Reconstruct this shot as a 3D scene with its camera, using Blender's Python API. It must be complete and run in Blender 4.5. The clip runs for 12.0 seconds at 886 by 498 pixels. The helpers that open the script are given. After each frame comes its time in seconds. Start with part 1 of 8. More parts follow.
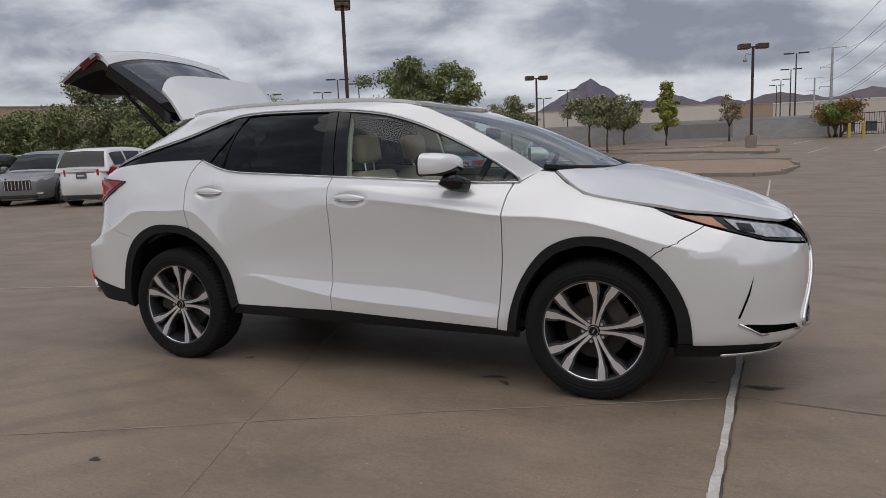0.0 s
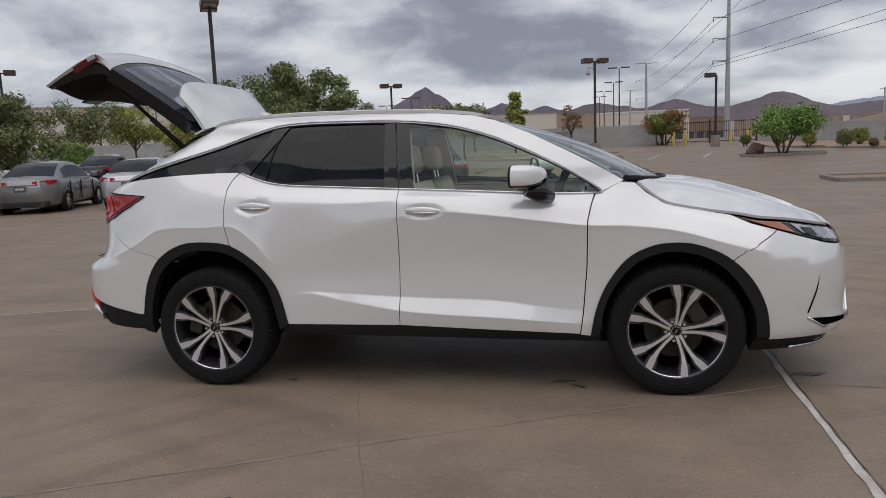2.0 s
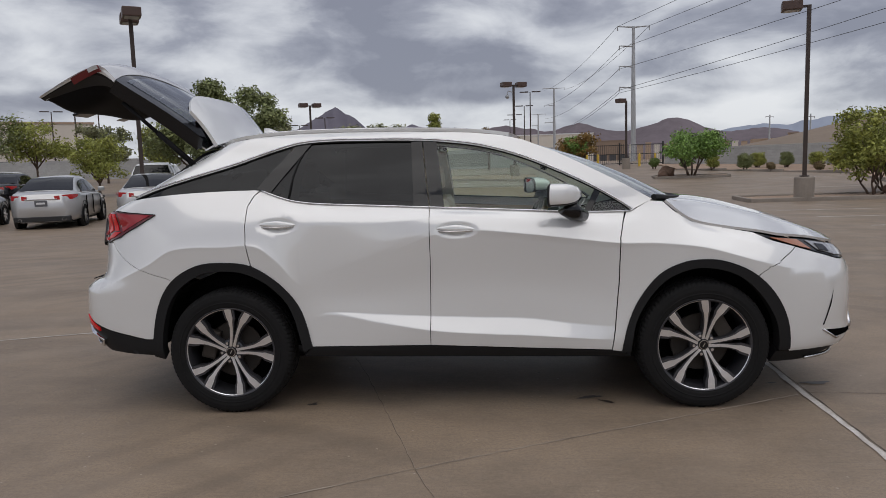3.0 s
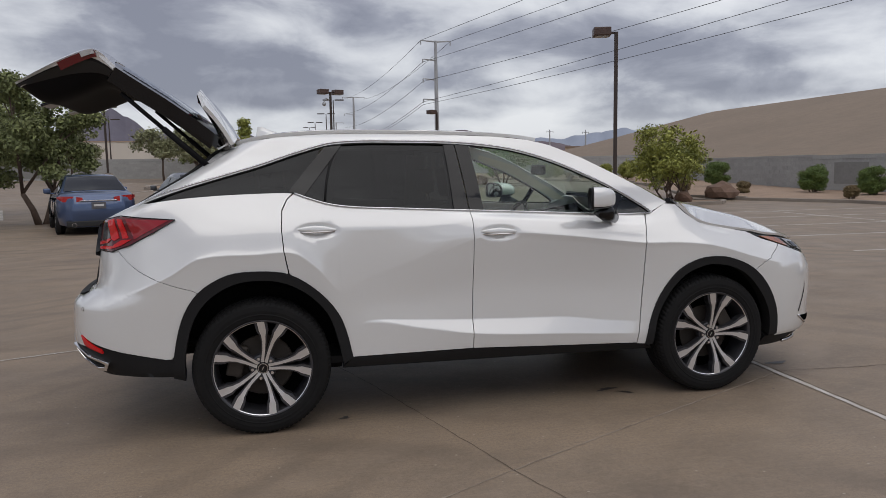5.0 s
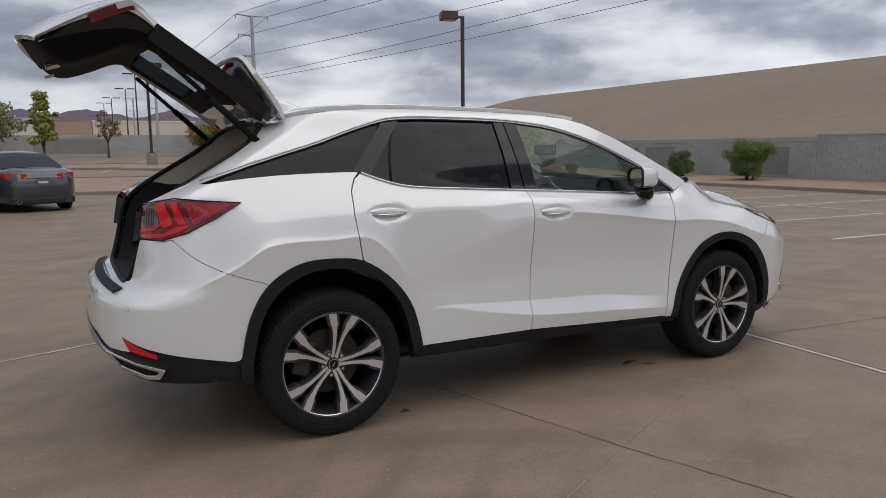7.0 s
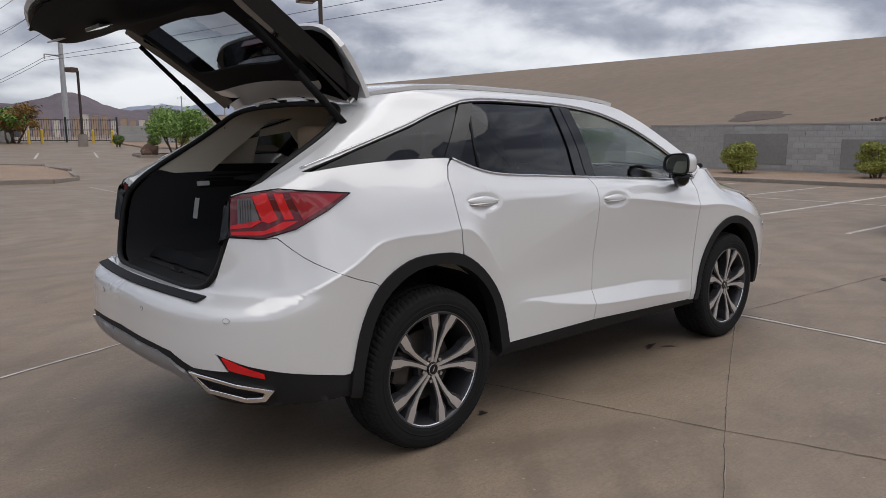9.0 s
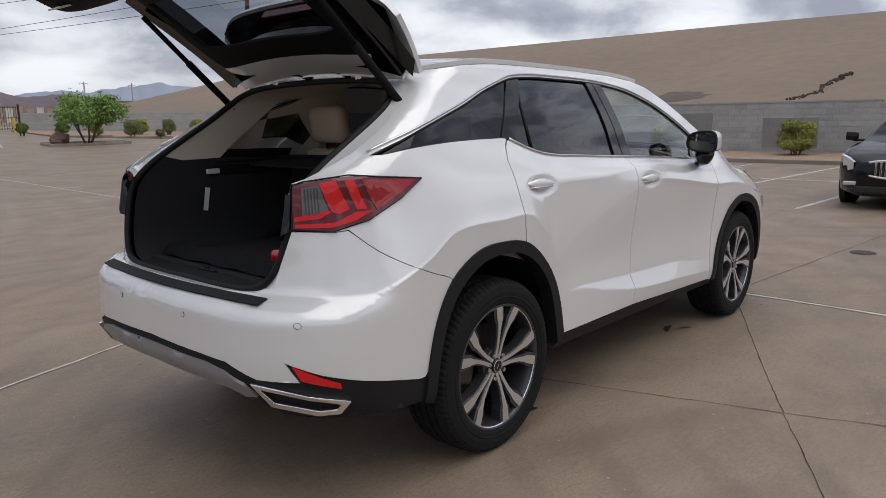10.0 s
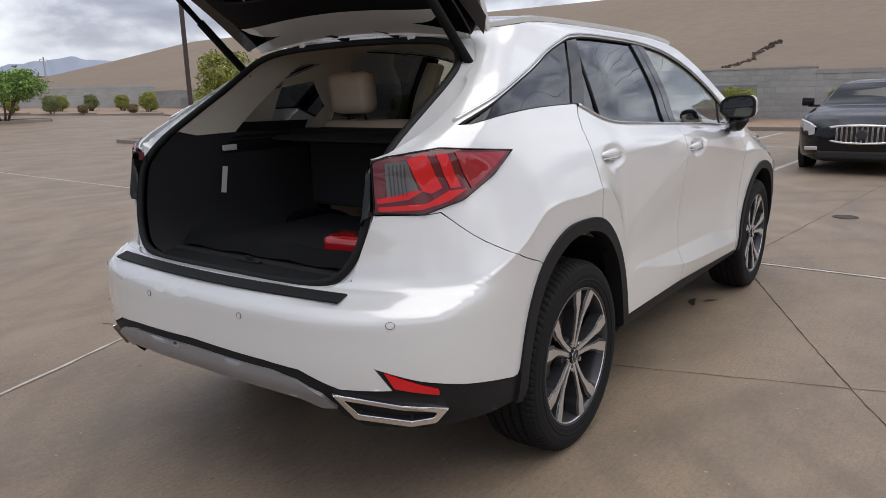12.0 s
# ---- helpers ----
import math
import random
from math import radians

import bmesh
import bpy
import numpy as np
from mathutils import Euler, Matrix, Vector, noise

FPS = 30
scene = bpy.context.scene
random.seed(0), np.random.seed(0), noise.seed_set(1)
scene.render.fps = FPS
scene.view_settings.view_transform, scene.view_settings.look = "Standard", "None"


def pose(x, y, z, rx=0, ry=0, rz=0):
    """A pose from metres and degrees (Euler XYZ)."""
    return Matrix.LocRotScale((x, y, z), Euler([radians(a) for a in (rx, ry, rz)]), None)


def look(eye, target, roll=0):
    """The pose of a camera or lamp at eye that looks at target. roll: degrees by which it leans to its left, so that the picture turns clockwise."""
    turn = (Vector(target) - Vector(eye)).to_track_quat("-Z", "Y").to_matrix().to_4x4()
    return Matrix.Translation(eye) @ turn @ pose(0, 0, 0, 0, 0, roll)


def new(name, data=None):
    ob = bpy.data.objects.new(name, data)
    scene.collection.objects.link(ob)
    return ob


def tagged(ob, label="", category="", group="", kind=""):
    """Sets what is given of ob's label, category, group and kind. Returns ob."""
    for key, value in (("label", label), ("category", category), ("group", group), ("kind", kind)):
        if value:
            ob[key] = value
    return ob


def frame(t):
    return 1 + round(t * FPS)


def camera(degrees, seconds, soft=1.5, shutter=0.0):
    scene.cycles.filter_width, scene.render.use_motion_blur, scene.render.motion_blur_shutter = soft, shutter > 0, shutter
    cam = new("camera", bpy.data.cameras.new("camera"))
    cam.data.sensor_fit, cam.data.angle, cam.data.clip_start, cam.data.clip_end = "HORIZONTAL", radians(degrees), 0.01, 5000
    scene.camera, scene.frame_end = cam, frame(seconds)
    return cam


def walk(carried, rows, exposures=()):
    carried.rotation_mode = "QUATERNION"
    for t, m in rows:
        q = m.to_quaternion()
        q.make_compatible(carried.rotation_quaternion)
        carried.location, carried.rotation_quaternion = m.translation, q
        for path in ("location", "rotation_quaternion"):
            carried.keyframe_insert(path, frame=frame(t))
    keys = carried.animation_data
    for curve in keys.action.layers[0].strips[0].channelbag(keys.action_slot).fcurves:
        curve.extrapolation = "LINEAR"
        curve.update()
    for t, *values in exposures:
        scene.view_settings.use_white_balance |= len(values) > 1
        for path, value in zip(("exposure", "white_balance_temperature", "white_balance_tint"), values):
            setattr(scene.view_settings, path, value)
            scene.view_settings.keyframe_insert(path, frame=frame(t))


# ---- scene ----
cam = camera(63.5, 12.0, soft=0.75)
PATH = [
    (0, (2.125, -4.567, 1.36), (1.345, -2.747, 1.078), -2.2),
    (0.5, (1.847, -4.675, 1.39), (1.169, -2.816, 1.1), -3.3),
    (1, (1.542, -4.852, 1.419), (0.985, -2.953, 1.134), -3.4),
    (1.5, (1.201, -4.941, 1.419), (0.724, -3.018, 1.148), -2.8),
    (2, (0.831, -4.969, 1.44), (0.474, -3.021, 1.16), -2.2),
    (2.5, (0.47, -5.017, 1.444), (0.241, -3.048, 1.182), -2.2),
    (3, (0.127, -5.031, 1.451), (0.017, -3.048, 1.219), -1.7),
    (3.2, (-0.001, -5.01, 1.465), (-0.051, -3.023, 1.24), -2.4),
    (4.8, (-1.146, -4.955, 1.442), (-0.762, -3.004, 1.223), -1.0),
    (5, (-1.291, -4.9, 1.453), (-0.84, -2.964, 1.231), -1.0),
    (5.5, (-1.647, -4.811, 1.454), (-1.075, -2.909, 1.218), -0.0),
    (6, (-2.005, -4.731, 1.477), (-1.286, -2.881, 1.23), -0.1),
    (6.5, (-2.297, -4.487, 1.454), (-1.464, -2.688, 1.195), -0.8),
    (7, (-2.557, -4.263, 1.451), (-1.624, -2.517, 1.173), -0.5),
    (7.2, (-2.671, -4.201, 1.466), (-1.698, -2.477, 1.181), -1.2),
    (8.8, (-3.4, -3.359, 1.431), (-2.105, -1.868, 1.114), 0.1),
    (9, (-3.485, -3.296, 1.437), (-2.164, -1.827, 1.125), -0.1),
    (9.5, (-3.63, -2.995, 1.419), (-2.231, -1.606, 1.08), -0.8),
    (10, (-3.736, -2.685, 1.42), (-2.267, -1.376, 1.063), -0.8),
    (10.5, (-3.88, -2.407, 1.426), (-2.331, -1.194, 1.066), -0.8),
    (11, (-3.868, -2.223, 1.415), (-2.306, -1.032, 1.038), -1.9),
    (11.5, (-3.832, -2.105, 1.399), (-2.275, -0.92, 0.984), -1.7),
    (12, (-3.822, -2.066, 1.403), (-2.251, -0.907, 0.969), -1.5),
]
EXPOSURES = [(0.0, 0.12), (3.0, 0.12), (5.5, 0.15), (7.0, 0.20), (9.0, 0.30), (9.5, 0.33), (10.5, 0.44), (12.0, 0.63)]
walk(cam, [(t, look(eye, target, roll)) for t, eye, target, roll in PATH], EXPOSURES)


# ---------------------------------------------------------------- world and sun
def build_world():
    w = bpy.data.worlds.new("sky")
    scene.world = w
    w.use_nodes = True
    nt = w.node_tree
    nt.nodes.clear()
    N, L = nt.nodes.new, nt.links.new
    out, bg = N("ShaderNodeOutputWorld"), N("ShaderNodeBackground")
    sky = N("ShaderNodeTexSky")
    sky.sky_type, sky.sun_disc = "NISHITA", False
    sky.sun_elevation, sky.sun_rotation = radians(58), radians(200)
    tc, sep = N("ShaderNodeTexCoord"), N("ShaderNodeSeparateXYZ")
    L(tc.outputs["Generated"], sep.inputs[0])
    up = N("ShaderNodeMath"); up.operation = "MAXIMUM"; up.inputs[1].default_value = 0.0
    L(sep.outputs["Z"], up.inputs[0])
    den = N("ShaderNodeMath"); den.operation = "ADD"; den.inputs[1].default_value = 0.13
    L(up.outputs[0], den.inputs[0])
    comb = N("ShaderNodeCombineXYZ")
    for i, ax in enumerate("XY"):
        d = N("ShaderNodeMath"); d.operation = "DIVIDE"
        L(sep.outputs[ax], d.inputs[0]); L(den.outputs[0], d.inputs[1]); L(d.outputs[0], comb.inputs[i])
    # broad cloud decks, drawn out towards the horizon
    shift = N("ShaderNodeVectorMath"); shift.operation = "ADD"; shift.inputs[1].default_value = CLOUD_SHIFT
    L(comb.outputs[0], shift.inputs[0])
    n1 = N("ShaderNodeTexNoise")
    n1.inputs["Scale"].default_value, n1.inputs["Detail"].default_value = CLOUD_SCALE, 2
    n1.inputs["Roughness"].default_value = 0.45
    L(shift.outputs[0], n1.inputs["Vector"])
    # rounded heads and ragged bases, wider than high
    flat = N("ShaderNodeMapping"); flat.inputs["Scale"].default_value = (1.0, 1.0, 2.3)
    L(tc.outputs["Generated"], flat.inputs["Vector"])
    n2 = N("ShaderNodeTexNoise")
    n2.inputs["Scale"].default_value, n2.inputs["Detail"].default_value = 6.5, 9
    n2.inputs["Roughness"].default_value, n2.inputs["Distortion"].default_value = 0.56, 0.25
    L(flat.outputs[0], n2.inputs["Vector"])
    big = N("ShaderNodeMath"); big.operation = "MULTIPLY"; big.inputs[1].default_value = 0.50
    L(n1.outputs["Fac"], big.inputs[0])
    both = N("ShaderNodeMath"); both.operation = "MULTIPLY_ADD"; both.inputs[1].default_value = 0.50
    L(n2.outputs["Fac"], both.inputs[0]); L(big.outputs[0], both.inputs[2])
    # bases darken with height over the horizon: the deck is seen from below
    deck = N("ShaderNodeMapRange"); deck.interpolation_type = "SMOOTHSTEP"
    deck.inputs["From Min"].default_value, deck.inputs["From Max"].default_value = 0.06, 0.17
    deck.inputs["To Min"].default_value, deck.inputs["To Max"].default_value = 0.02, -0.06
    L(up.outputs[0], deck.inputs["Value"])
    cloud = N("ShaderNodeMath"); cloud.operation = "ADD"
    L(both.outputs[0], cloud.inputs[0]); L(deck.outputs[0], cloud.inputs[1])
    ramp = N("ShaderNodeValToRGB")
    e = ramp.color_ramp.elements
    e[0].position, e[0].color = 0.38, (0.225, 0.235, 0.29, 1)
    e[1].position, e[1].color = 0.66, (0.74, 0.75, 0.775, 1)
    for p, c in ((0.44, (0.31, 0.322, 0.38, 1)), (0.485, (0.44, 0.455, 0.505, 1)), (0.53, (0.545, 0.56, 0.605, 1)), (0.58, (0.64, 0.655, 0.69, 1))):
        k = e.new(p); k.color = c
    L(cloud.outputs[0], ramp.inputs[0])
    # paler haze towards the horizon
    haze = N("ShaderNodeMapRange")
    haze.inputs["From Min"].default_value, haze.inputs["From Max"].default_value = 0.0, 0.09
    haze.inputs["To Min"].default_value, haze.inputs["To Max"].default_value = 0.55, 0.0
    L(up.outputs[0], haze.inputs["Value"])
    m1 = N("ShaderNodeMix"); m1.data_type = "RGBA"
    L(haze.outputs[0], m1.inputs["Factor"]); L(ramp.outputs[0], m1.inputs["A"])
    m1.inputs["B"].default_value = (0.56, 0.585, 0.64, 1)
    # a little clear sky behind the cloud
    dim = N("ShaderNodeVectorMath"); dim.operation = "SCALE"; dim.inputs["Scale"].default_value = 0.10
    L(sky.outputs[0], dim.inputs[0])
    m2 = N("ShaderNodeMix"); m2.data_type = "RGBA"; m2.inputs["Factor"].default_value = 0.93
    L(dim.outputs[0], m2.inputs["A"]); L(m1.outputs["Result"], m2.inputs["B"])
    # the veiled sun's side of the sky is brighter overhead and to the south
    dot = N("ShaderNodeVectorMath"); dot.operation = "DOT_PRODUCT"
    dot.inputs[1].default_value = Vector((0.25, -0.22, 0.94)).normalized()
    L(tc.outputs["Generated"], dot.inputs[0])
    glow = N("ShaderNodeMapRange"); glow.interpolation_type = "SMOOTHSTEP"
    glow.inputs["From Min"].default_value, glow.inputs["From Max"].default_value = -0.1, 0.95
    glow.inputs["To Min"].default_value, glow.inputs["To Max"].default_value = 1.0, SUNSIDE
    L(dot.outputs["Value"], glow.inputs["Value"])
    fin = N("ShaderNodeVectorMath"); fin.operation = "SCALE"
    L(m2.outputs["Result"], fin.inputs[0]); L(glow.outputs[0], fin.inputs["Scale"])
    L(fin.outputs[0], bg.inputs["Color"])
    bg.inputs["Strength"].default_value = SKY_STRENGTH
    L(bg.outputs[0], out.inputs[0])


CLOUD_SCALE, CLOUD_SHIFT, SUNSIDE, SKY_STRENGTH = 1.15, (5.3, 0.6, 1.4), 1.45, 1.0
build_world()
sun = new("sun", bpy.data.lights.new("sun", "SUN"))
sun.data.energy, sun.data.angle, sun.data.color = 1.15, radians(75), (1.0, 0.94, 0.86)
sun.matrix_world = look((4, -13, 34), (0, 0, 0))
scene.view_settings.exposure = 0.0


# ---------------------------------------------------------------- materials
def mat(name, color, rough=0.6, metal=0.0, var=0.0, scale=5.0, fine=0.0, fscale=60.0, bump=0.0, bscale=80.0,
        coat=0.0, coat_rough=0.03, spec=0.5, emit=0.0, alpha=1.0, dark=None, island=0.0, trans=0.0, randob=0.0):
    """A principled material; var: broad patches towards the colour dark, fine: fine grain, bump: relief in metres."""
    m = bpy.data.materials.new(name)
    m.use_nodes = True
    nt = m.node_tree
    N, L = nt.nodes.new, nt.links.new
    p = nt.nodes["Principled BSDF"]
    p.inputs["Base Color"].default_value = (*color, 1)
    p.inputs["Roughness"].default_value, p.inputs["Metallic"].default_value = rough, metal
    p.inputs["Coat Weight"].default_value, p.inputs["Coat Roughness"].default_value = coat, coat_rough
    p.inputs["Specular IOR Level"].default_value = spec
    p.inputs["Transmission Weight"].default_value = trans
    if emit:
        p.inputs["Emission Color"].default_value, p.inputs["Emission Strength"].default_value = (*color, 1), emit
    tc = N("ShaderNodeTexCoord")
    last = None
    if var or fine or island or randob:
        dark = dark or tuple(c * 0.55 for c in color)
        rgb = N("ShaderNodeRGB"); rgb.outputs[0].default_value = (*color, 1)
        last = rgb.outputs[0]
        for amount, sc, det in ((var, scale, 5), (fine, fscale, 3)):
            if not amount:
                continue
            n = N("ShaderNodeTexNoise")
            n.inputs["Scale"].default_value, n.inputs["Detail"].default_value, n.inputs["Roughness"].default_value = sc, det, 0.62
            L(tc.outputs["Object"], n.inputs["Vector"])
            r = N("ShaderNodeMapRange")
            r.inputs["From Min"].default_value, r.inputs["From Max"].default_value = 0.36, 0.66
            r.inputs["To Min"].default_value, r.inputs["To Max"].default_value = 0.0, amount
            L(n.outputs["Fac"], r.inputs["Value"])
            mx = N("ShaderNodeMix"); mx.data_type = "RGBA"
            L(r.outputs[0], mx.inputs["Factor"]); L(last, mx.inputs["A"]); mx.inputs["B"].default_value = (*dark, 1)
            last = mx.outputs["Result"]
        for amount, src in ((island, "g"), (randob, "o")):
            if not amount:
                continue
            if src == "g":
                s = N("ShaderNodeNewGeometry").outputs["Random Per Island"]
            else:
                s = N("ShaderNodeObjectInfo").outputs["Random"]
            r = N("ShaderNodeMapRange")
            r.inputs["To Min"].default_value, r.inputs["To Max"].default_value = 1 - amount, 1 + amount
            L(s, r.inputs["Value"])
            v = N("ShaderNodeVectorMath"); v.operation = "SCALE"
            L(last, v.inputs[0]); L(r.outputs[0], v.inputs["Scale"])
            last = v.outputs[0]
        L(last, p.inputs["Base Color"])
    if bump:
        n = N("ShaderNodeTexNoise")
        n.inputs["Scale"].default_value, n.inputs["Detail"].default_value = bscale, 4
        L(tc.outputs["Object"], n.inputs["Vector"])
        b = N("ShaderNodeBump")
        b.inputs["Strength"].default_value, b.inputs["Distance"].default_value = 0.6, bump
        L(n.outputs["Fac"], b.inputs["Height"]); L(b.outputs[0], p.inputs["Normal"])
    return m


def concrete_lot():
    """Trowelled tan lot concrete: patches, rubber marks in bands, small spots, faint gloss."""
    m = bpy.data.materials.new("lot_concrete")
    m.use_nodes = True
    nt = m.node_tree
    N, L = nt.nodes.new, nt.links.new
    p = nt.nodes["Principled BSDF"]
    tc = N("ShaderNodeTexCoord")
    rgb = N("ShaderNodeRGB"); rgb.outputs[0].default_value = (0.29, 0.217, 0.150, 1)
    last = rgb.outputs[0]
    # scale, stretch (x, y), turn, from, to, amount, colour
    layers = ((0.12, (1, 1), 0, 0.40, 0.66, 0.45, (0.30, 0.230, 0.165)),
              (0.55, (1, 2.4), 20, 0.44, 0.66, 0.80, (0.166, 0.127, 0.094)),
              (2.2, (1, 1), 0, 0.46, 0.66, 0.60, (0.180, 0.139, 0.102)),
              (9.0, (1, 1.7), 35, 0.48, 0.70, 0.42, (0.28, 0.225, 0.175)),
              (60.0, (1, 1), 0, 0.42, 0.68, 0.60, (0.15, 0.12, 0.090)),
              (22.0, (1, 1.3), 10, 0.46, 0.68, 0.40, (0.30, 0.232, 0.17)),
              (190.0, (1, 1), 0, 0.44, 0.66, 0.45, (0.13, 0.10, 0.076)),
              (5.0, (1, 14), 24, 0.54, 0.70, 0.34, (0.13, 0.103, 0.08)))
    for sc, st, turn, lo, hi, amount, col in layers:
        mp = N("ShaderNodeMapping")
        mp.inputs["Scale"].default_value = (st[0], st[1], 1)
        mp.inputs["Rotation"].default_value = (0, 0, radians(turn))
        L(tc.outputs["Object"], mp.inputs["Vector"])
        n = N("ShaderNodeTexNoise")
        n.inputs["Scale"].default_value, n.inputs["Detail"].default_value, n.inputs["Roughness"].default_value = sc, 6, 0.6
        L(mp.outputs[0], n.inputs["Vector"])
        r = N("ShaderNodeMapRange")
        r.inputs["From Min"].default_value, r.inputs["From Max"].default_value, r.inputs["To Max"].default_value = lo, hi, amount
        L(n.outputs["Fac"], r.inputs["Value"])
        mx = N("ShaderNodeMix"); mx.data_type = "RGBA"
        L(r.outputs[0], mx.inputs["Factor"]); L(last, mx.inputs["A"]); mx.inputs["B"].default_value = (*col, 1)
        last = mx.outputs["Result"]
    # arcs left by turning tyres
    for sc, off, col, amount in ((0.55, (3.4, 6.1, 0), (0.12, 0.094, 0.072), 0.42), (0.8, (-7.0, 9.0, 0), (0.125, 0.098, 0.076), 0.36), (0.42, (11.0, -13.0, 0), (0.31, 0.245, 0.185), 0.30)):
        sh = N("ShaderNodeVectorMath"); sh.operation = "ADD"; sh.inputs[1].default_value = off
        L(tc.outputs["Object"], sh.inputs[0])
        wv = N("ShaderNodeTexWave"); wv.wave_type, wv.rings_direction = "RINGS", "Z"
        wv.inputs["Scale"].default_value, wv.inputs["Distortion"].default_value = sc, 5.0
        wv.inputs["Detail"].default_value, wv.inputs["Detail Scale"].default_value = 4.0, 0.5
        L(sh.outputs[0], wv.inputs["Vector"])
        br = N("ShaderNodeTexNoise"); br.inputs["Scale"].default_value, br.inputs["Detail"].default_value = 0.5, 5
        L(sh.outputs[0], br.inputs["Vector"])
        r1 = N("ShaderNodeMapRange"); r1.inputs["From Min"].default_value, r1.inputs["From Max"].default_value = 0.62, 0.95
        L(wv.outputs["Fac"], r1.inputs["Value"])
        r2 = N("ShaderNodeMapRange"); r2.inputs["From Min"].default_value, r2.inputs["From Max"].default_value, r2.inputs["To Max"].default_value = 0.44, 0.64, amount
        L(br.outputs["Fac"], r2.inputs["Value"])
        ml = N("ShaderNodeMath"); ml.operation = "MULTIPLY"
        L(r1.outputs[0], ml.inputs[0]); L(r2.outputs[0], ml.inputs[1])
        mx = N("ShaderNodeMix"); mx.data_type = "RGBA"
        L(ml.outputs[0], mx.inputs["Factor"]); L(last, mx.inputs["A"]); mx.inputs["B"].default_value = (*col, 1)
        last = mx.outputs["Result"]
    # scattered pale and dark specks
    for sc, rad, col, off in ((7.0, 0.055, (0.36, 0.31, 0.26), 0.0), (3.1, 0.04, (0.07, 0.058, 0.05), 4.0)):
        v = N("ShaderNodeTexVoronoi"); v.inputs["Scale"].default_value = sc
        sh = N("ShaderNodeVectorMath"); sh.operation = "ADD"; sh.inputs[1].default_value = (off, off, 0)
        L(tc.outputs["Object"], sh.inputs[0]); L(sh.outputs[0], v.inputs["Vector"])
        r = N("ShaderNodeMapRange")
        r.inputs["From Min"].default_value, r.inputs["From Max"].default_value = rad, rad * 0.6
        r.inputs["To Max"].default_value = 0.8
        L(v.outputs["Distance"], r.inputs["Value"])
        mx = N("ShaderNodeMix"); mx.data_type = "RGBA"
        L(r.outputs[0], mx.inputs["Factor"]); L(last, mx.inputs["A"]); mx.inputs["B"].default_value = (*col, 1)
        last = mx.outputs["Result"]
    L(last, p.inputs["Base Color"])
    p.inputs["Specular IOR Level"].default_value = 0.35
    n = N("ShaderNodeTexNoise"); n.inputs["Scale"].default_value, n.inputs["Detail"].default_value = 0.9, 6
    L(tc.outputs["Object"], n.inputs["Vector"])
    r = N("ShaderNodeMapRange"); r.inputs["To Min"].default_value, r.inputs["To Max"].default_value = 0.42, 0.68
    L(n.outputs["Fac"], r.inputs["Value"]); L(r.outputs[0], p.inputs["Roughness"])
    nb = N("ShaderNodeTexNoise"); nb.inputs["Scale"].default_value, nb.inputs["Detail"].default_value = 90, 5
    L(tc.outputs["Object"], nb.inputs["Vector"])
    b = N("ShaderNodeBump"); b.inputs["Strength"].default_value, b.inputs["Distance"].default_value = 0.35, 0.002
    L(nb.outputs["Fac"], b.inputs["Height"]); L(b.outputs[0], p.inputs["Normal"])
    return m


def glass(name, tint, rough=0.0, face_on=0.045):
    m = bpy.data.materials.new(name)
    m.use_nodes = True
    nt = m.node_tree
    nt.nodes.clear()
    N, L = nt.nodes.new, nt.links.new
    out, mix = N("ShaderNodeOutputMaterial"), N("ShaderNodeMixShader")
    tr, gl, fr = N("ShaderNodeBsdfTransparent"), N("ShaderNodeBsdfGlossy"), N("ShaderNodeLayerWeight")
    tr.inputs[0].default_value = (*tint, 1)
    gl.inputs["Roughness"].default_value = rough
    gl.inputs["Color"].default_value = (0.95, 0.97, 1, 1)
    fr.inputs["Blend"].default_value = 0.5
    pw = N("ShaderNodeMath"); pw.operation = "POWER"; pw.inputs[1].default_value = 3.6
    L(fr.outputs["Facing"], pw.inputs[0])
    ma = N("ShaderNodeMath"); ma.operation = "MULTIPLY_ADD"; ma.inputs[1].default_value, ma.inputs[2].default_value = 0.9, face_on
    L(pw.outputs[0], ma.inputs[0])
    L(ma.outputs[0], mix.inputs[0]); L(tr.outputs[0], mix.inputs[1]); L(gl.outputs[0], mix.inputs[2]); L(mix.outputs[0], out.inputs[0])
    return m


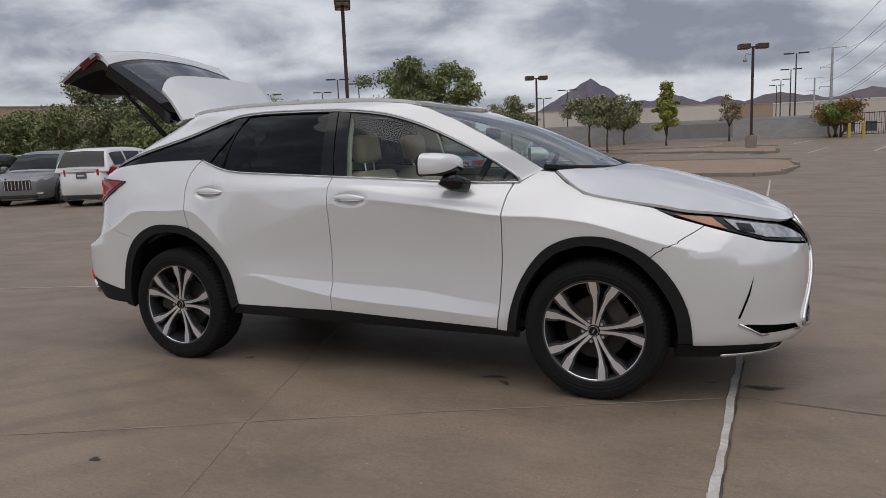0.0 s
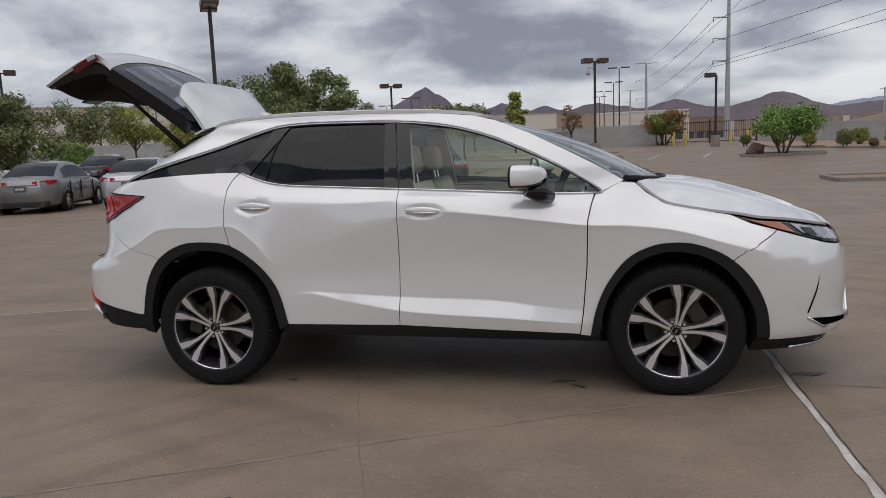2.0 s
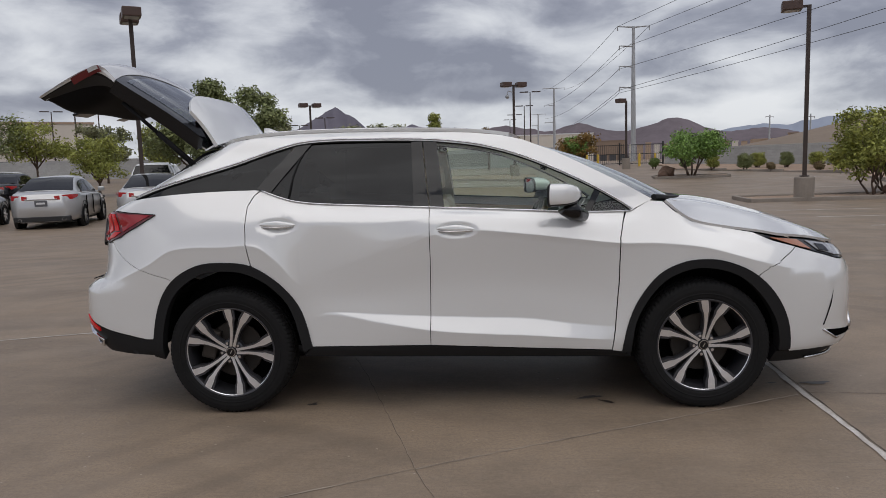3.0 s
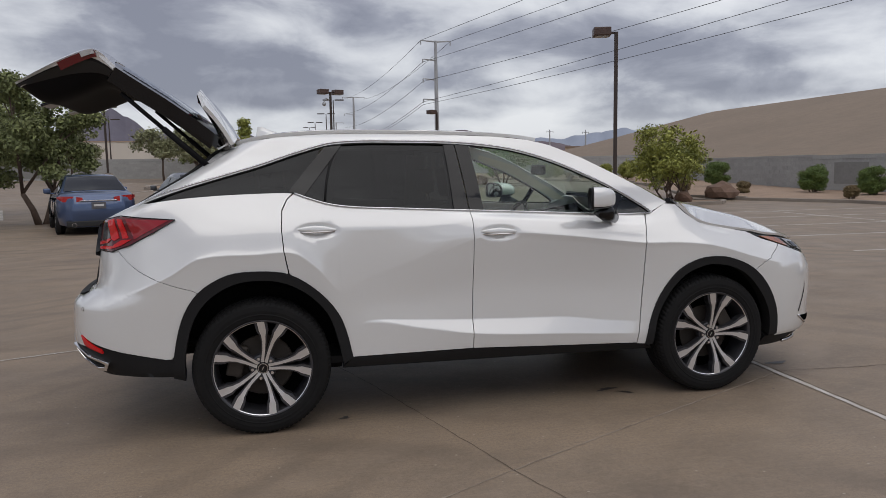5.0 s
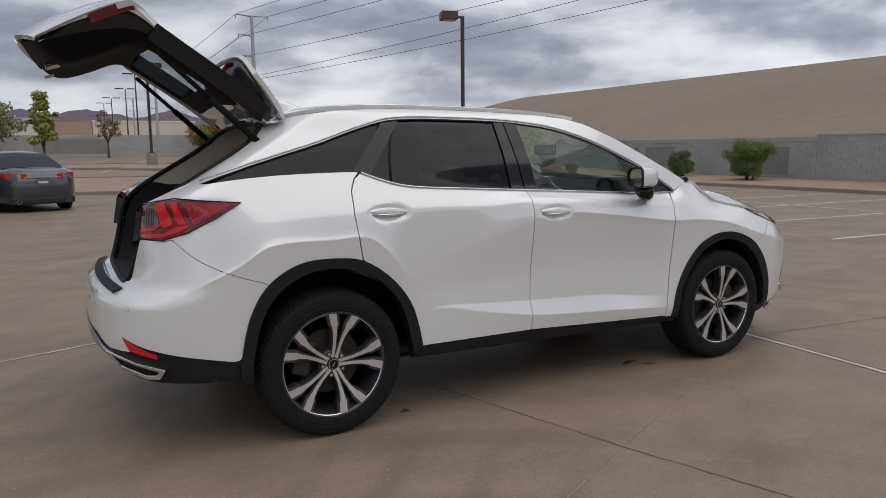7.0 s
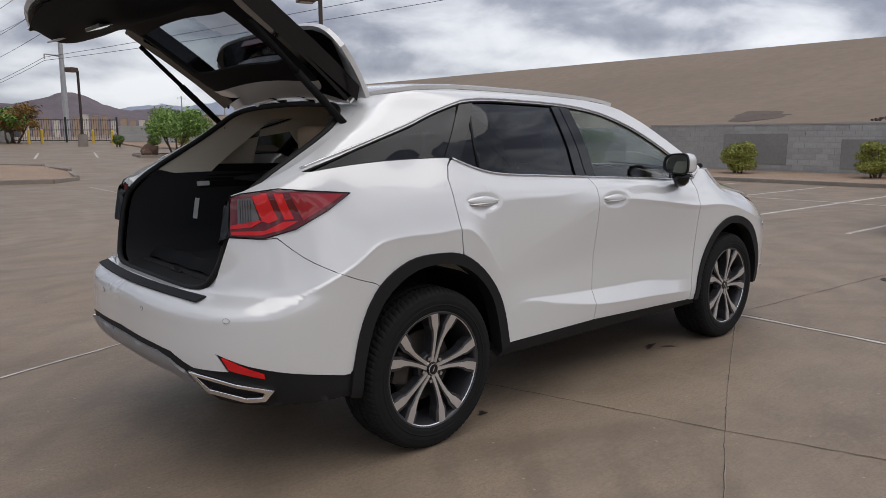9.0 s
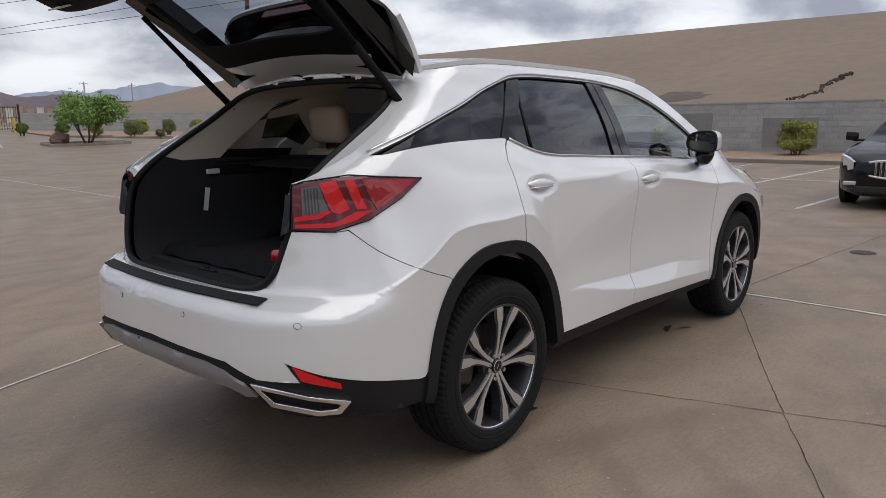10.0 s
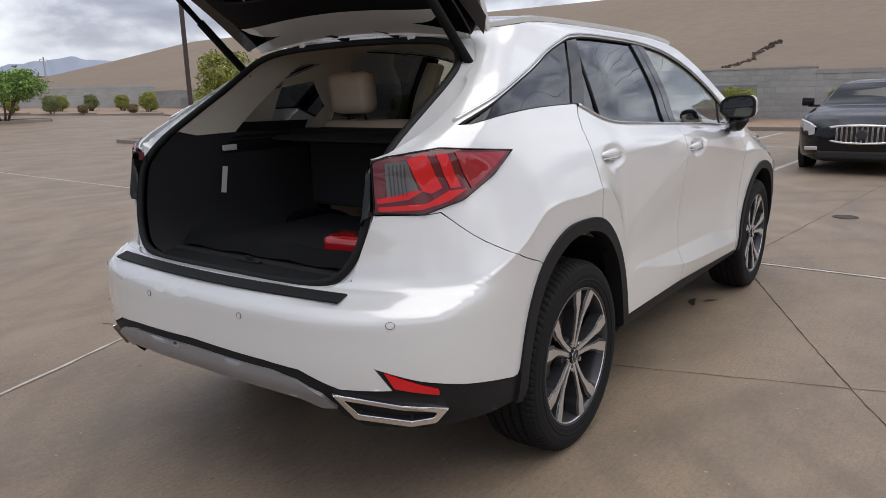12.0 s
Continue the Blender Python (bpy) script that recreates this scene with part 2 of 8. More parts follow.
M = {
    "lot": concrete_lot(),
    "dirt": mat("desert_dirt", (0.30, 0.225, 0.165), 0.95, var=0.6, scale=0.08, fine=0.4, fscale=2.0),
    "hill": mat("graded_earth", (0.228, 0.176, 0.130), 0.95, var=0.55, scale=0.05, fine=0.45, fscale=1.2, bump=0.05, bscale=3.0, dark=(0.165, 0.127, 0.095)),
    "hilldark": mat("disturbed_earth", (0.125, 0.097, 0.078), 0.95, var=0.6, scale=0.5, fine=0.5, fscale=4),
    "cracksoil": mat("crumbled_soil", (0.07, 0.05, 0.038), 0.95, var=0.6, scale=2),
    "gravel": mat("desert_gravel", (0.37, 0.265, 0.19), 0.95, var=0.5, scale=1.5, fine=0.7, fscale=14, bump=0.02, bscale=18),
    "kerb": mat("kerb_concrete", (0.30, 0.26, 0.22), 0.85, var=0.5, scale=1.2, fine=0.3, fscale=30),
    "block": mat("wall_block", (0.40, 0.40, 0.39), 0.9, var=0.35, scale=0.4, fine=0.3, fscale=12, randob=0.10, island=0.06),
    "blockdark": mat("wall_block_dark", (0.27, 0.265, 0.255), 0.9, var=0.35, scale=0.6, fine=0.3, fscale=12, island=0.10),
    "blockline": mat("wall_joint", (0.345, 0.34, 0.335), 0.95, var=0.3, scale=1.0),
    "paintline": mat("stall_paint", (0.72, 0.70, 0.66), 0.75, var=0.75, scale=2.5, fine=0.6, fscale=30, dark=(0.30, 0.26, 0.22)),
    "sealant": mat("joint_sealant", (0.62, 0.60, 0.57), 0.7, var=0.7, scale=6.0, fine=0.5, fscale=40, dark=(0.32, 0.28, 0.24)),
    "joint": mat("saw_cut", (0.05, 0.04, 0.032), 0.95, var=0.9, scale=3.0, dark=(0.19, 0.15, 0.118)),
    # light and shade of the joint ridges, put into two flank colours
    "jointmid": mat("shaded_saw_cut", (0.115, 0.09, 0.07), 0.95, var=0.9, scale=3.0, dark=(0.20, 0.156, 0.12)),
    "jointpale": mat("lit_saw_cut", (0.31, 0.265, 0.215), 0.9, var=0.9, scale=2.0, dark=(0.17, 0.136, 0.108)),
    "stain": mat("oil_stain", (0.018, 0.014, 0.012), 0.45, var=0.5, scale=30, dark=(0.05, 0.04, 0.034)),
    "iron": mat("cast_iron", (0.06, 0.05, 0.042), 0.7, metal=0.4, var=0.4, scale=10),
    "bronze": mat("bronze_paint", (0.045, 0.030, 0.024), 0.5, var=0.3, scale=4),
    "bronzehead": mat("bronze_lamp_head", (0.075, 0.042, 0.032), 0.45, var=0.3, scale=4),
    "lens": mat("lamp_lens", (0.35, 0.34, 0.32), 0.3),
    "steelpole": mat("galvanised_steel", (0.42, 0.43, 0.44), 0.55, metal=0.3, var=0.3, scale=1),
    "cable": mat("cable", (0.05, 0.05, 0.055), 0.6),
    "ironfence": mat("black_fence", (0.02, 0.02, 0.02), 0.5),
    "yellow": mat("yellow_paint", (0.62, 0.42, 0.05), 0.6, var=0.3, scale=8),
    "bark": mat("bark", (0.14, 0.10, 0.075), 0.95, var=0.5, scale=6, fine=0.5, fscale=40),
    "leaf_olive": mat("leaf_olive", (0.20, 0.225, 0.085), 0.7, var=0.5, scale=0.9, island=0.45, dark=(0.075, 0.10, 0.038)),
    "leaf_grey": mat("leaf_grey_green", (0.24, 0.245, 0.13), 0.75, var=0.4, scale=0.8, island=0.4, dark=(0.12, 0.135, 0.07)),
    "leaf_green": mat("leaf_green", (0.18, 0.30, 0.06), 0.65, var=0.4, scale=1.2, island=0.45, dark=(0.068, 0.128, 0.027)),
    "leaf_yellow": mat("leaf_yellow_green", (0.30, 0.31, 0.065), 0.7, var=0.5, scale=1.0, island=0.4, dark=(0.105, 0.143, 0.033)),
    "leaf_hedge": mat("leaf_hedge", (0.13, 0.19, 0.042), 0.65, var=0.5, scale=2.0, island=0.5, dark=(0.05, 0.085, 0.02)),
    "leaf_orange": mat("leaf_orange", (0.24, 0.13, 0.03), 0.7, var=0.5, scale=1.5, island=0.4, dark=(0.09, 0.10, 0.025)),
    "leaf_dry": mat("leaf_dry", (0.22, 0.165, 0.085), 0.85, var=0.4, scale=3, island=0.4),
    "rock": mat("boulder", (0.17, 0.105, 0.075), 0.9, var=0.5, scale=3, fine=0.4, fscale=20, bump=0.03, bscale=8),
    # far ridges: the haze of distance is put into their bluish base colours
    "mount": mat("far_mountain", (0.155, 0.145, 0.175), 1.0, var=0.5, scale=0.004, fine=0.35, fscale=0.02, dark=(0.105, 0.098, 0.122), spec=0.0),
    "mounthaze": mat("haze_tinted_mountain", (0.30, 0.335, 0.41), 1.0, var=0.2, scale=0.004, spec=0.0),
    "mountmid": mat("brown_mountain", (0.175, 0.150, 0.165), 1.0, var=0.4, scale=0.004, fine=0.3, fscale=0.02, spec=0.0),
    "bld_white": mat("pale_stucco", (0.62, 0.57, 0.50), 0.9, var=0.25, scale=0.05),
    "bld_tan": mat("tan_stucco", (0.40, 0.30, 0.22), 0.9, var=0.3, scale=0.05),
    "bld_brown": mat("brown_stucco", (0.27, 0.20, 0.15), 0.9, var=0.3, scale=0.05),
    "bld_roof": mat("white_roof", (0.70, 0.70, 0.70), 0.8),
    "bld_dark": mat("dark_opening", (0.06, 0.06, 0.065), 0.4),
    "tyre": mat("tyre_rubber", (0.009, 0.009, 0.0095), 0.8, var=0.4, scale=14, dark=(0.016, 0.015, 0.014), bump=0.001, bscale=90, spec=0.2),
    "black": mat("black_plastic", (0.012, 0.012, 0.013), 0.55, fine=0.3, fscale=300, dark=(0.02, 0.02, 0.02)),
    # near-black without gloss: the shade inside cavities is put into the colour
    "void": mat("cavity_shade", (0.004, 0.004, 0.004), 0.95, spec=0.0),
    "chrome": mat("chrome", (0.85, 0.85, 0.86), 0.08, metal=1.0),
    "alloy": mat("machined_alloy", (0.82, 0.82, 0.83), 0.34, metal=1.0, var=0.15, scale=30),
    "alloydark": mat("dark_grey_alloy", (0.050, 0.050, 0.056), 0.36, metal=0.4, coat=0.25),
    "plate": mat("plate", (0.10, 0.10, 0.11), 0.5),
    "platebar": mat("plate_bar", (0.6, 0.6, 0.6), 0.5),
    "redlens": mat("red_lens", (0.42, 0.012, 0.014), 0.12, coat=1.0),
    "clearlens": mat("clear_lens", (0.55, 0.56, 0.58), 0.12, coat=1.0),
    "carglass": mat("dark_car_glass", (0.007, 0.008, 0.009), 0.05, spec=0.4),
}


# ---------------------------------------------------------------- mesh helpers
def part(name, bm, material, parent=None, label="", smooth=False, kind=""):
    """Links a bmesh as one mesh object, under a thing or a part."""
    me = bpy.data.meshes.new(name)
    bm.to_mesh(me)
    bm.free()
    return mesh_part(name, me, material, parent, label, smooth, kind)


def mesh_part(name, me, material, parent=None, label="", smooth=False, kind=""):
    for m in material if isinstance(material, (list, tuple)) else [material]:
        me.materials.append(m)
    if smooth:
        me.polygons.foreach_set("use_smooth", [True] * len(me.polygons))
    ob = new(name, me)
    if parent:
        ob.parent = parent
    if label or kind:
        tagged(ob, label, kind=kind)
    return ob


def thing(name, label, category, group="", m=None, kind=""):
    ob = new(name)
    ob.empty_display_size = 0.2
    if m is not None:
        ob.matrix_basis = m
    return tagged(ob, label, category, group, kind)


def structure(ob, label="", category=""):
    return tagged(ob, label, category, kind="structure")


def box(bm, x0, x1, y0, y1, z0, z1, bevel=0.0, m=None):
    v = [bm.verts.new((x, y, z)) for x in (x0, x1) for y in (y0, y1) for z in (z0, z1)]
    f = [bm.faces.new([v[i] for i in q]) for q in ((0, 1, 3, 2), (4, 6, 7, 5), (0, 4, 5, 1), (2, 3, 7, 6), (0, 2, 6, 4), (1, 5, 7, 3))]
    if m is not None:
        bmesh.ops.transform(bm, matrix=m, verts=v)
    if bevel:
        es = list({e for q in f for e in q.edges})
        bmesh.ops.bevel(bm, geom=es, offset=bevel, segments=2, affect="EDGES", profile=0.6)


def boxed(*a, **k):
    bm = bmesh.new()
    box(bm, *a, **k)
    return bm


def tube(bm, pts, radii, seg=8, cap=True):
    """A round tube through pts; radii: one number or one a point."""
    pts = [Vector(p) for p in pts]
    if not isinstance(radii, (list, tuple)):
        radii = [radii] * len(pts)
    rings = []
    side = None
    for i, p in enumerate(pts):
        d = (pts[min(i + 1, len(pts) - 1)] - pts[max(i - 1, 0)]).normalized()
        if side is None:
            side = d.orthogonal().normalized()
        side = (side - d * side.dot(d)).normalized()
        up = d.cross(side)
        rings.append([bm.verts.new(p + (side * math.cos(a) + up * math.sin(a)) * radii[i]) for a in (2 * math.pi * k / seg for k in range(seg))])
    for a, b in zip(rings, rings[1:]):
        for k in range(seg):
            bm.faces.new((a[k], a[(k + 1) % seg], b[(k + 1) % seg], b[k]))
    if cap:
        bm.faces.new(rings[0][::-1])
        bm.faces.new(rings[-1])


def lathe(bm, profile, seg=32, m=None, close=False):
    """Turns (radius, height) pairs round the local z axis."""
    rings = []
    for r, h in profile:
        ring = []
        for k in range(seg):
            a = 2 * math.pi * k / seg
            v = Vector((r * math.cos(a), r * math.sin(a), h))
            ring.append(bm.verts.new(m @ v if m is not None else v))
        rings.append(ring)
    pairs = list(zip(rings, rings[1:])) + ([(rings[-1], rings[0])] if close else [])
    for a, b in pairs:
        for k in range(seg):
            bm.faces.new((a[k], a[(k + 1) % seg], b[(k + 1) % seg], b[k]))
    return rings


def ribbon(bm, pts, widths, z, rng=None, rough=0.0):
    """A flat strip along pts on the ground, with uneven edges."""
    prev = None
    for i, (x, y) in enumerate(pts):
        a, b = pts[max(i - 1, 0)], pts[min(i + 1, len(pts) - 1)]
        d = Vector((b[0] - a[0], b[1] - a[1])).normalized()
        w = widths if not isinstance(widths, (list, tuple)) else widths[i]
        l, r = w / 2 * (1 + (rng.uniform(-rough, rough) if rng else 0)), w / 2 * (1 + (rng.uniform(-rough, rough) if rng else 0))
        zz = z + ground_z(x, y)
        cur = (bm.verts.new((x - d.y * l, y + d.x * l, zz)), bm.verts.new((x + d.y * r, y - d.x * r, zz)))
        if prev:
            bm.faces.new((prev[0], prev[1], cur[1], cur[0]))
        prev = cur


def wobble(p0, p1, step, amp, rng):
    n = max(2, int(math.dist(p0, p1) / step))
    d = Vector((p1[0] - p0[0], p1[1] - p0[1])).normalized()
    out = []
    for i in range(n + 1):
        s = i / n
        o = rng.uniform(-amp, amp)
        out.append((p0[0] + (p1[0] - p0[0]) * s - d.y * o, p0[1] + (p1[1] - p0[1]) * s + d.x * o))
    return out


# ---------------------------------------------------------------- ground
def ground_z(x, y):
    """The lot is level round the car and climbs gently to the north."""
    return 0.03 * (min(max(y, 20), 62) - 20)


def build_ground():
    ys = [-4000, -800, -200, -60, -20, -10, 0, 10, 20, 25, 30, 35, 40, 45, 50, 56, 62, 80, 120, 300, 900, 4500]
    xs = [-4000, -1000, -300, -100, -50, -25, -12, 0, 12, 25, 50, 100, 300, 1000, 4000]
    bm = bmesh.new()
    g = [[bm.verts.new((x, y, ground_z(x, y))) for x in xs] for y in ys]
    for j in range(len(ys) - 1):
        for i in range(len(xs) - 1):
            f = bm.faces.new((g[j][i], g[j][i + 1], g[j + 1][i + 1], g[j + 1][i]))
            cx, cy = (xs[i] + xs[i + 1]) / 2, (ys[j] + ys[j + 1]) / 2
            f.material_index = 0 if (-110 < cx < 50 and -60 < cy < 62) else 1
    structure(part("ground", bm, [M["lot"], M["dirt"]]), "tan concrete lot with worn tyre marks, desert beyond", "ground")


build_ground()
rng = random.Random(5)


def ground_strip(name, segs, width, material, z, rough, step, amp, label):
    bm = bmesh.new()
    for p0, p1 in segs:
        pts = wobble(p0, p1, step, amp, rng)
        ribbon(bm, pts, width, z, rng, rough)
    return structure(part(name, bm, material), label, "joint")


# expansion joints of the slabs
ground_strip("sealed_joint", [((1.90, -9.0), (2.03, -1.8)), ((2.03, -1.8), (2.10, 0.0)), ((2.10, 0.0), (2.74, 19.0))], 0.042, M["sealant"], 0.004, 0.35, 0.12, 0.004, "white sealed joint across the concrete")
# the sealed joint's shadow line, laid on as a thin dark strip
ground_strip("joint_shadow", [((1.925, -9.0), (2.055, -1.8)), ((2.055, -1.8), (2.125, 0.0))], 0.010, M["joint"], 0.006, 0.6, 0.08, 0.003, "dark strip painted as shade in the gap beside the sealed joint")
ground_strip("sealed_joint", [((-9.0, -0.55), (-3.4, 1.33)), ((-3.4, 1.33), (1.6, 3.0))], 0.022, M["sealant"], 0.004, 0.4, 0.15, 0.004, "pale sealed joint across the concrete")
def ground_ridge(name, pts, width, height, left, right, label):
    """A low ridge along a joint, its flanks coloured as shaded and as lit; left and right of its run."""
    bm = bmesh.new()
    prev = None
    for (p0, p1) in zip(pts, pts[1:]):
        d = (Vector(p1) - Vector(p0)).normalized()
        n = Vector((-d.y, d.x))
        for q in wobble(p0, p1, 0.06, 0.004, rng):
            q = Vector(q[:2])
            k = rng.uniform(0.35, 1.0)
            cur = [bm.verts.new((*(q + n * width * k), 0.0025)), bm.verts.new((*q, 0.0025 + height * k)), bm.verts.new((*(q - n * width * k), 0.0025))]
            if prev:
                for side in (0, 1):
                    f = bm.faces.new((prev[side], cur[side], cur[side + 1], prev[side + 1]))
                    f.material_index = side
            prev = cur
    bmesh.ops.recalc_face_normals(bm, faces=bm.faces[:])
    return structure(part(name, bm, [left, right]), label, "joint")


# dark flank painted as the shaded edge, pale flank as the lit one
ground_ridge("dusty_joint", [(-7.0, -4.9), (-0.95, -2.10), (-0.22, -1.74), (0.30, -1.49), (2.02, -0.70)], 0.005, 0.004, M["joint"], M["jointpale"], "saw-cut joint, one edge coloured as lit and the other as shaded")
ground_ridge("dusty_joint", [(0.75, -4.8), (0.05, -2.5), (-0.22, -1.74), (-0.40, -1.15), (-0.72, -0.1), (-1.6, 2.3)], 0.0042, 0.0028, M["jointmid"], M["jointpale"], "saw-cut joint, one edge coloured as lit and the other as shaded")
ground_strip("dusty_joint", [((2.1, -0.66), (7.6, -1.2)), ((7.6, -1.2), (16, -2.0))], 0.006, M["joint"], 0.003, 0.9, 0.15, 0.008, "faint joint in the concrete")


def blot(name, x, y, a, b, turn, seed, material, label):
    """A spilt-oil shape: an uneven flat patch."""
    r = random.Random(seed)
    bm = bmesh.new()
    n = 22
    vs = []
    for k in range(n):
        t = 2 * math.pi * k / n
        s = 1 + 0.28 * math.sin(3 * t + seed) + r.uniform(-0.22, 0.22)
        px, py = a * s * math.cos(t), b * s * math.sin(t)
        c, d = math.cos(radians(turn)), math.sin(radians(turn))
        vs.append(bm.verts.new((x + px * c - py * d, y + px * d + py * c, 0.004)))
    bm.faces.new(vs)
    return structure(part(name, bm, material), label, "stain")


blot("oil_stain", 0.77, -0.70, 0.075, 0.022, 15, 3, M["stain"], "dark oil stain on the concrete")
blot("oil_stain", 0.86, -0.79, 0.055, 0.014, -35, 4, M["stain"], "dark oil stain on the concrete")
blot("oil_stain", -0.945, -0.78, 0.028, 0.020, 20, 5, M["stain"], "small dark oil spot on the concrete")
blot("oil_stain", 2.23, -0.47, 0.085, 0.028, 5, 6, M["stain"], "dark oil stain on the concrete")
blot("oil_stain", 1.96, -0.46, 0.03, 0.012, 0, 7, M["stain"], "small oil spot on the concrete")
blot("oil_stain", -0.61, -2.335, 0.028, 0.018, 0, 8, M["stain"], "small dark spot on the concrete")
blot("oil_stain", 1.60, -2.36, 0.035, 0.014, 40, 9, M["stain"], "small dark spot on the concrete")


def drain_cover():
    d = thing("drain_cover", "round cast-iron cover set in the concrete", "drain cover", m=pose(4.566, -1.096, 0.002))
    bm = bmesh.new()
    lathe(bm, [(0.0, 0.006), (0.085, 0.006), (0.09, 0.003), (0.10, 0.003), (0.105, 0.007), (0.12, 0.004), (0.125, 0.0)], 28)
    part("cover", bm, M["iron"], d)


drain_cover()

# stall lines by the east wall
STALLS = bmesh.new()
for y0 in (0.50, 2.62, 4.95, 7.42, 9.75, 12.1, 14.4):
    ribbon(STALLS, wobble((7.95, y0), (18.0, y0 - 0.45), 0.5, 0.004, rng), 0.085, 0.003, rng, 0.15)
ribbon(STALLS, wobble((13.0, -4.0), (13.4, 14.2), 0.5, 0.004, rng), 0.085, 0.004, rng, 0.15)
for k in range(7):
    x0 = -9.0 + k * 2.75
    ribbon(STALLS, wobble((x0, 34.0), (x0 + 1.3, 39.0), 0.5, 0.004, rng), 0.10, 0.004, rng, 0.15)
    ribbon(STALLS, wobble((x0 - 3, 44.0), (x0 - 1.5, 49.0), 0.5, 0.004, rng), 0.10, 0.004, rng, 0.15)
for k in range(8):
    x0 = -21.0 + k * 2.75
    ribbon(STALLS, wobble((x0, 17.5 + k * 0.9), (x0 - 1.5, 22.0 + k * 0.9), 0.5, 0.004, rng), 0.09, 0.003, rng, 0.15)
ribbon(STALLS, wobble((13.0, 24.5), (20.0, 25.6), 0.5, 0.004, rng), 0.10, 0.004, rng, 0.15)
ribbon(STALLS, wobble((14.0, 31.0), (20.0, 32.2), 0.5, 0.004, rng), 0.10, 0.004, rng, 0.15)
structure(part("stall_lines", STALLS, M["paintline"]), "worn white parking stall lines", "road marking")


def outline_slab(name, pts, z0, z1, material, label, category, bevel=0.03):
    """A raised flat bed with the plan pts."""
    bm = bmesh.new()
    lo = [bm.verts.new((x, y, ground_z(x, y) + z0)) for x, y in pts]
    hi = [bm.verts.new((x, y, ground_z(x, y) + z1)) for x, y in pts]
    bm.faces.new(hi)
    n = len(pts)
    for i in range(n):
        bm.faces.new((lo[i], lo[(i + 1) % n], hi[(i + 1) % n], hi[i]))
    return structure(part(name, bm, material), label, category)


def kerb_line(pts, w=0.15, h=0.12, closed=True):
    bm = bmesh.new()
    n = len(pts)
    for i in range(n if closed else n - 1):
        a, b = Vector(pts[i]), Vector(pts[(i + 1) % n])
        d = (b - a)
        ln = d.length
        ang = math.degrees(math.atan2(d.y, d.x))
        steps = max(1, int(ln / 3))
        for k in range(steps):
            s = a + d * (k / steps)
            e = a + d * ((k + 1) / steps)
            zz = (ground_z(*s) + ground_z(*e)) / 2
            box(bm, -0.02, ln / steps - 0.006, -w / 2, w / 2, -0.1, h, 0.02, m=pose(s.x, s.y, zz, 0, 0, ang))
    return structure(part("kerb", bm, M["kerb"]), "weathered grey concrete kerb", "kerb")


def island(pts, label):
    outline_slab("planter_bed", pts, -0.05, 0.07, M["gravel"], label, "planter bed")
    kerb_line(pts)


island([(-3.4, 22.2), (2.3, 20.9), (3.2, 21.7), (3.8, 24.8), (3.7, 28.0), (2.7, 29.2), (-3.0, 29.6)], "gravel planter island with a concrete kerb")
island([(-8.5, 39.0), (0.4, 36.6), (2.8, 34.3), (3.5, 35.2), (3.6, 40.8), (2.8, 41.9), (-8.5, 41.9)], "narrow gravel island with a concrete kerb")
island([(8.6, 18.0), (14.6, 18.3), (15.4, 19.3), (14.6, 20.4), (8.8, 20.1)], "gravel island round a lamp base")
island([(9.3, 33.4), (13.2, 33.6), (13.6, 35.0), (9.6, 35.2)], "gravel island with a small tree")
kerb_line([(18.6, -40), (18.7, 16.5), (17.0, 20.2), (16.0, 23.0), (17.6, 27.0), (19.5, 34.0), (13.0, 43.0)], closed=False)
outline_slab("gravel_strip", [(18.6, -40), (23.5, -40), (23.5, 24), (24.5, 43), (14.0, 53.0), (13.0, 43.0), (19.5, 34.0), (17.6, 27.0), (16.0, 23.0), (17.0, 20.2), (18.7, 16.5)], -0.05, 0.09, M["gravel"], "gravel strip at the foot of the wall", "gravel bed")


# ---------------------------------------------------------------- block walls
BLOCKS = []


def block_wall(name, p0, p1, h, label, sink=0.4, patches=()):
    """Grey block wall: a core with a cap, and blocks standing proud of its joints on the lot's side."""
    a, b = Vector(p0), Vector(p1)
    d = b - a
    ln, ang = d.length, math.degrees(math.atan2(d.y, d.x))
    z = min(ground_z(*p0), ground_z(*p1))
    m = pose(a.x, a.y, z, 0, 0, ang)
    bm = bmesh.new()
    box(bm, 0, ln, 0.0, 0.19, -sink, h, m=m)
    w = structure(part(name, bm, M["blockline"]), label, "wall")
    BLOCKS.append((w, m, ln, h, sink, patches))
    return w


WALLS = [
    ("wall_east", (22.6, 2.2), (22.4, -30.0), 1.74, ((1.2, 4.2, 0.35, 1.35), (9.0, 13.0, 0.2, 1.2))),
    ("wall_east", (22.9, 13.2), (22.6, 2.2), 1.86, ((3.2, 5.6, 0.4, 1.5), (7.4, 9.2, 0.3, 1.3))),
    ("wall_east", (23.3, 24.0), (22.9, 13.2), 1.78, ((1.4, 3.4, 0.5, 1.45), (7.5, 9.6, 0.3, 1.4))),
    ("wall_east", (24.2, 42.0), (23.3, 24.0), 1.70, ((3.0, 6.0, 0.3, 1.2),)),
    ("wall_north", (14.6, 52.6), (24.2, 42.0), 1.55, ()),
    ("wall_north", (-30.0, 57.0), (8.2, 55.6), 1.60, ((7, 13, 0.2, 1.2), (26, 31, 0.2, 1.3))),
    ("wall_north", (-95.0, 58.5), (-30.0, 57.0), 1.75, ()),
]
for wn, q0, q1, wh, patches in WALLS:
    block_wall(wn, q0, q1, wh, "grey concrete block wall with darker patched panels", patches=patches)


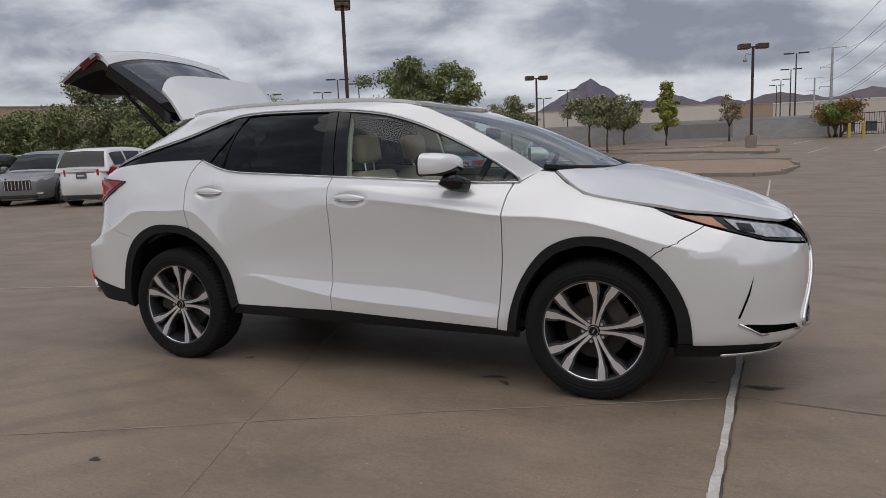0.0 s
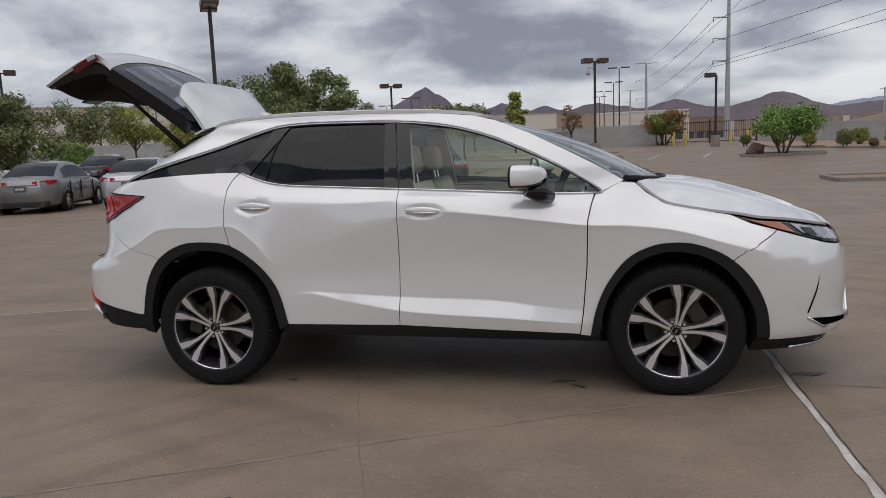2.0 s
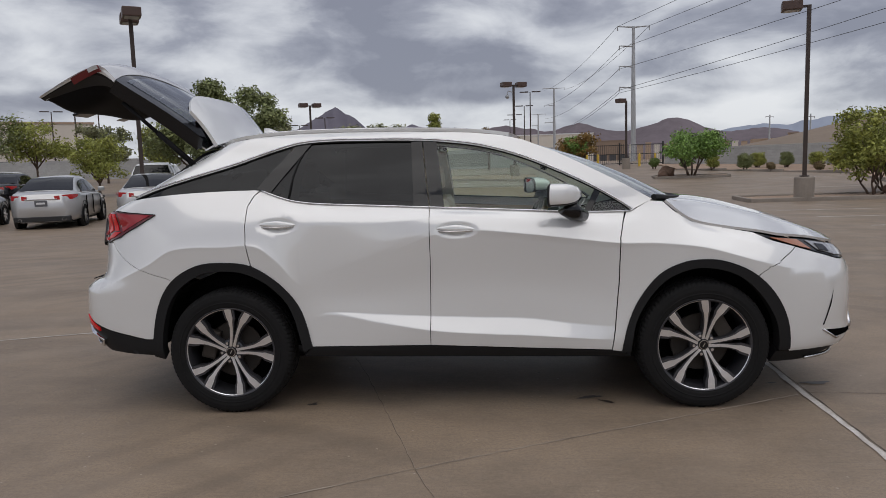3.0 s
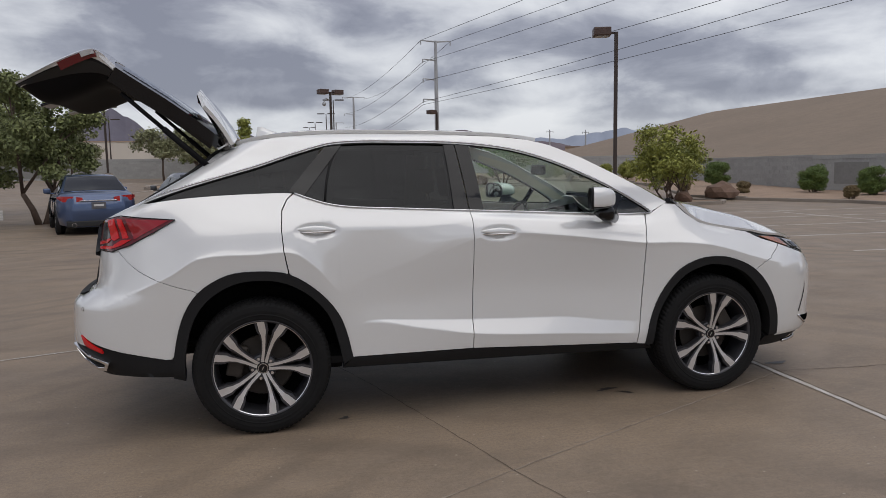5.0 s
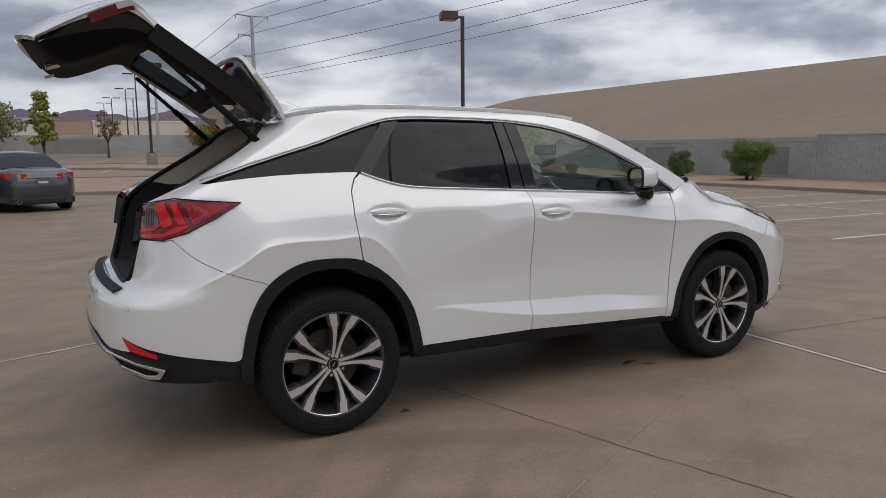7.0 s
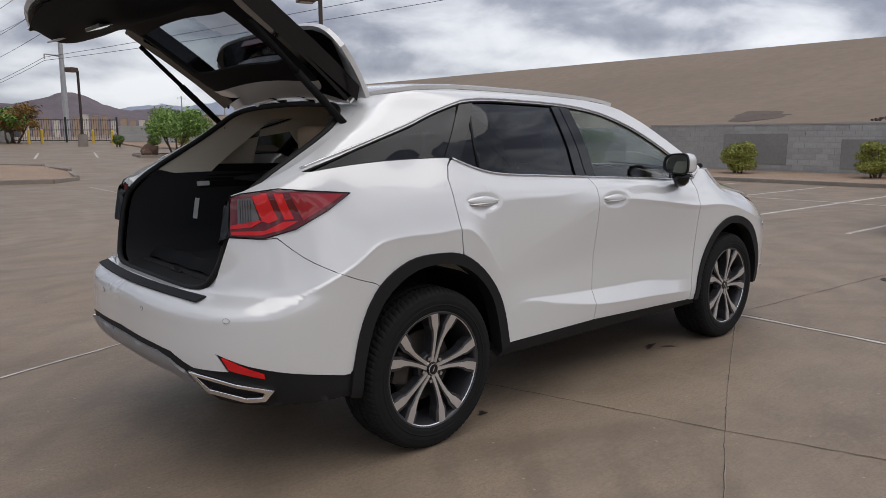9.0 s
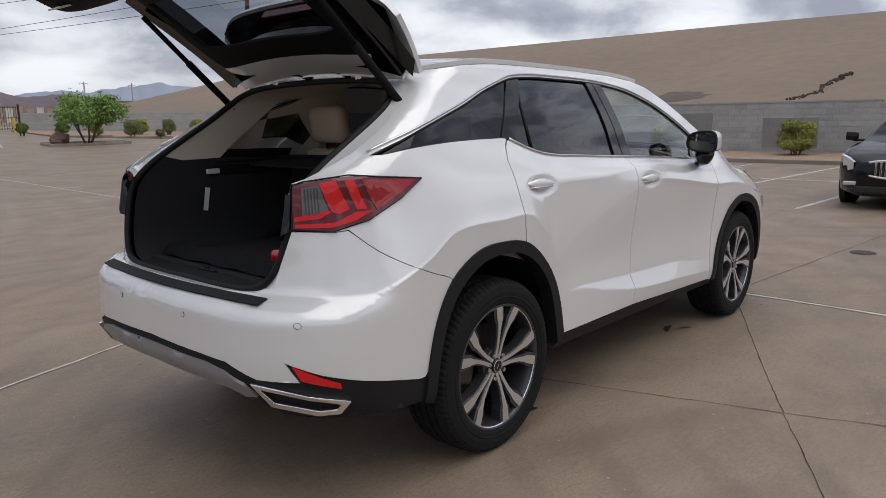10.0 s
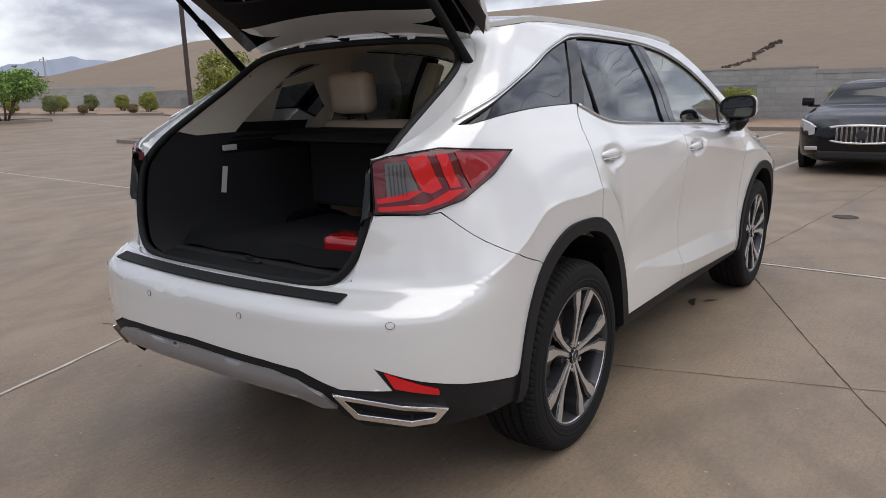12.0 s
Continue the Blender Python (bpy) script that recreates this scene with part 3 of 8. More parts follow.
# ---------------------------------------------------------------- hill, mountains and far buildings
def embankment():
    """The long graded slope behind the east wall."""
    bm = bmesh.new()
    r = random.Random(11)
    prof = [(24.4, 0.9), (27, 1.75), (31, 2.3), (36, 3.3), (42, 4.6), (48, 6.0), (55, 7.7), (60, 8.9), (63, 9.3), (70, 9.4), (110, 9.4), (400, 9.0)]
    ys = [-260, -120, -70, -40] + [y * 3 - 30 for y in range(0, 45)] + [108, 114, 120, 128, 138, 150, 170]
    rows = []
    for y in ys:
        k = 1.0 if y < 88 else max(0.02, 1 - ((y - 88) / 62) ** 1.1)
        rows.append([bm.verts.new((x + (0.5 * noise.noise((x * 0.1, y * 0.06, 0)) if x > 28 else 0), y, max(0.0, z * k + (0.16 * noise.noise((x * 0.3, y * 0.2, 3)) if 28 < x < 60 else 0)))) for x, z in prof])
    for a, b in zip(rows, rows[1:]):
        for i in range(len(prof) - 1):
            bm.faces.new((a[i], a[i + 1], b[i + 1], b[i]))
    structure(part("hillside", bm, M["hill"], smooth=True), "long graded brown earth embankment behind the wall", "hillside")


def hill_z(x):
    prof = [(24.4, 0.9), (27, 1.75), (31, 2.3), (36, 3.3), (42, 4.6), (48, 6.0), (55, 7.7), (60, 8.9), (63, 9.3)]
    for (a, za), (b, zb) in zip(prof, prof[1:]):
        if a <= x <= b:
            return za + (zb - za) * (x - a) / (b - a)
    return 0


def hill_patch(name, pts, material, label, seed, lift=0.03):
    r = random.Random(seed)
    bm = bmesh.new()
    c = Vector((sum(p[0] for p in pts) / len(pts), sum(p[1] for p in pts) / len(pts)))
    vs = []
    for i in range(len(pts)):
        a, b = Vector(pts[i]), Vector(pts[(i + 1) % len(pts)])
        for k in range(5):
            q = a + (b - a) * (k / 5)
            q += (q - c).normalized() * r.uniform(-0.18, 0.18)
            vs.append(bm.verts.new((q.x, q.y, hill_z(q.x) + lift)))
    mid = bm.verts.new((c.x, c.y, hill_z(c.x) + lift + 0.02))
    for i in range(len(vs)):
        bm.faces.new((vs[i], vs[(i + 1) % len(vs)], mid))
    structure(part(name, bm, material, smooth=True), label, "soil")


embankment()
hill_patch("soil_patch", [(30.7 + 1.9 * math.cos(k * 0.628), 13.2 + 2.1 * math.sin(k * 0.628)) for k in range(10)], M["hilldark"], "darker slumped soil on the slope", 1)


def soil_crack():
    """An eroded gully running up the slope, with crumbled clods along it."""
    r = random.Random(8)
    bm = bmesh.new()
    pts = [(28.8, 6.75), (30.0, 6.5), (31.1, 6.22), (32.5, 6.40), (34.0, 6.38), (35.2, 6.30), (36.3, 6.2)]
    for (x0, y0), (x1, y1) in zip(pts, pts[1:]):
        for k in range(46):
            s = r.random()
            x, y = x0 + (x1 - x0) * s + r.uniform(-0.15, 0.15), y0 + (y1 - y0) * s + r.gauss(0, 0.10)
            z = hill_z(x) + 0.02
            q = r.uniform(0.02, 0.10)
            bmesh.ops.create_icosphere(bm, subdivisions=1, radius=q, matrix=pose(x, y, z, r.uniform(0, 90), r.uniform(0, 90), 0) @ Matrix.Diagonal((1, r.uniform(0.5, 1), r.uniform(0.4, 0.9), 1)))
    structure(part("soil_crack", bm, M["cracksoil"]), "dark crumbled erosion gully on the slope", "soil")


soil_crack()


def mountain(az, dist, peaks, material, label, width):
    """A ridge; peaks: (azimuth degrees, elevation degrees) along its skyline, from left to right."""
    bm = bmesh.new()
    rows = []
    n = 70
    for i in range(n + 1):
        a = peaks[0][0] + (peaks[-1][0] - peaks[0][0]) * i / n
        e = 0
        for (a0, e0), (a1, e1) in zip(peaks, peaks[1:]):
            if a0 <= a <= a1:
                e = e0 + (e1 - e0) * (a - a0) / (a1 - a0)
        e += 0.13 * noise.noise((a * 1.3, dist * 0.01, 0)) * min(1, e) + 0.05 * noise.noise((a * 5, dist * 0.01, 2)) * min(1, e)
        top = max(2, dist * math.tan(radians(e)))
        col = []
        for j in range(9):
            s = j / 8
            d = dist - width * (1 - s) * (1 + 0.25 * noise.noise((a * 0.8, j * 0.7, 5)))
            z = top * s ** 1.25 * (1 + (0.16 * noise.noise((a * 1.7, s * 3.0, dist)) if 0 < j < 8 else 0))
            col.append(bm.verts.new((d * math.sin(radians(a)), d * math.cos(radians(a)), z - (8 if j == 0 else 0))))
        rows.append(col)
    for p, q in zip(rows, rows[1:]):
        for j in range(8):
            bm.faces.new((p[j], q[j], q[j + 1], p[j + 1]))
    structure(part("mountain", bm, material, smooth=True), label, "mountain")


mountain(0, 2600, [(-17.5, 1.2), (-15, 2.75), (-13.6, 3.5), (-12.2, 4.3), (-11.25, 4.8), (-10.6, 4.3), (-10.2, 4.2), (-9.4, 3.5), (-8.6, 2.85), (-7.4, 3.0), (-6.6, 2.8), (-5.3, 3.35), (-4.6, 3.1), (-3.3, 2.6), (-2.7, 2.7), (-1.97, 3.05), (-1.2, 2.7), (-0.4, 2.5), (0.6, 2.2)], M["mount"], "hazy purple desert mountain", 500)
mountain(0, 3100, [(-2, 1.8), (0.5, 2.75), (2.0, 3.0), (3.2, 2.8), (4.1, 2.66), (5.2, 2.4), (6.4, 2.6), (7.5, 3.02), (8.4, 2.85), (9.6, 2.4), (11.3, 2.2), (13.0, 2.6), (14.2, 3.0), (15.0, 3.1), (15.8, 2.9), (17.1, 2.2), (18.5, 1.9), (20.8, 2.1), (22.5, 1.9), (24, 1.4)], M["mountmid"], "low purple-brown desert mountain ridge", 500)
mountain(0, 4200, [(14, 1.2), (18, 2.0), (20.5, 2.35), (22.5, 2.2), (24.2, 2.5), (25.5, 2.62), (26.4, 2.8), (27.4, 2.9), (28.3, 2.7), (30.2, 2.6), (32.5, 2.2), (36, 1.6)], M["mounthaze"], "mountain range far off, haze painted in pale blue", 400)
mountain(0, 2600, [(-75, 1.0), (-66, 1.6), (-58, 1.4), (-50, 1.9), (-42, 1.5), (-30, 1.2), (-20, 1.0)], M["mount"], "low hazy mountain ridge", 400)


def building(az0, az1, dist, top, material, label, roof=None, doors=0, bands=0):
    """A flat-roofed warehouse seen from the lot, spanning two azimuths; top: elevation of its parapet, degrees."""
    a = Vector((dist * math.sin(radians(az0)), dist * math.cos(radians(az0))))
    b = Vector((dist * math.sin(radians(az1)), dist * math.cos(radians(az1))))
    d = b - a
    ln, ang = d.length, math.degrees(math.atan2(d.y, d.x))
    h = 1.4 + dist * math.tan(radians(top))
    t = thing("warehouse", label, "building", m=pose(a.x, a.y, 0.6, 0, 0, ang))
    part("wall", boxed(0, ln, 0, ln * 0.5, -1, h - 0.6), material, t)
    part("parapet", boxed(-0.2, ln + 0.2, -0.2, ln * 0.5 + 0.2, h - 0.6, h - 0.2), roof or material, t)
    for k in range(doors):
        x = ln * (k + 0.6) / (doors + 0.2)
        part("dock_door", boxed(x - 1.8, x + 1.8, -0.12, 0.1, 0.2, 4.2), M["bld_dark"], t)
    for k in range(bands):
        part("wall_band", boxed(-0.1, ln + 0.1, -0.1, 0.1, h * (0.45 + 0.2 * k), h * (0.45 + 0.2 * k) + 0.5), M["bld_brown"], t)


building(-19, -1.0, 330, 2.35, M["bld_white"], "long pale warehouse behind the wall", M["bld_tan"], doors=7, bands=1)
building(-44, -29.4, 170, 3.75, M["bld_white"], "large pale warehouse with a tan parapet", M["bld_tan"], doors=4, bands=1)
building(-62, -45, 240, 3.75, M["bld_tan"], "tan warehouse behind the trees", M["bld_brown"], doors=3)
building(-1.0, 2.0, 380, 2.2, M["bld_tan"], "low tan building behind the wall", doors=3)
building(2.0, 9.0, 300, 2.15, M["bld_white"], "low building with a white roof", M["bld_roof"], doors=5)
building(8.6, 11.5, 420, 1.5, M["bld_brown"], "low brown building far off", doors=4)
building(23.0, 27.0, 260, 1.55, M["bld_tan"], "low tan building by the slope", M["bld_brown"], doors=3)
building(20.5, 23.5, 320, 1.2, M["bld_tan"], "low tan building far off", doors=2)
r_condo = random.Random(4)
for k in range(15):
    a0 = 11.6 + k * 0.62
    building(a0, a0 + 0.42, 520, 1.25 + r_condo.uniform(-0.2, 0.3), M["bld_tan"] if k % 3 else M["bld_white"], "narrow tan apartment block far off")


# ---------------------------------------------------------------- lamps, poles and lines
def lot_lamp(x, y, h, heads, turn, label, base=True, camera_arm=False, far=False):
    z = ground_z(x, y)
    t = thing("parking_lamp", label, "street lamp", "parking lot lamps", pose(x, y, z, 0, 0, turn))
    b0 = 0.0
    if base:
        bm = bmesh.new()
        lathe(bm, [(0.0, -0.1), (0.30, -0.1), (0.30, 0.72), (0.28, 0.76), (0.0, 0.76)], 20)
        part("concrete_base", bm, M["kerb"], t, "round concrete base")
        bm = bmesh.new()
        box(bm, -0.13, 0.13, -0.13, 0.13, 0.76, 0.80, 0.01)
        part("base_plate", bm, M["bronze"], t)
        b0 = 0.78
    part("pole", boxed(-0.06, 0.06, -0.06, 0.06, b0, h - 0.12, 0.012), M["bronze"], t)
    for i in range(heads):
        s = -1 if i == 0 else 1
        part("arm", boxed(min(0, s * 0.32), max(0, s * 0.32), -0.03, 0.03, h - 0.19, h - 0.12), M["bronze"], t)
        xa, xb = (s * 0.20, s * 0.78)
        bm = bmesh.new()
        box(bm, min(xa, xb), max(xa, xb), -0.27, 0.27, h - 0.26, h + 0.02, 0.03)
        hd = part("lamp_head", bm, M["bronzehead"], t, "brown box lamp head")
        xm = (xa + xb) / 2
        part("lens", boxed(xm - 0.22, xm + 0.22, -0.2, 0.2, h - 0.275, h - 0.262), M["lens"], hd)
    if camera_arm:
        bm = bmesh.new()
        tube(bm, [(0, 0, h - 0.6), (-0.35, 0, h - 0.5), (-0.42, 0, h - 0.62), (-0.42, 0, h - 0.75)], 0.025, 6)
        part("camera_arm", bm, M["steelpole"], t)
        bm = bmesh.new()
        bmesh.ops.create_uvsphere(bm, u_segments=10, v_segments=8, radius=0.12, matrix=pose(-0.42, 0, h - 0.85))
        part("dome_camera", bm, M["steelpole"], t)
    return t


lot_lamp(10.35, 18.3, 6.15, 1, -17, "brown square lamp post on a concrete base", camera_arm=False)
lot_lamp(2.25, 39.8, 5.75, 2, 20, "brown twin-head lamp post with a dome camera", camera_arm=True)
lot_lamp(-10.6, 17.3, 6.45, 2, -60, "brown twin-head lamp post among the trees")
lot_lamp(-30.5, 31.0, 6.3, 2, 35, "reddish-brown twin-head lamp post behind the cars")
lot_lamp(-11.9, 46.2, 5.3, 2, 30, "brown lamp post far across the lot")
lot_lamp(10.5, 47.0, 4.9, 1, 30, "brown lamp post beside the gate")


def street_light(az, el, dist, label):
    """A tall thin street light off the lot, with a flat head on each side."""
    x, y = dist * math.sin(radians(az)), dist * math.cos(radians(az))
    h = 1.4 + dist * math.tan(radians(el)) - 0.9
    t = thing("street_light", label, "street lamp", "street lights beyond the wall", pose(x, y, 0.9))
    bm = bmesh.new()
    tube(bm, [(0, 0, 0), (0, 0, h)], [0.13, 0.07], 8)
    part("pole", bm, M["bronze"], t)
    for s in (-1, 1):
        part("lamp_head", boxed(s * 0.9 - 0.65, s * 0.9 + 0.65, -0.2, 0.2, h - 0.05, h + 0.1, m=pose(0, 0, 0, 0, 0, -az)), M["bronze"], t)


for az, el, dist in ((-31.2, 5.7, 95), (-32.4, 4.66, 120), (4.25, 5.74, 105), (3.72, 4.61, 125), (2.9, 3.9, 150), (2.5, 3.5, 175), (-12.58, 4.11, 115), (-14.54, 3.53, 135), (-29.5, 5.3, 105), (-36.5, 4.6, 110), (-23.0, 4.2, 130)):
    street_light(az, el, dist, "thin twin-head street light beyond the wall")


def transmission_pole(x, y, h, r0, label, arms, turn):
    t = thing("transmission_pole", label, "utility pole", "power line poles", pose(x, y, ground_z(x, y), 0, 0, turn))
    bm = bmesh.new()
    tube(bm, [(0, 0, -0.5), (0, 0, h * 0.5), (0, 0, h)], [r0, r0 * 0.75, r0 * 0.5], 12)
    part("mast", bm, M["steelpole"], t)
    for z, l0, l1 in arms:
        bm = bmesh.new()
        tube(bm, [(-l0, 0, h - z + 0.1), (0, 0, h - z), (l1, 0, h - z + 0.1)], [0.05, 0.10, 0.05], 6)
        part("crossarm", bm, M["steelpole"], t)
        for s, l in ((-1, l0), (1, l1)):
            if l > 0.5:
                bm = bmesh.new()
                tube(bm, [(s * l, 0, h - z + 0.1), (s * l, 0, h - z - 0.35)], 0.06, 6)
                part("insulator", bm, M["steelpole"], t)


TOWER = (16.6, 73.8)
transmission_pole(*TOWER, 14.2, 0.30, "tall galvanised steel power pole with crossarms", ((0.1, 1.7, 1.7), (2.1, 1.5, 0.1), (4.2, 1.5, 0.1), (6.4, 1.5, 0.1)), 5)
transmission_pole(17.8, 168, 17.5, 0.4, "far galvanised steel power pole", ((0.1, 2.6, 2.6), (4.0, 2.2, 0.1), (8.0, 2.2, 0.1)), 5)
transmission_pole(21.0, 255, 17.3, 0.4, "far galvanised steel power pole", ((0.1, 2.6, 2.6), (4.0, 2.2, 0.1), (8.0, 2.2, 0.1)), 5)
transmission_pole(88.0, 220, 12.5, 0.35, "far steel power pole by the slope", ((0.6, 1.8, 1.8),), 30)
transmission_pole(69.0, 150, 8.6, 0.25, "far steel power pole by the slope", ((0.6, 1.2, 1.2),), 30)


def cable(p0, p1, sag, name="power_line", label="dark overhead power line"):
    bm = bmesh.new()
    a, b = Vector(p0), Vector(p1)
    pts = []
    for i in range(21):
        s = i / 20
        q = a.lerp(b, s)
        q.z -= 4 * sag * s * (1 - s)
        pts.append(q)
    tube(bm, pts, 0.022, 4)
    return tagged(part(name, bm, M["cable"]), label, "cable", "overhead power lines")


for i, (dz, dx, x1, z1) in enumerate(((0.0, -1.7, 62, 19.5), (0.0, 1.7, 66, 19.5), (2.3, -1.5, 63, 17.5), (4.4, -1.5, 64, 15.5), (6.6, -1.5, 74, 20.0), (6.9, -1.5, 77, 18.4))):
    top = 14.2 + ground_z(*TOWER)
    cable((TOWER[0] + dx, TOWER[1], top - dz), (x1, -60 + i * 4, z1 + 6), 1.2 + 0.2 * i)
    cable((TOWER[0] + dx, TOWER[1], top - dz), (17.8 + dx * 1.4, 168, 18.3 - dz * 1.5), 1.2)


# ---------------------------------------------------------------- plants
def leaf_mesh(name, clumps, count, size, seed, flat=0.35, fuzz=0.22):
    """Many small leaves scattered in and on clumps (centre, radii)."""
    r = np.random.default_rng(seed)
    cs = np.array([c for c, _ in clumps], float)
    rs = np.array([q for _, q in clumps], float)
    wts = (rs[:, 0] * rs[:, 1] * rs[:, 2]) ** 0.75
    idx = r.choice(len(clumps), count, p=wts / wts.sum())
    d = r.normal(size=(count, 3))
    d /= np.linalg.norm(d, axis=1)[:, None]
    rad = r.random(count) ** 0.36 * (1 + fuzz * r.normal(size=count).clip(-1.2, 1.6))
    c = cs[idx] + d * rad[:, None] * rs[idx]
    n = d + r.normal(size=(count, 3)) * 0.8 + np.array([0, 0, flat])
    n /= np.linalg.norm(n, axis=1)[:, None]
    u = np.cross(n, r.normal(size=(count, 3)))
    u /= np.linalg.norm(u, axis=1)[:, None]
    v = np.cross(n, u)
    s = (size * r.uniform(0.6, 1.4, count))[:, None]
    quad = np.stack([c - u * s, c - v * s * 0.45 + n * s * 0.12, c + u * s, c + v * s * 0.45 + n * s * 0.12], 1).reshape(-1, 3)
    me = bpy.data.meshes.new(name)
    me.vertices.add(count * 4)
    me.vertices.foreach_set("co", quad.astype(np.float32).ravel())
    me.loops.add(count * 4)
    me.loops.foreach_set("vertex_index", np.arange(count * 4, dtype=np.int32))
    me.polygons.add(count)
    me.polygons.foreach_set("loop_start", np.arange(0, count * 4, 4, dtype=np.int32))
    me.update(calc_edges=True)
    me.validate()
    return me


def tree(x, y, h, spread, leaf, label, seed, trunks=1, bare=0.3, count=5000, size=0.10, lean=0.0, conical=False, thick=0.09, clumpn=14):
    """A trunk that forks into limbs, and a crown of leaf clumps round the limbs' ends."""
    r = random.Random(seed)
    t = thing("tree", label, "tree", "", pose(x, y, ground_z(x, y) + 0.05, 0, 0, r.uniform(0, 360)))
    bm = bmesh.new()
    ends = []
    for k in range(trunks):
        a0 = 2 * math.pi * k / trunks + r.uniform(-0.4, 0.4)
        off = 0.0 if trunks == 1 else 0.12
        fork = Vector((math.cos(a0) * (off + 0.25 * spread * (trunks > 1)) + lean, math.sin(a0) * (off + 0.25 * spread * (trunks > 1)), h * bare))
        base = Vector((math.cos(a0) * off, math.sin(a0) * off, -0.1))
        tube(bm, [base, base.lerp(fork, 0.5) + Vector((r.uniform(-.06, .06), r.uniform(-.06, .06), 0)), fork], [thick, thick * 0.8, thick * 0.62], 7)
        limbs = 6 if trunks == 1 else 3
        for j in range(limbs):
            a = a0 + 2 * math.pi * j / limbs * (1 if trunks == 1 else 0.5) + r.uniform(-0.5, 0.5)
            out = spread * r.uniform(0.35, 0.95) * (0.35 if conical else 1)
            top = h * r.uniform(max(bare + 0.15, 0.45), 0.93)
            e = Vector((math.cos(a) * out + lean, math.sin(a) * out, top))
            mid = fork.lerp(e, 0.5) + Vector((r.uniform(-.15, .15), r.uniform(-.15, .15), h * 0.05))
            tube(bm, [fork, mid, e], [thick * 0.5, thick * 0.3, thick * 0.1], 6)
            ends += [(e, 1.0), (mid, 0.7)]
            for q in range(2):
                e2 = mid + Vector((r.uniform(-1, 1) * spread * 0.4, r.uniform(-1, 1) * spread * 0.4, r.uniform(0, 0.25) * h))
                tube(bm, [mid, mid.lerp(e2, 0.5) + Vector((0, 0, 0.08)), e2], [thick * 0.25, thick * 0.15, thick * 0.06], 5)
                ends.append((e2, 0.8))
    part("trunk", bm, M["bark"], t, smooth=True)
    clumps = []
    for e, s in ends:
        q = spread * r.uniform(0.22, 0.40) * s
        if conical:
            q *= max(0.25, 1.15 - e.z / h)
        clumps.append((e, (q, q, q * r.uniform(0.6, 0.9))))
    for k in range(clumpn):
        a, s = r.uniform(0, 6.283), math.sqrt(r.random())
        zz = r.uniform(bare + 0.1, 0.97)
        lim = (1 - zz) * 1.1 if conical else math.sqrt(max(0.04, 1 - ((zz - 0.55) / 0.5) ** 2))
        q = spread * r.uniform(0.16, 0.32)
        clumps.append((Vector((math.cos(a) * s * spread * lim + lean, math.sin(a) * s * spread * lim, h * zz)), (q, q, q * 0.7)))
    mesh_part("crown", leaf_mesh("crown", clumps, count, size, seed), M[leaf], t)
    return t


def shrub(x, y, w, h, leaf, label, seed, boxy=False, count=2600, size=0.030):
    """A clipped or loose shrub: twigs and a dense shell of leaves."""
    r = random.Random(seed)
    t = thing("shrub", label, "shrub", "shrubs along the wall", pose(x, y, ground_z(x, y) + 0.09, 0, 0, 0))
    bm = bmesh.new()
    for k in range(7):
        a = r.uniform(0, 6.28)
        tube(bm, [(0.1 * math.cos(a), 0.1 * math.sin(a), -0.05), (0.16 * w * math.cos(a), 0.16 * w * math.sin(a), h * 0.4), (0.34 * w * math.cos(a), 0.34 * w * math.sin(a), h * 0.8)], [0.03, 0.02, 0.008], 5)
    part("stems", bm, M["bark"], t)
    clumps = []
    n = 46
    for k in range(n):
        a, z = r.uniform(0, 6.28), r.uniform(0.22, 0.84)
        if boxy:
            q = 0.44
            cx, cy = r.uniform(-q, q) * w * 0.78, r.uniform(-q, q) * w * 0.78
        else:
            lim = 0.30 * math.sqrt(max(0.08, 1 - ((z - 0.5) / 0.52) ** 2))
            s = math.sqrt(r.random())
            cx, cy = math.cos(a) * lim * w * s, math.sin(a) * lim * w * s
        q = w * r.uniform(0.15, 0.22)
        clumps.append((Vector((cx, cy, z * h)), (q, q, h * r.uniform(0.12, 0.18))))
    mesh_part("foliage", leaf_mesh("foliage", clumps, count, size, seed, fuzz=0.08), M[leaf], t)
    return t


def boulder(x, y, w, h, seed, label="reddish-brown boulder on the gravel"):
    bm = bmesh.new()
    bmesh.ops.create_icosphere(bm, subdivisions=2, radius=0.5)
    for v in bm.verts:
        n = noise.noise(v.co * 2.2 + Vector((seed, 0, 0))) * 0.42 + noise.noise(v.co * 6 + Vector((seed, 0, 0))) * 0.06
        v.co *= 1 + n
        v.co = Vector((v.co.x * w, v.co.y * w * 0.75, max(v.co.z, -0.3) * h * 1.3 + h * 0.33))
    ob = part("boulder", bm, M["rock"])
    ob.matrix_basis = pose(x, y, ground_z(x, y) + 0.08, 0, 0, seed * 50)
    tagged(ob, label, "boulder", "boulders on the gravel")


# trees across the lot
tree(-8.1, 18.8, 4.5, 1.6, "leaf_olive", "olive-green tree with a dense uneven crown", 21, trunks=2, bare=0.2, count=26000, size=0.062, thick=0.11)
tree(-11.0, 22.5, 4.5, 2.1, "leaf_olive", "olive-green tree beside the parked cars", 22, bare=0.3, count=15000, size=0.07)
tree(-23.0, 22.0, 4.3, 2.2, "leaf_olive", "olive-green tree behind the parked cars", 25, bare=0.12, count=17000, size=0.085, clumpn=34)
tree(-27.5, 23.5, 6.0, 2.3, "leaf_grey", "grey-green tree behind the parked cars", 26, bare=0.15, count=24000, size=0.085, clumpn=44)
tree(-36.0, 29.0, 4.6, 3.0, "leaf_olive", "olive-green tree at the lot's edge", 27, bare=0.12, count=17000, size=0.11)
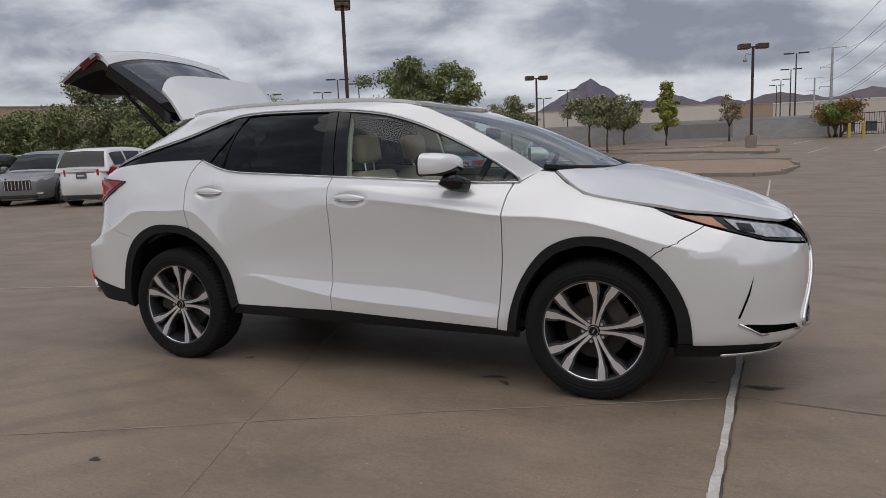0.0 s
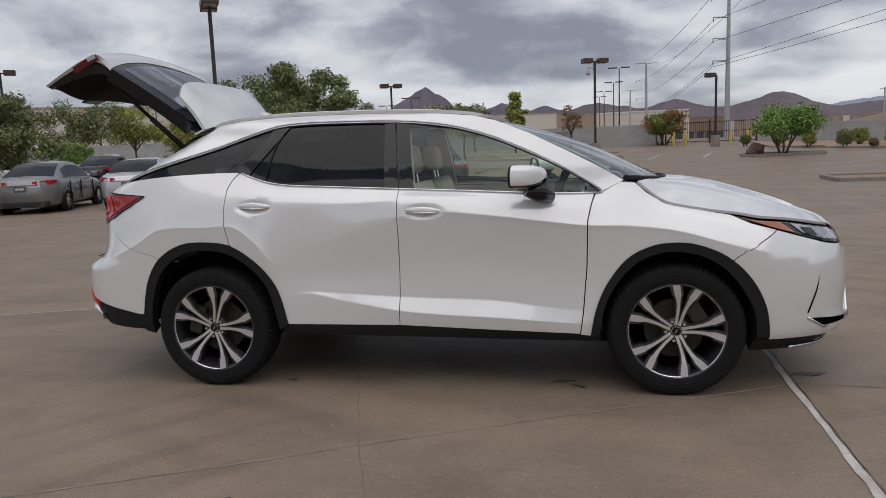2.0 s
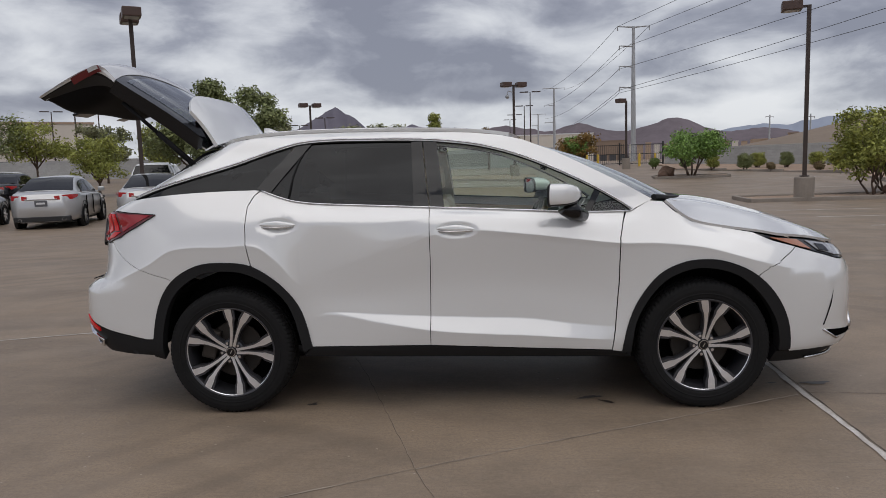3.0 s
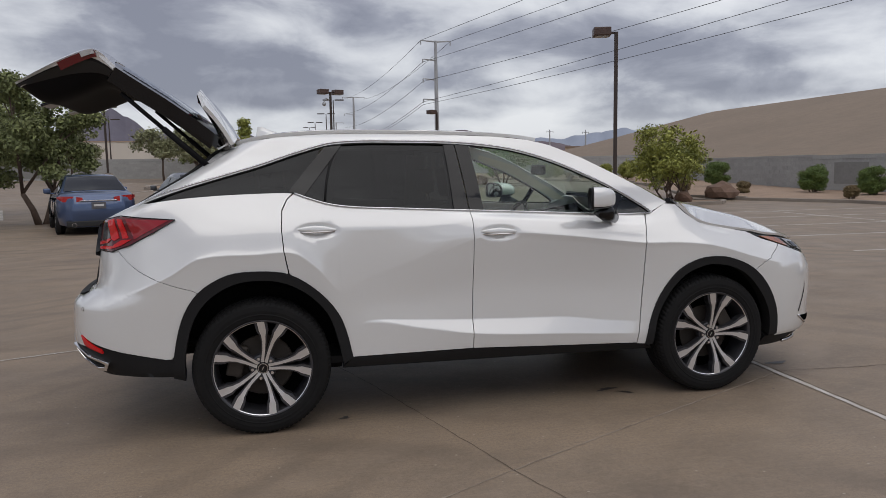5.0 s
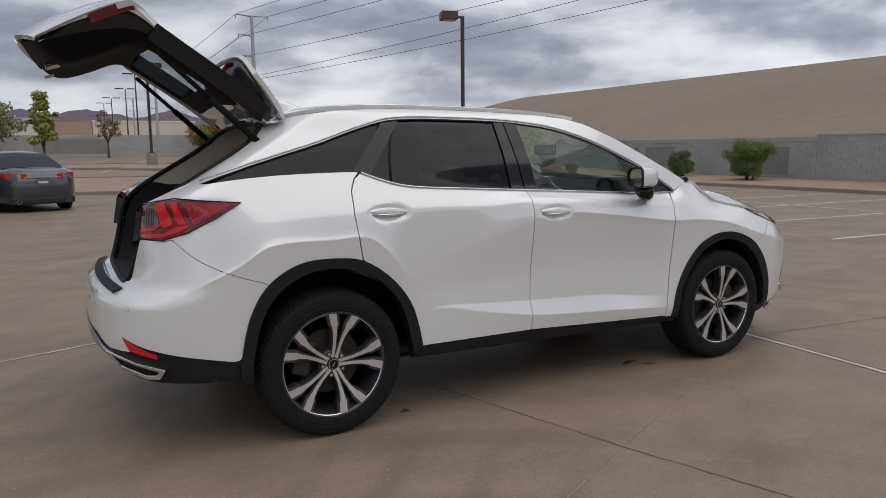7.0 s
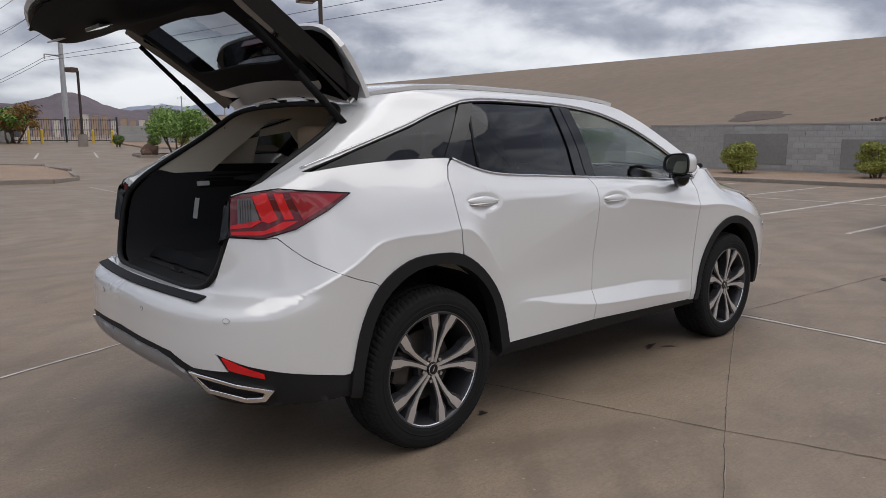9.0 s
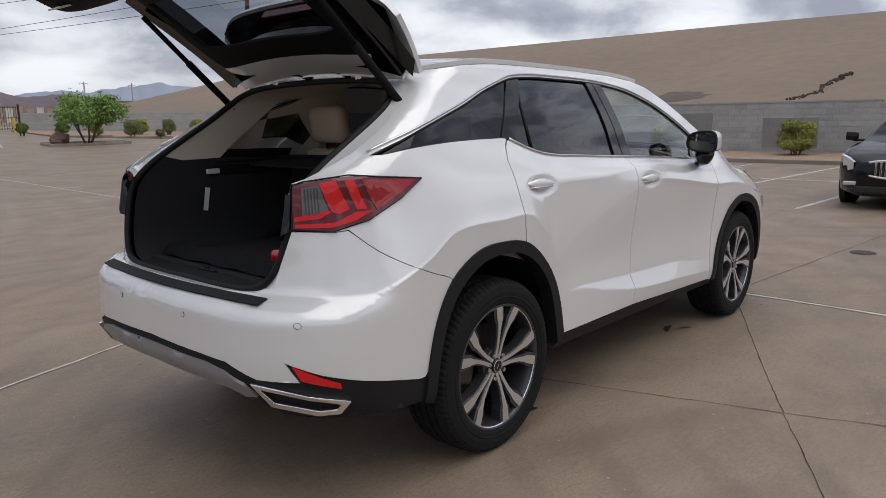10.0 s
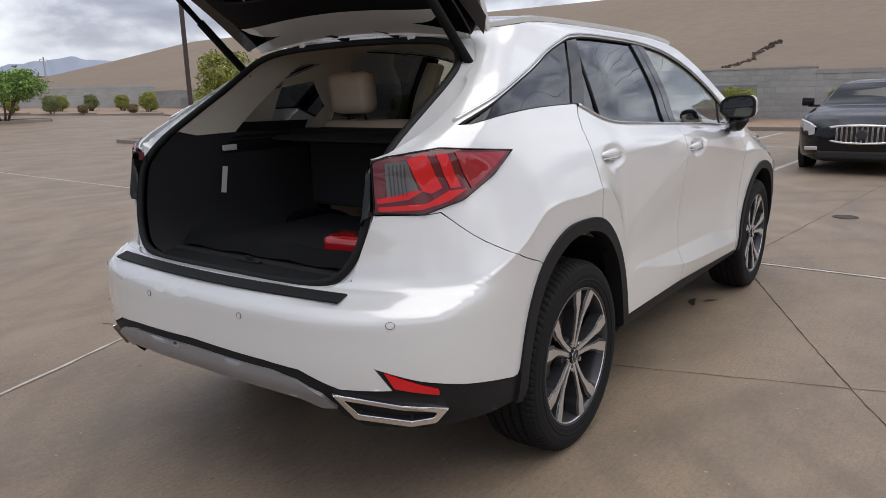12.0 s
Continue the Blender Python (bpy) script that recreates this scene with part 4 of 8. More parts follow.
tree(-44.0, 30.0, 4.2, 3.2, "leaf_olive", "olive-green tree at the lot's edge", 28, bare=0.12, count=17000, size=0.12)
tree(-20.0, 32.0, 3.0, 1.6, "leaf_yellow", "low yellow-green tree in the lot", 29, bare=0.2, count=5000, size=0.08)
tree(-22.0, 44.0, 3.8, 2.0, "leaf_yellow", "yellow-green tree before the wall", 30, bare=0.25, count=6000, size=0.11)
tree(-28.0, 48.0, 4.3, 2.0, "leaf_grey", "grey-green tree before the wall", 31, bare=0.25, count=6000, size=0.12)
tree(-15.0, 50.0, 4.0, 1.9, "leaf_grey", "grey-green tree before the wall", 32, bare=0.3, count=6000, size=0.11)
tree(-9.2, 51.5, 3.6, 1.9, "leaf_grey", "thin grey-green tree before the wall", 33, bare=0.4, count=4500, size=0.11)
tree(-5.7, 39.5, 3.3, 1.75, "leaf_grey", "grey-green tree on the narrow island", 34, bare=0.42, count=5000, size=0.10, thick=0.07)
tree(-3.2, 48.5, 4.3, 1.55, "leaf_yellow", "tall yellow-green tree before the wall", 35, bare=0.12, count=7500, size=0.10, conical=True)
tree(-6.9, 53.5, 3.2, 1.5, "leaf_olive", "olive-green tree before the wall", 36, bare=0.3, count=4000, size=0.11)
tree(7.9, 53.0, 2.5, 1.6, "leaf_orange", "small tree with orange and green leaves by the gate", 37, trunks=3, bare=0.25, count=4000, size=0.10)
tree(7.5, 52.8, 2.3, 1.2, "leaf_green", "small green tree by the gate", 38, trunks=2, bare=0.3, count=2500, size=0.10)
tree(0.8, 53.0, 3.4, 1.0, "leaf_dry", "sparse dry brown tree before the wall", 39, bare=0.3, count=900, size=0.09)
tree(11.4, 34.2, 2.35, 1.75, "leaf_green", "bright green many-stemmed tree on an island", 40, trunks=5, bare=0.36, count=9000, size=0.075, thick=0.06)
tree(13.2, 19.6, 2.85, 1.35, "leaf_yellow", "yellow-green many-stemmed tree by the lamp", 41, trunks=4, bare=0.14, count=9000, size=0.065, clumpn=26, thick=0.05)
tree(14.9, 21.9, 2.4, 1.3, "leaf_olive", "olive shrub-like tree beside the wall", 42, trunks=4, bare=0.15, count=5500, size=0.07, thick=0.05)
tree(-28.0, 34.0, 4.6, 2.4, "leaf_olive", "olive-green tree before the wall", 43, bare=0.38, count=6000, size=0.09, clumpn=12)
tree(-26.2, 36.5, 4.1, 2.0, "leaf_yellow", "yellow-green tree before the wall", 44, bare=0.34, count=5000, size=0.09, clumpn=12)
tree(-26.2, 30.5, 2.2, 1.25, "leaf_green", "small round bright green tree in the lot", 45, bare=0.22, count=6000, size=0.06, clumpn=24)
# planting along the wall
for i, (x, y, w, h, leaf, bx, lb) in enumerate((
        (21.2, 8.6, 1.55, 1.10, "leaf_yellow", False, "rounded yellow-green shrub before the wall"),
        (21.4, 4.3, 1.55, 1.12, "leaf_yellow", False, "rounded yellow-green shrub before the wall"),
        (21.2, 14.8, 1.85, 1.62, "leaf_hedge", True, "large clipped dark green shrub before the wall"),
        (21.6, 18.7, 1.5, 1.18, "leaf_hedge", False, "rounded green shrub before the wall"),
        (21.3, 21.6, 1.6, 1.22, "leaf_hedge", False, "rounded dark green shrub before the wall"),
        (20.3, 27.0, 1.7, 1.25, "leaf_hedge", False, "rounded dark green shrub before the wall"),
        (20.9, 1.0, 1.5, 1.05, "leaf_yellow", False, "rounded yellow-green shrub before the wall"),
        (20.5, 37.0, 1.5, 1.15, "leaf_yellow", False, "rounded yellow-green shrub before the wall"),
        (20.3, 39.4, 1.2, 0.95, "leaf_yellow", False, "rounded yellow-green shrub before the wall"),
        (19.0, 40.6, 1.2, 0.95, "leaf_olive", False, "rounded olive shrub before the wall"),
        (17.6, 41.5, 1.4, 0.95, "leaf_yellow", False, "rounded yellow-green shrub before the wall"),
        (16.0, 39.2, 1.3, 1.0, "leaf_olive", False, "rounded olive shrub before the wall"),
        (14.6, 40.8, 1.2, 0.9, "leaf_yellow", False, "rounded yellow-green shrub before the wall"),
        (13.6, 43.0, 1.1, 0.8, "leaf_hedge", False, "low dark shrub before the wall"),
        (11.9, 44.6, 1.0, 0.7, "leaf_hedge", False, "low dark shrub before the wall"),
        (18.9, 36.0, 0.8, 0.5, "leaf_dry", False, "small dry shrub on the gravel"),
        (17.0, 24.6, 0.75, 0.55, "leaf_dry", False, "small dry shrub on the gravel"),
        (18.3, 22.2, 0.8, 0.55, "leaf_dry", False, "small dry shrub on the gravel"),
        (19.4, 17.4, 0.7, 0.5, "leaf_dry", False, "small dry shrub on the gravel"),
        (16.9, 37.6, 0.7, 0.45, "leaf_dry", False, "small dry shrub on the gravel"))):
    shrub(x, y, w * 0.9, h * 1.05, leaf, lb, 60 + i, boxy=bx, count=32000 if h > 1 else 10000)
boulder(16.6, 21.2, 1.75, 0.66, 1)
boulder(13.7, 19.3, 0.75, 0.42, 2)
boulder(10.1, 34.3, 0.9, 0.6, 3)
boulder(9.8, 33.8, 0.6, 0.35, 4)


# ---------------------------------------------------------------- gate and bollards
def gate():
    a, b = Vector((8.3, 55.6)), Vector((14.5, 52.7))
    d = b - a
    ang = math.degrees(math.atan2(d.y, d.x))
    t = thing("iron_gate", "black iron slide gate between block walls", "gate", m=pose(a.x, a.y, ground_z(a.x, a.y) - 0.08, 0, 0, ang))
    ln = d.length
    for z in (0.15, 0.9, 1.62):
        part("rail", boxed(0, ln, -0.025, 0.025, z, z + 0.05), M["ironfence"], t)
    n = 44
    for k in range(n + 1):
        part("bar", boxed(ln * k / n - 0.012, ln * k / n + 0.012, -0.012, 0.012, 0.12, 1.72), M["ironfence"], t)
    for k in (0, 0.5, 1):
        part("post", boxed(ln * k - 0.06, ln * k + 0.06, -0.06, 0.06, -0.1, 1.85), M["ironfence"], t)


gate()
for x, y in ((8.4, 51.6), (9.3, 52.0), (12.3, 51.0), (13.2, 49.8)):
    t = thing("bollard", "yellow steel bollard by the gate", "bollard", "bollards by the gate", pose(x, y, ground_z(x, y)))
    bm = bmesh.new()
    lathe(bm, [(0.0, -0.1), (0.09, -0.1), (0.09, 0.92), (0.06, 0.98), (0.0, 1.0)], 12)
    part("post", bm, M["yellow"], t)


# ---------------------------------------------------------------- parked cars
def lerp_curve(pts, x):
    if x <= pts[0][0]:
        return pts[0][1]
    for (a, p), (b, q) in zip(pts, pts[1:]):
        if x <= b:
            s = (x - a) / (b - a)
            return p + (q - p) * s
    return pts[-1][1]


def smooth_curve(pts, x):
    """Catmull-Rom through (x, value) pairs."""
    n = len(pts)
    if x <= pts[0][0]:
        return pts[0][1]
    if x >= pts[-1][0]:
        return pts[-1][1]
    for i in range(n - 1):
        if x <= pts[i + 1][0]:
            break
    x0, y0 = pts[i]
    x1, y1 = pts[i + 1]
    h = x1 - x0
    m0 = (y1 - pts[i - 1][1]) / (x1 - pts[i - 1][0]) if i > 0 else (y1 - y0) / h
    m1 = (pts[i + 2][1] - y0) / (pts[i + 2][0] - x0) if i + 2 < n else (y1 - y0) / h
    s = (x - x0) / h
    return (2 * s ** 3 - 3 * s ** 2 + 1) * y0 + (s ** 3 - 2 * s ** 2 + s) * h * m0 + (-2 * s ** 3 + 3 * s ** 2) * y1 + (s ** 3 - s ** 2) * h * m1


def loft(rows, close_ends=True):
    """Skin of half-sections (y, z) at x, mirrored to both sides."""
    bm = bmesh.new()
    rings = []
    for x, sec in rows:
        ring = [bm.verts.new((x, y, z)) for y, z in sec]
        ring += [bm.verts.new((x, -y, z)) for y, z in reversed(sec) if y > 1e-4]
        rings.append(ring)
    n = len(rings[0])
    for a, b in zip(rings, rings[1:]):
        for k in range(n):
            bm.faces.new((a[k], b[k], b[(k + 1) % n], a[(k + 1) % n]))
    if close_ends:
        bm.faces.new(rings[0])
        bm.faces.new(rings[-1][::-1])
    bmesh.ops.recalc_face_normals(bm, faces=bm.faces)
    return bm


def simple_wheel(parent, x, y, r, side):
    m = pose(x, y, r, -90 * side, 0, 0)
    bm = bmesh.new()
    lathe(bm, [(r * 0.66, -0.10), (r * 0.90, -0.105), (r, -0.07), (r, 0.07), (r * 0.90, 0.105), (r * 0.66, 0.10)], 28, m, close=True)
    w = part("wheel", bm, M["tyre"], parent, smooth=True)
    bm = bmesh.new()
    lathe(bm, [(r * 0.66, 0.09), (r * 0.62, 0.05), (r * 0.25, 0.04), (0.01, 0.05)], 28, m)
    part("rim_dish", bm, M["alloydark"], w)
    for k in range(7):
        a = 2 * math.pi * k / 7
        part("spoke", boxed(r * 0.12, r * 0.64, -0.028, 0.028, 0.055, 0.088, m=m @ pose(0, 0, 0, 0, 0, math.degrees(a))), M["alloy"], w)
    bm = bmesh.new()
    lathe(bm, [(0.01, 0.10), (0.05, 0.098), (0.055, 0.06)], 14, m)
    part("hub_cap", bm, M["alloy"], w)


def parked_car(spec, m, paint, label, category="car"):
    """A car from its silhouettes. spec: front, rear, base (half wheelbase), width, roof and deck lines, wheel radius."""
    xf, xr, hb, hw, wr = spec["front"], spec["rear"], spec["hb"], spec["width"] / 2, spec["wr"]
    deck, roof = spec["deck"], spec["roof"]
    t = thing("parked_car", label, category, "parked cars", m)

    def plan(x):
        rf, rr = xf - 0.75, xr + 0.6
        if x > rf:
            return hw * max(0.05, 1 - ((x - rf) / (xf - rf)) ** 2.6 * 0.36)
        if x < rr:
            return hw * max(0.05, 1 - ((rr - x) / (rr - xr)) ** 2.6 * 0.26)
        return hw

    def section(x, k=1.0):
        w, zt = plan(x), smooth_curve(deck, x)
        zb = 0.20 + 0.12 * (1 - k)
        zt = zb + (zt - zb) * (0.86 + 0.14 * k)
        h = zt - zb
        crown = 0.035
        return [(0, zb), (w * 0.80 * k, zb), (w * 0.955 * k, zb + 0.06), (w * 0.985 * k, zb + 0.30 * h), (w * k, zb + 0.52 * h), (w * 0.99 * k, zb + 0.74 * h),
                (w * 0.955 * k, zb + 0.90 * h), (w * 0.90 * k, zb + 0.975 * h), (w * 0.80 * k, zt + crown * 0.3), (w * 0.45 * k, zt + crown * 0.85), (0, zt + crown)]

    xs = [xr + (xf - xr) * i / 34 for i in range(35)]
    rows = [(xr - 0.04, section(xr, 0.90))] + [(x, section(x)) for x in xs] + [(xf + 0.04, section(xf, 0.90))]
    body = part("body", loft(rows), paint, t, smooth=True)
    # greenhouse
    g0, g1 = roof[0][0], roof[-1][0]

    def cabin(x, s):
        zt = smooth_curve(deck, x) - 0.02
        zr = max(zt + 0.01, smooth_curve(roof, x))
        wb, wt = hw * 0.90, hw * 0.665
        hfull = max(p[1] for p in roof) - zt
        y = wb + (wt - wb) * min(1, (zr - zt) / max(0.2, hfull)) * s ** 1.15
        return y, zt + (zr - 0.045 - zt) * s

    rows = []
    for i in range(29):
        x = g0 + (g1 - g0) * i / 28
        zr = max(smooth_curve(deck, x), smooth_curve(roof, x))
        sec = [(0, smooth_curve(deck, x) - 0.05)] + [cabin(x, s) for s in (0, 0.2, 0.4, 0.6, 0.8, 0.95)]
        ye = sec[-1][0]
        sec += [(ye * 0.93, zr - 0.012), (ye * 0.6, zr + 0.016), (0, zr + 0.024)]
        rows.append((x, sec))
    part("cabin", loft(rows), paint, t, smooth=True)
    # side windows
    for side in (-1, 1):
        for x0, x1 in spec["windows"]:
            bm = bmesh.new()
            g = []
            for i in range(9):
                x = x0 + (x1 - x0) * i / 8
                g.append([])
                for s in (0.10, 0.35, 0.6, 0.86):
                    y, z = cabin(x, s)
                    g[-1].append(bm.verts.new((x, side * (y + 0.012), z)))
            for a, b in zip(g, g[1:]):
                for k in range(3):
                    bm.faces.new((a[k], b[k], b[k + 1], a[k + 1]))
            part("side_window", bm, M["carglass"], t)
        bm = bmesh.new()
        tube(bm, [(spec["windows"][0][0] + 0.02, side * (cabin(spec["windows"][0][0], 0)[0] + 0.012), cabin(spec["windows"][0][0], 0.03)[1]), (spec["windows"][-1][1], side * (cabin(spec["windows"][-1][1], 0)[0] + 0.012), cabin(spec["windows"][-1][1], 0.03)[1])], 0.010, 6)
        part("window_trim", bm, M["chrome"], t)
    # windscreen and rear window
    for nm, x0, x1 in (("windscreen", *spec["screen"]), ("rear_window", *spec["rearglass"])):
        bm = bmesh.new()
        g = []
        for i in range(7):
            x = x0 + (x1 - x0) * i / 6
            ye = cabin(x, 0.95)[0]
            zr = smooth_curve(roof, x)
            g.append([bm.verts.new((x + (0.012 if nm == "windscreen" else -0.012), ye * 0.90 * q / 5, zr + 0.014 + 0.022 * (1 - abs(q) / 5))) for q in range(-5, 6)])
        for a, b in zip(g, g[1:]):
            for k in range(10):
                bm.faces.new((a[k], b[k], b[k + 1], a[k + 1]))
        part(nm, bm, M["carglass"], t, smooth=True)
    # wheels in dark arches
    for x in (hb, -hb):
        for side in (-1, 1):
            bm = bmesh.new()
            am = pose(x, side * (hw - 0.10), wr + 0.02, -90 * side, 0, 0)
            lathe(bm, [(0.01, 0.088), (wr + 0.055, 0.088), (wr + 0.07, 0.108), (wr + 0.085, 0.106), (wr + 0.085, 0.02)], 30, am)
            part("wheel_arch", bm, M["black"], t)
            simple_wheel(t, x, side * (hw - 0.105 + 0.02), wr, side)
    part("underbody", boxed(-hb - 0.5, hb + 0.5, -hw * 0.8, hw * 0.8, 0.16, 0.3), M["black"], t)
    # door seams and handles
    for side in (-1, 1):
        for x in spec["seams"]:
            part("door_seam", boxed(x - 0.004, x + 0.004, side * hw - 0.03, side * hw + 0.0015, 0.32, smooth_curve(deck, x) - 0.10), M["void"], t)
        for x in spec["handles"]:
            part("door_handle", boxed(x - 0.10, x + 0.10, side * hw - 0.03, side * hw + 0.018, 0.80, 0.825, 0.006), paint, t)
        bm = bmesh.new()
        mx, my, mz = spec["mirror"], side * (hw + 0.07), smooth_curve(deck, spec["mirror"]) + 0.07
        box(bm, mx - 0.06, mx + 0.09, my - 0.10, my + 0.08, mz - 0.065, mz + 0.075, 0.03)
        box(bm, mx - 0.02, mx + 0.06, min(my, side * hw * 0.80), max(my, side * hw * 0.80), mz - 0.085, mz - 0.045, 0.01)
        part("door_mirror", bm, paint, t, smooth=True)
    # lights
    zf, zr_ = spec["lightf"], spec["lightr"]
    for side in (-1, 1):
        bm = bmesh.new()
        a = plan(xf) * 0.60
        if spec.get("oval"):
            pts = [(x, (plan(x) * 0.975 + 0.012) * side, z0, z1) for x, z0, z1 in ((xf - 0.03, 0.60, 0.70), (xf - 0.13, 0.57, 0.755), (xf - 0.27, 0.60, 0.785), (xf - 0.42, 0.70, 0.80), (xf - 0.52, 0.765, 0.805))]
        else:
            pts = [(xf + 0.02, a * side, zf - 0.08, zf + 0.03), (xf - 0.06, plan(xf - 0.06) * 0.90 * side, zf - 0.09, zf + 0.05), (xf - 0.22, plan(xf - 0.22) * 0.99 * side, zf - 0.06, zf + 0.07), (xf - 0.48, (plan(xf - 0.48) + 0.004) * side, zf + 0.03, zf + 0.085)]
        g = [(bm.verts.new((x, y, z0)), bm.verts.new((x, y, z1)), bm.verts.new((x - 0.06, y * 0.93, z1 + 0.01)), bm.verts.new((x - 0.06, y * 0.93, z0 - 0.01))) for x, y, z0, z1 in pts]
        for p, q in zip(g, g[1:]):
            for k in range(4):
                bm.faces.new((p[k], q[k], q[(k + 1) % 4], p[(k + 1) % 4]))
        part("headlight", bm, M["clearlens"], t, "clear headlight")
        bm = bmesh.new()
        b = plan(xr) * spec.get("tail_in", 0.52)
        hgt = spec.get("tail_h", 0.15)
        pts = [(xr - 0.055, b * side, zr_ - hgt * 0.35, zr_ + hgt * 0.25), (xr - 0.03, plan(xr) * 0.86 * side, zr_ - hgt * 0.5, zr_ + hgt * 0.45), (xr + 0.12, (plan(xr + 0.12) + 0.012) * 0.995 * side, zr_ - hgt * 0.4, zr_ + hgt * 0.5), (xr + 0.34, (plan(xr + 0.34) + 0.005) * side, zr_ + hgt * 0.1, zr_ + hgt * 0.45)]
        g = [(bm.verts.new((x, y, z0)), bm.verts.new((x, y, z1)), bm.verts.new((x + 0.06, y * 0.93, z1)), bm.verts.new((x + 0.06, y * 0.93, z0))) for x, y, z0, z1 in pts]
        for p, q in zip(g, g[1:]):
            for k in range(4):
                bm.faces.new((p[k], q[k], q[(k + 1) % 4], p[(k + 1) % 4]))
        part("tail_light", bm, M["redlens"], t, "red tail light")
    # plates, grille, bumpers, exhaust
    zp = spec.get("platez", zr_ - 0.1)
    pl = part("rear_plate", boxed(xr - 0.068, xr - 0.03, -0.16, 0.16, zp - 0.08, zp + 0.08, 0.006), M["plate"], t, "dark dealer plate")
    part("plate_bar", boxed(xr - 0.072, xr - 0.066, -0.11, 0.11, zp - 0.02, zp + 0.03), M["platebar"], pl)
    part("rear_valance", boxed(xr - 0.05, xr + 0.25, -hw * 0.80, hw * 0.80, 0.21, 0.36, 0.03), M["black"], t)
    part("trunk_trim", boxed(xr - 0.062, xr - 0.03, -0.42, 0.42, zp + 0.105, zp + 0.13, 0.006), M["chrome"], t)
    gz = spec["grille"]
    if spec.get("oval"):
        # a wide rounded grille with a bright surround, bowed round the nose
        zc, hh = (gz[1] + gz[2]) / 2, (gz[2] - gz[1]) / 2

        def rim(a, k=1.0, out=0.0):
            c, q = math.cos(a), math.sin(a)
            y = gz[0] * k * math.copysign(abs(c) ** 0.62, c)
            return Vector((xf + 0.085 + out - 0.10 * (y / gz[0]) ** 2, y, zc + hh * k * math.copysign(abs(q) ** 0.75, q) * (1 - 0.10 * abs(c))))
        ring_pts = [rim(2 * math.pi * k / 40) for k in range(40)]
        bm = bmesh.new()
        tube(bm, ring_pts + ring_pts[:1], 0.020, 8, cap=False)
        gr = part("grille", bm, M["chrome"], t, "bright oval grille surround", smooth=True)
        bm = bmesh.new()
        for k in range(20):
            a0, a1 = math.pi * k / 20, math.pi * (k + 1) / 20
            bm.faces.new([bm.verts.new(rim(q, 0.99, -0.02)) for q in (a0, a1, -a1, -a0)] if 0 < k < 19 else [bm.verts.new(rim(q, 0.99, -0.02)) for q in ((a1, a0, -a1) if k == 0 else (a0, a1, -a0))])
        part("grille_backing", bm, M["black"], gr)
        for k in range(gz[3]):
            y = -gz[0] * 0.88 + 1.76 * gz[0] * k / (gz[3] - 1)
            e = hh * max(0.2, 1 - abs(y / gz[0]) ** 3.2) * 0.92
            x = xf + 0.078 - 0.10 * (y / gz[0]) ** 2
            part("grille_bar", boxed(x - 0.01, x + 0.016, y - 0.014, y + 0.014, zc - e, zc + e, 0.005), M["chrome"], gr)
        bm = bmesh.new()
        lathe(bm, [(0.0, 0.03), (0.06, 0.03), (0.075, 0.02), (0.08, 0.0)], 20, pose(xf + 0.075, 0, zc, 0, 90, 0))
        part("badge", bm, M["alloydark"], gr, "round dark badge")
    else:
        gr = part("grille", boxed(xf - 0.02, xf + 0.055, -gz[0], gz[0], gz[1], gz[2], 0.03), M["black"], t)
        for k in range(gz[3]):
            y = -gz[0] * 0.9 + 1.8 * gz[0] * k / (gz[3] - 1)
            part("grille_bar", boxed(xf + 0.05, xf + 0.068, y - 0.012, y + 0.012, gz[1] + 0.02, gz[2] - 0.02, 0.004), M["chrome"], gr)
    part("front_intake", boxed(xf - 0.02, xf + 0.05, -hw * 0.62, hw * 0.62, 0.24, 0.36, 0.03), M["black"], t)
    for side in (-1, 1):
        part("fog_light", boxed(xf - 0.11, xf + 0.03, side * hw * 0.70 - 0.09, side * hw * 0.70 + 0.09, 0.36, 0.42, 0.015), M["chrome"], t)
        bm = bmesh.new()
        lathe(bm, [(0.045, 0.0), (0.05, 0.0), (0.05, 0.12), (0.042, 0.12)], 14, pose(xr - 0.06, side * hw * 0.62, 0.26, 0, 90, 0))
        part("exhaust_tip", bm, M["chrome"], t)
    return t


SEDAN = dict(front=2.30, rear=-2.35, hb=1.36, width=1.80, wr=0.325,
             deck=[(-2.45, 0.86), (-2.3, 0.98), (-1.75, 1.03), (-1.2, 1.0), (0.6, 0.97), (1.15, 0.94), (1.8, 0.84), (2.2, 0.72), (2.45, 0.58)],
             roof=[(-1.85, 1.02), (-1.45, 1.20), (-0.95, 1.40), (-0.4, 1.465), (0.1, 1.45), (0.45, 1.36), (0.85, 1.14), (1.20, 0.93)],
             screen=(0.34, 1.12), rearglass=(-1.78, -0.92), windows=((-1.22, -0.28), (-0.20, 0.78)), seams=(-1.12, -0.24, 0.85), handles=(-1.0, -0.08),
             mirror=0.78, lightf=0.70, lightr=0.88, grille=(0.34, 0.50, 0.66, 9), platez=0.72)
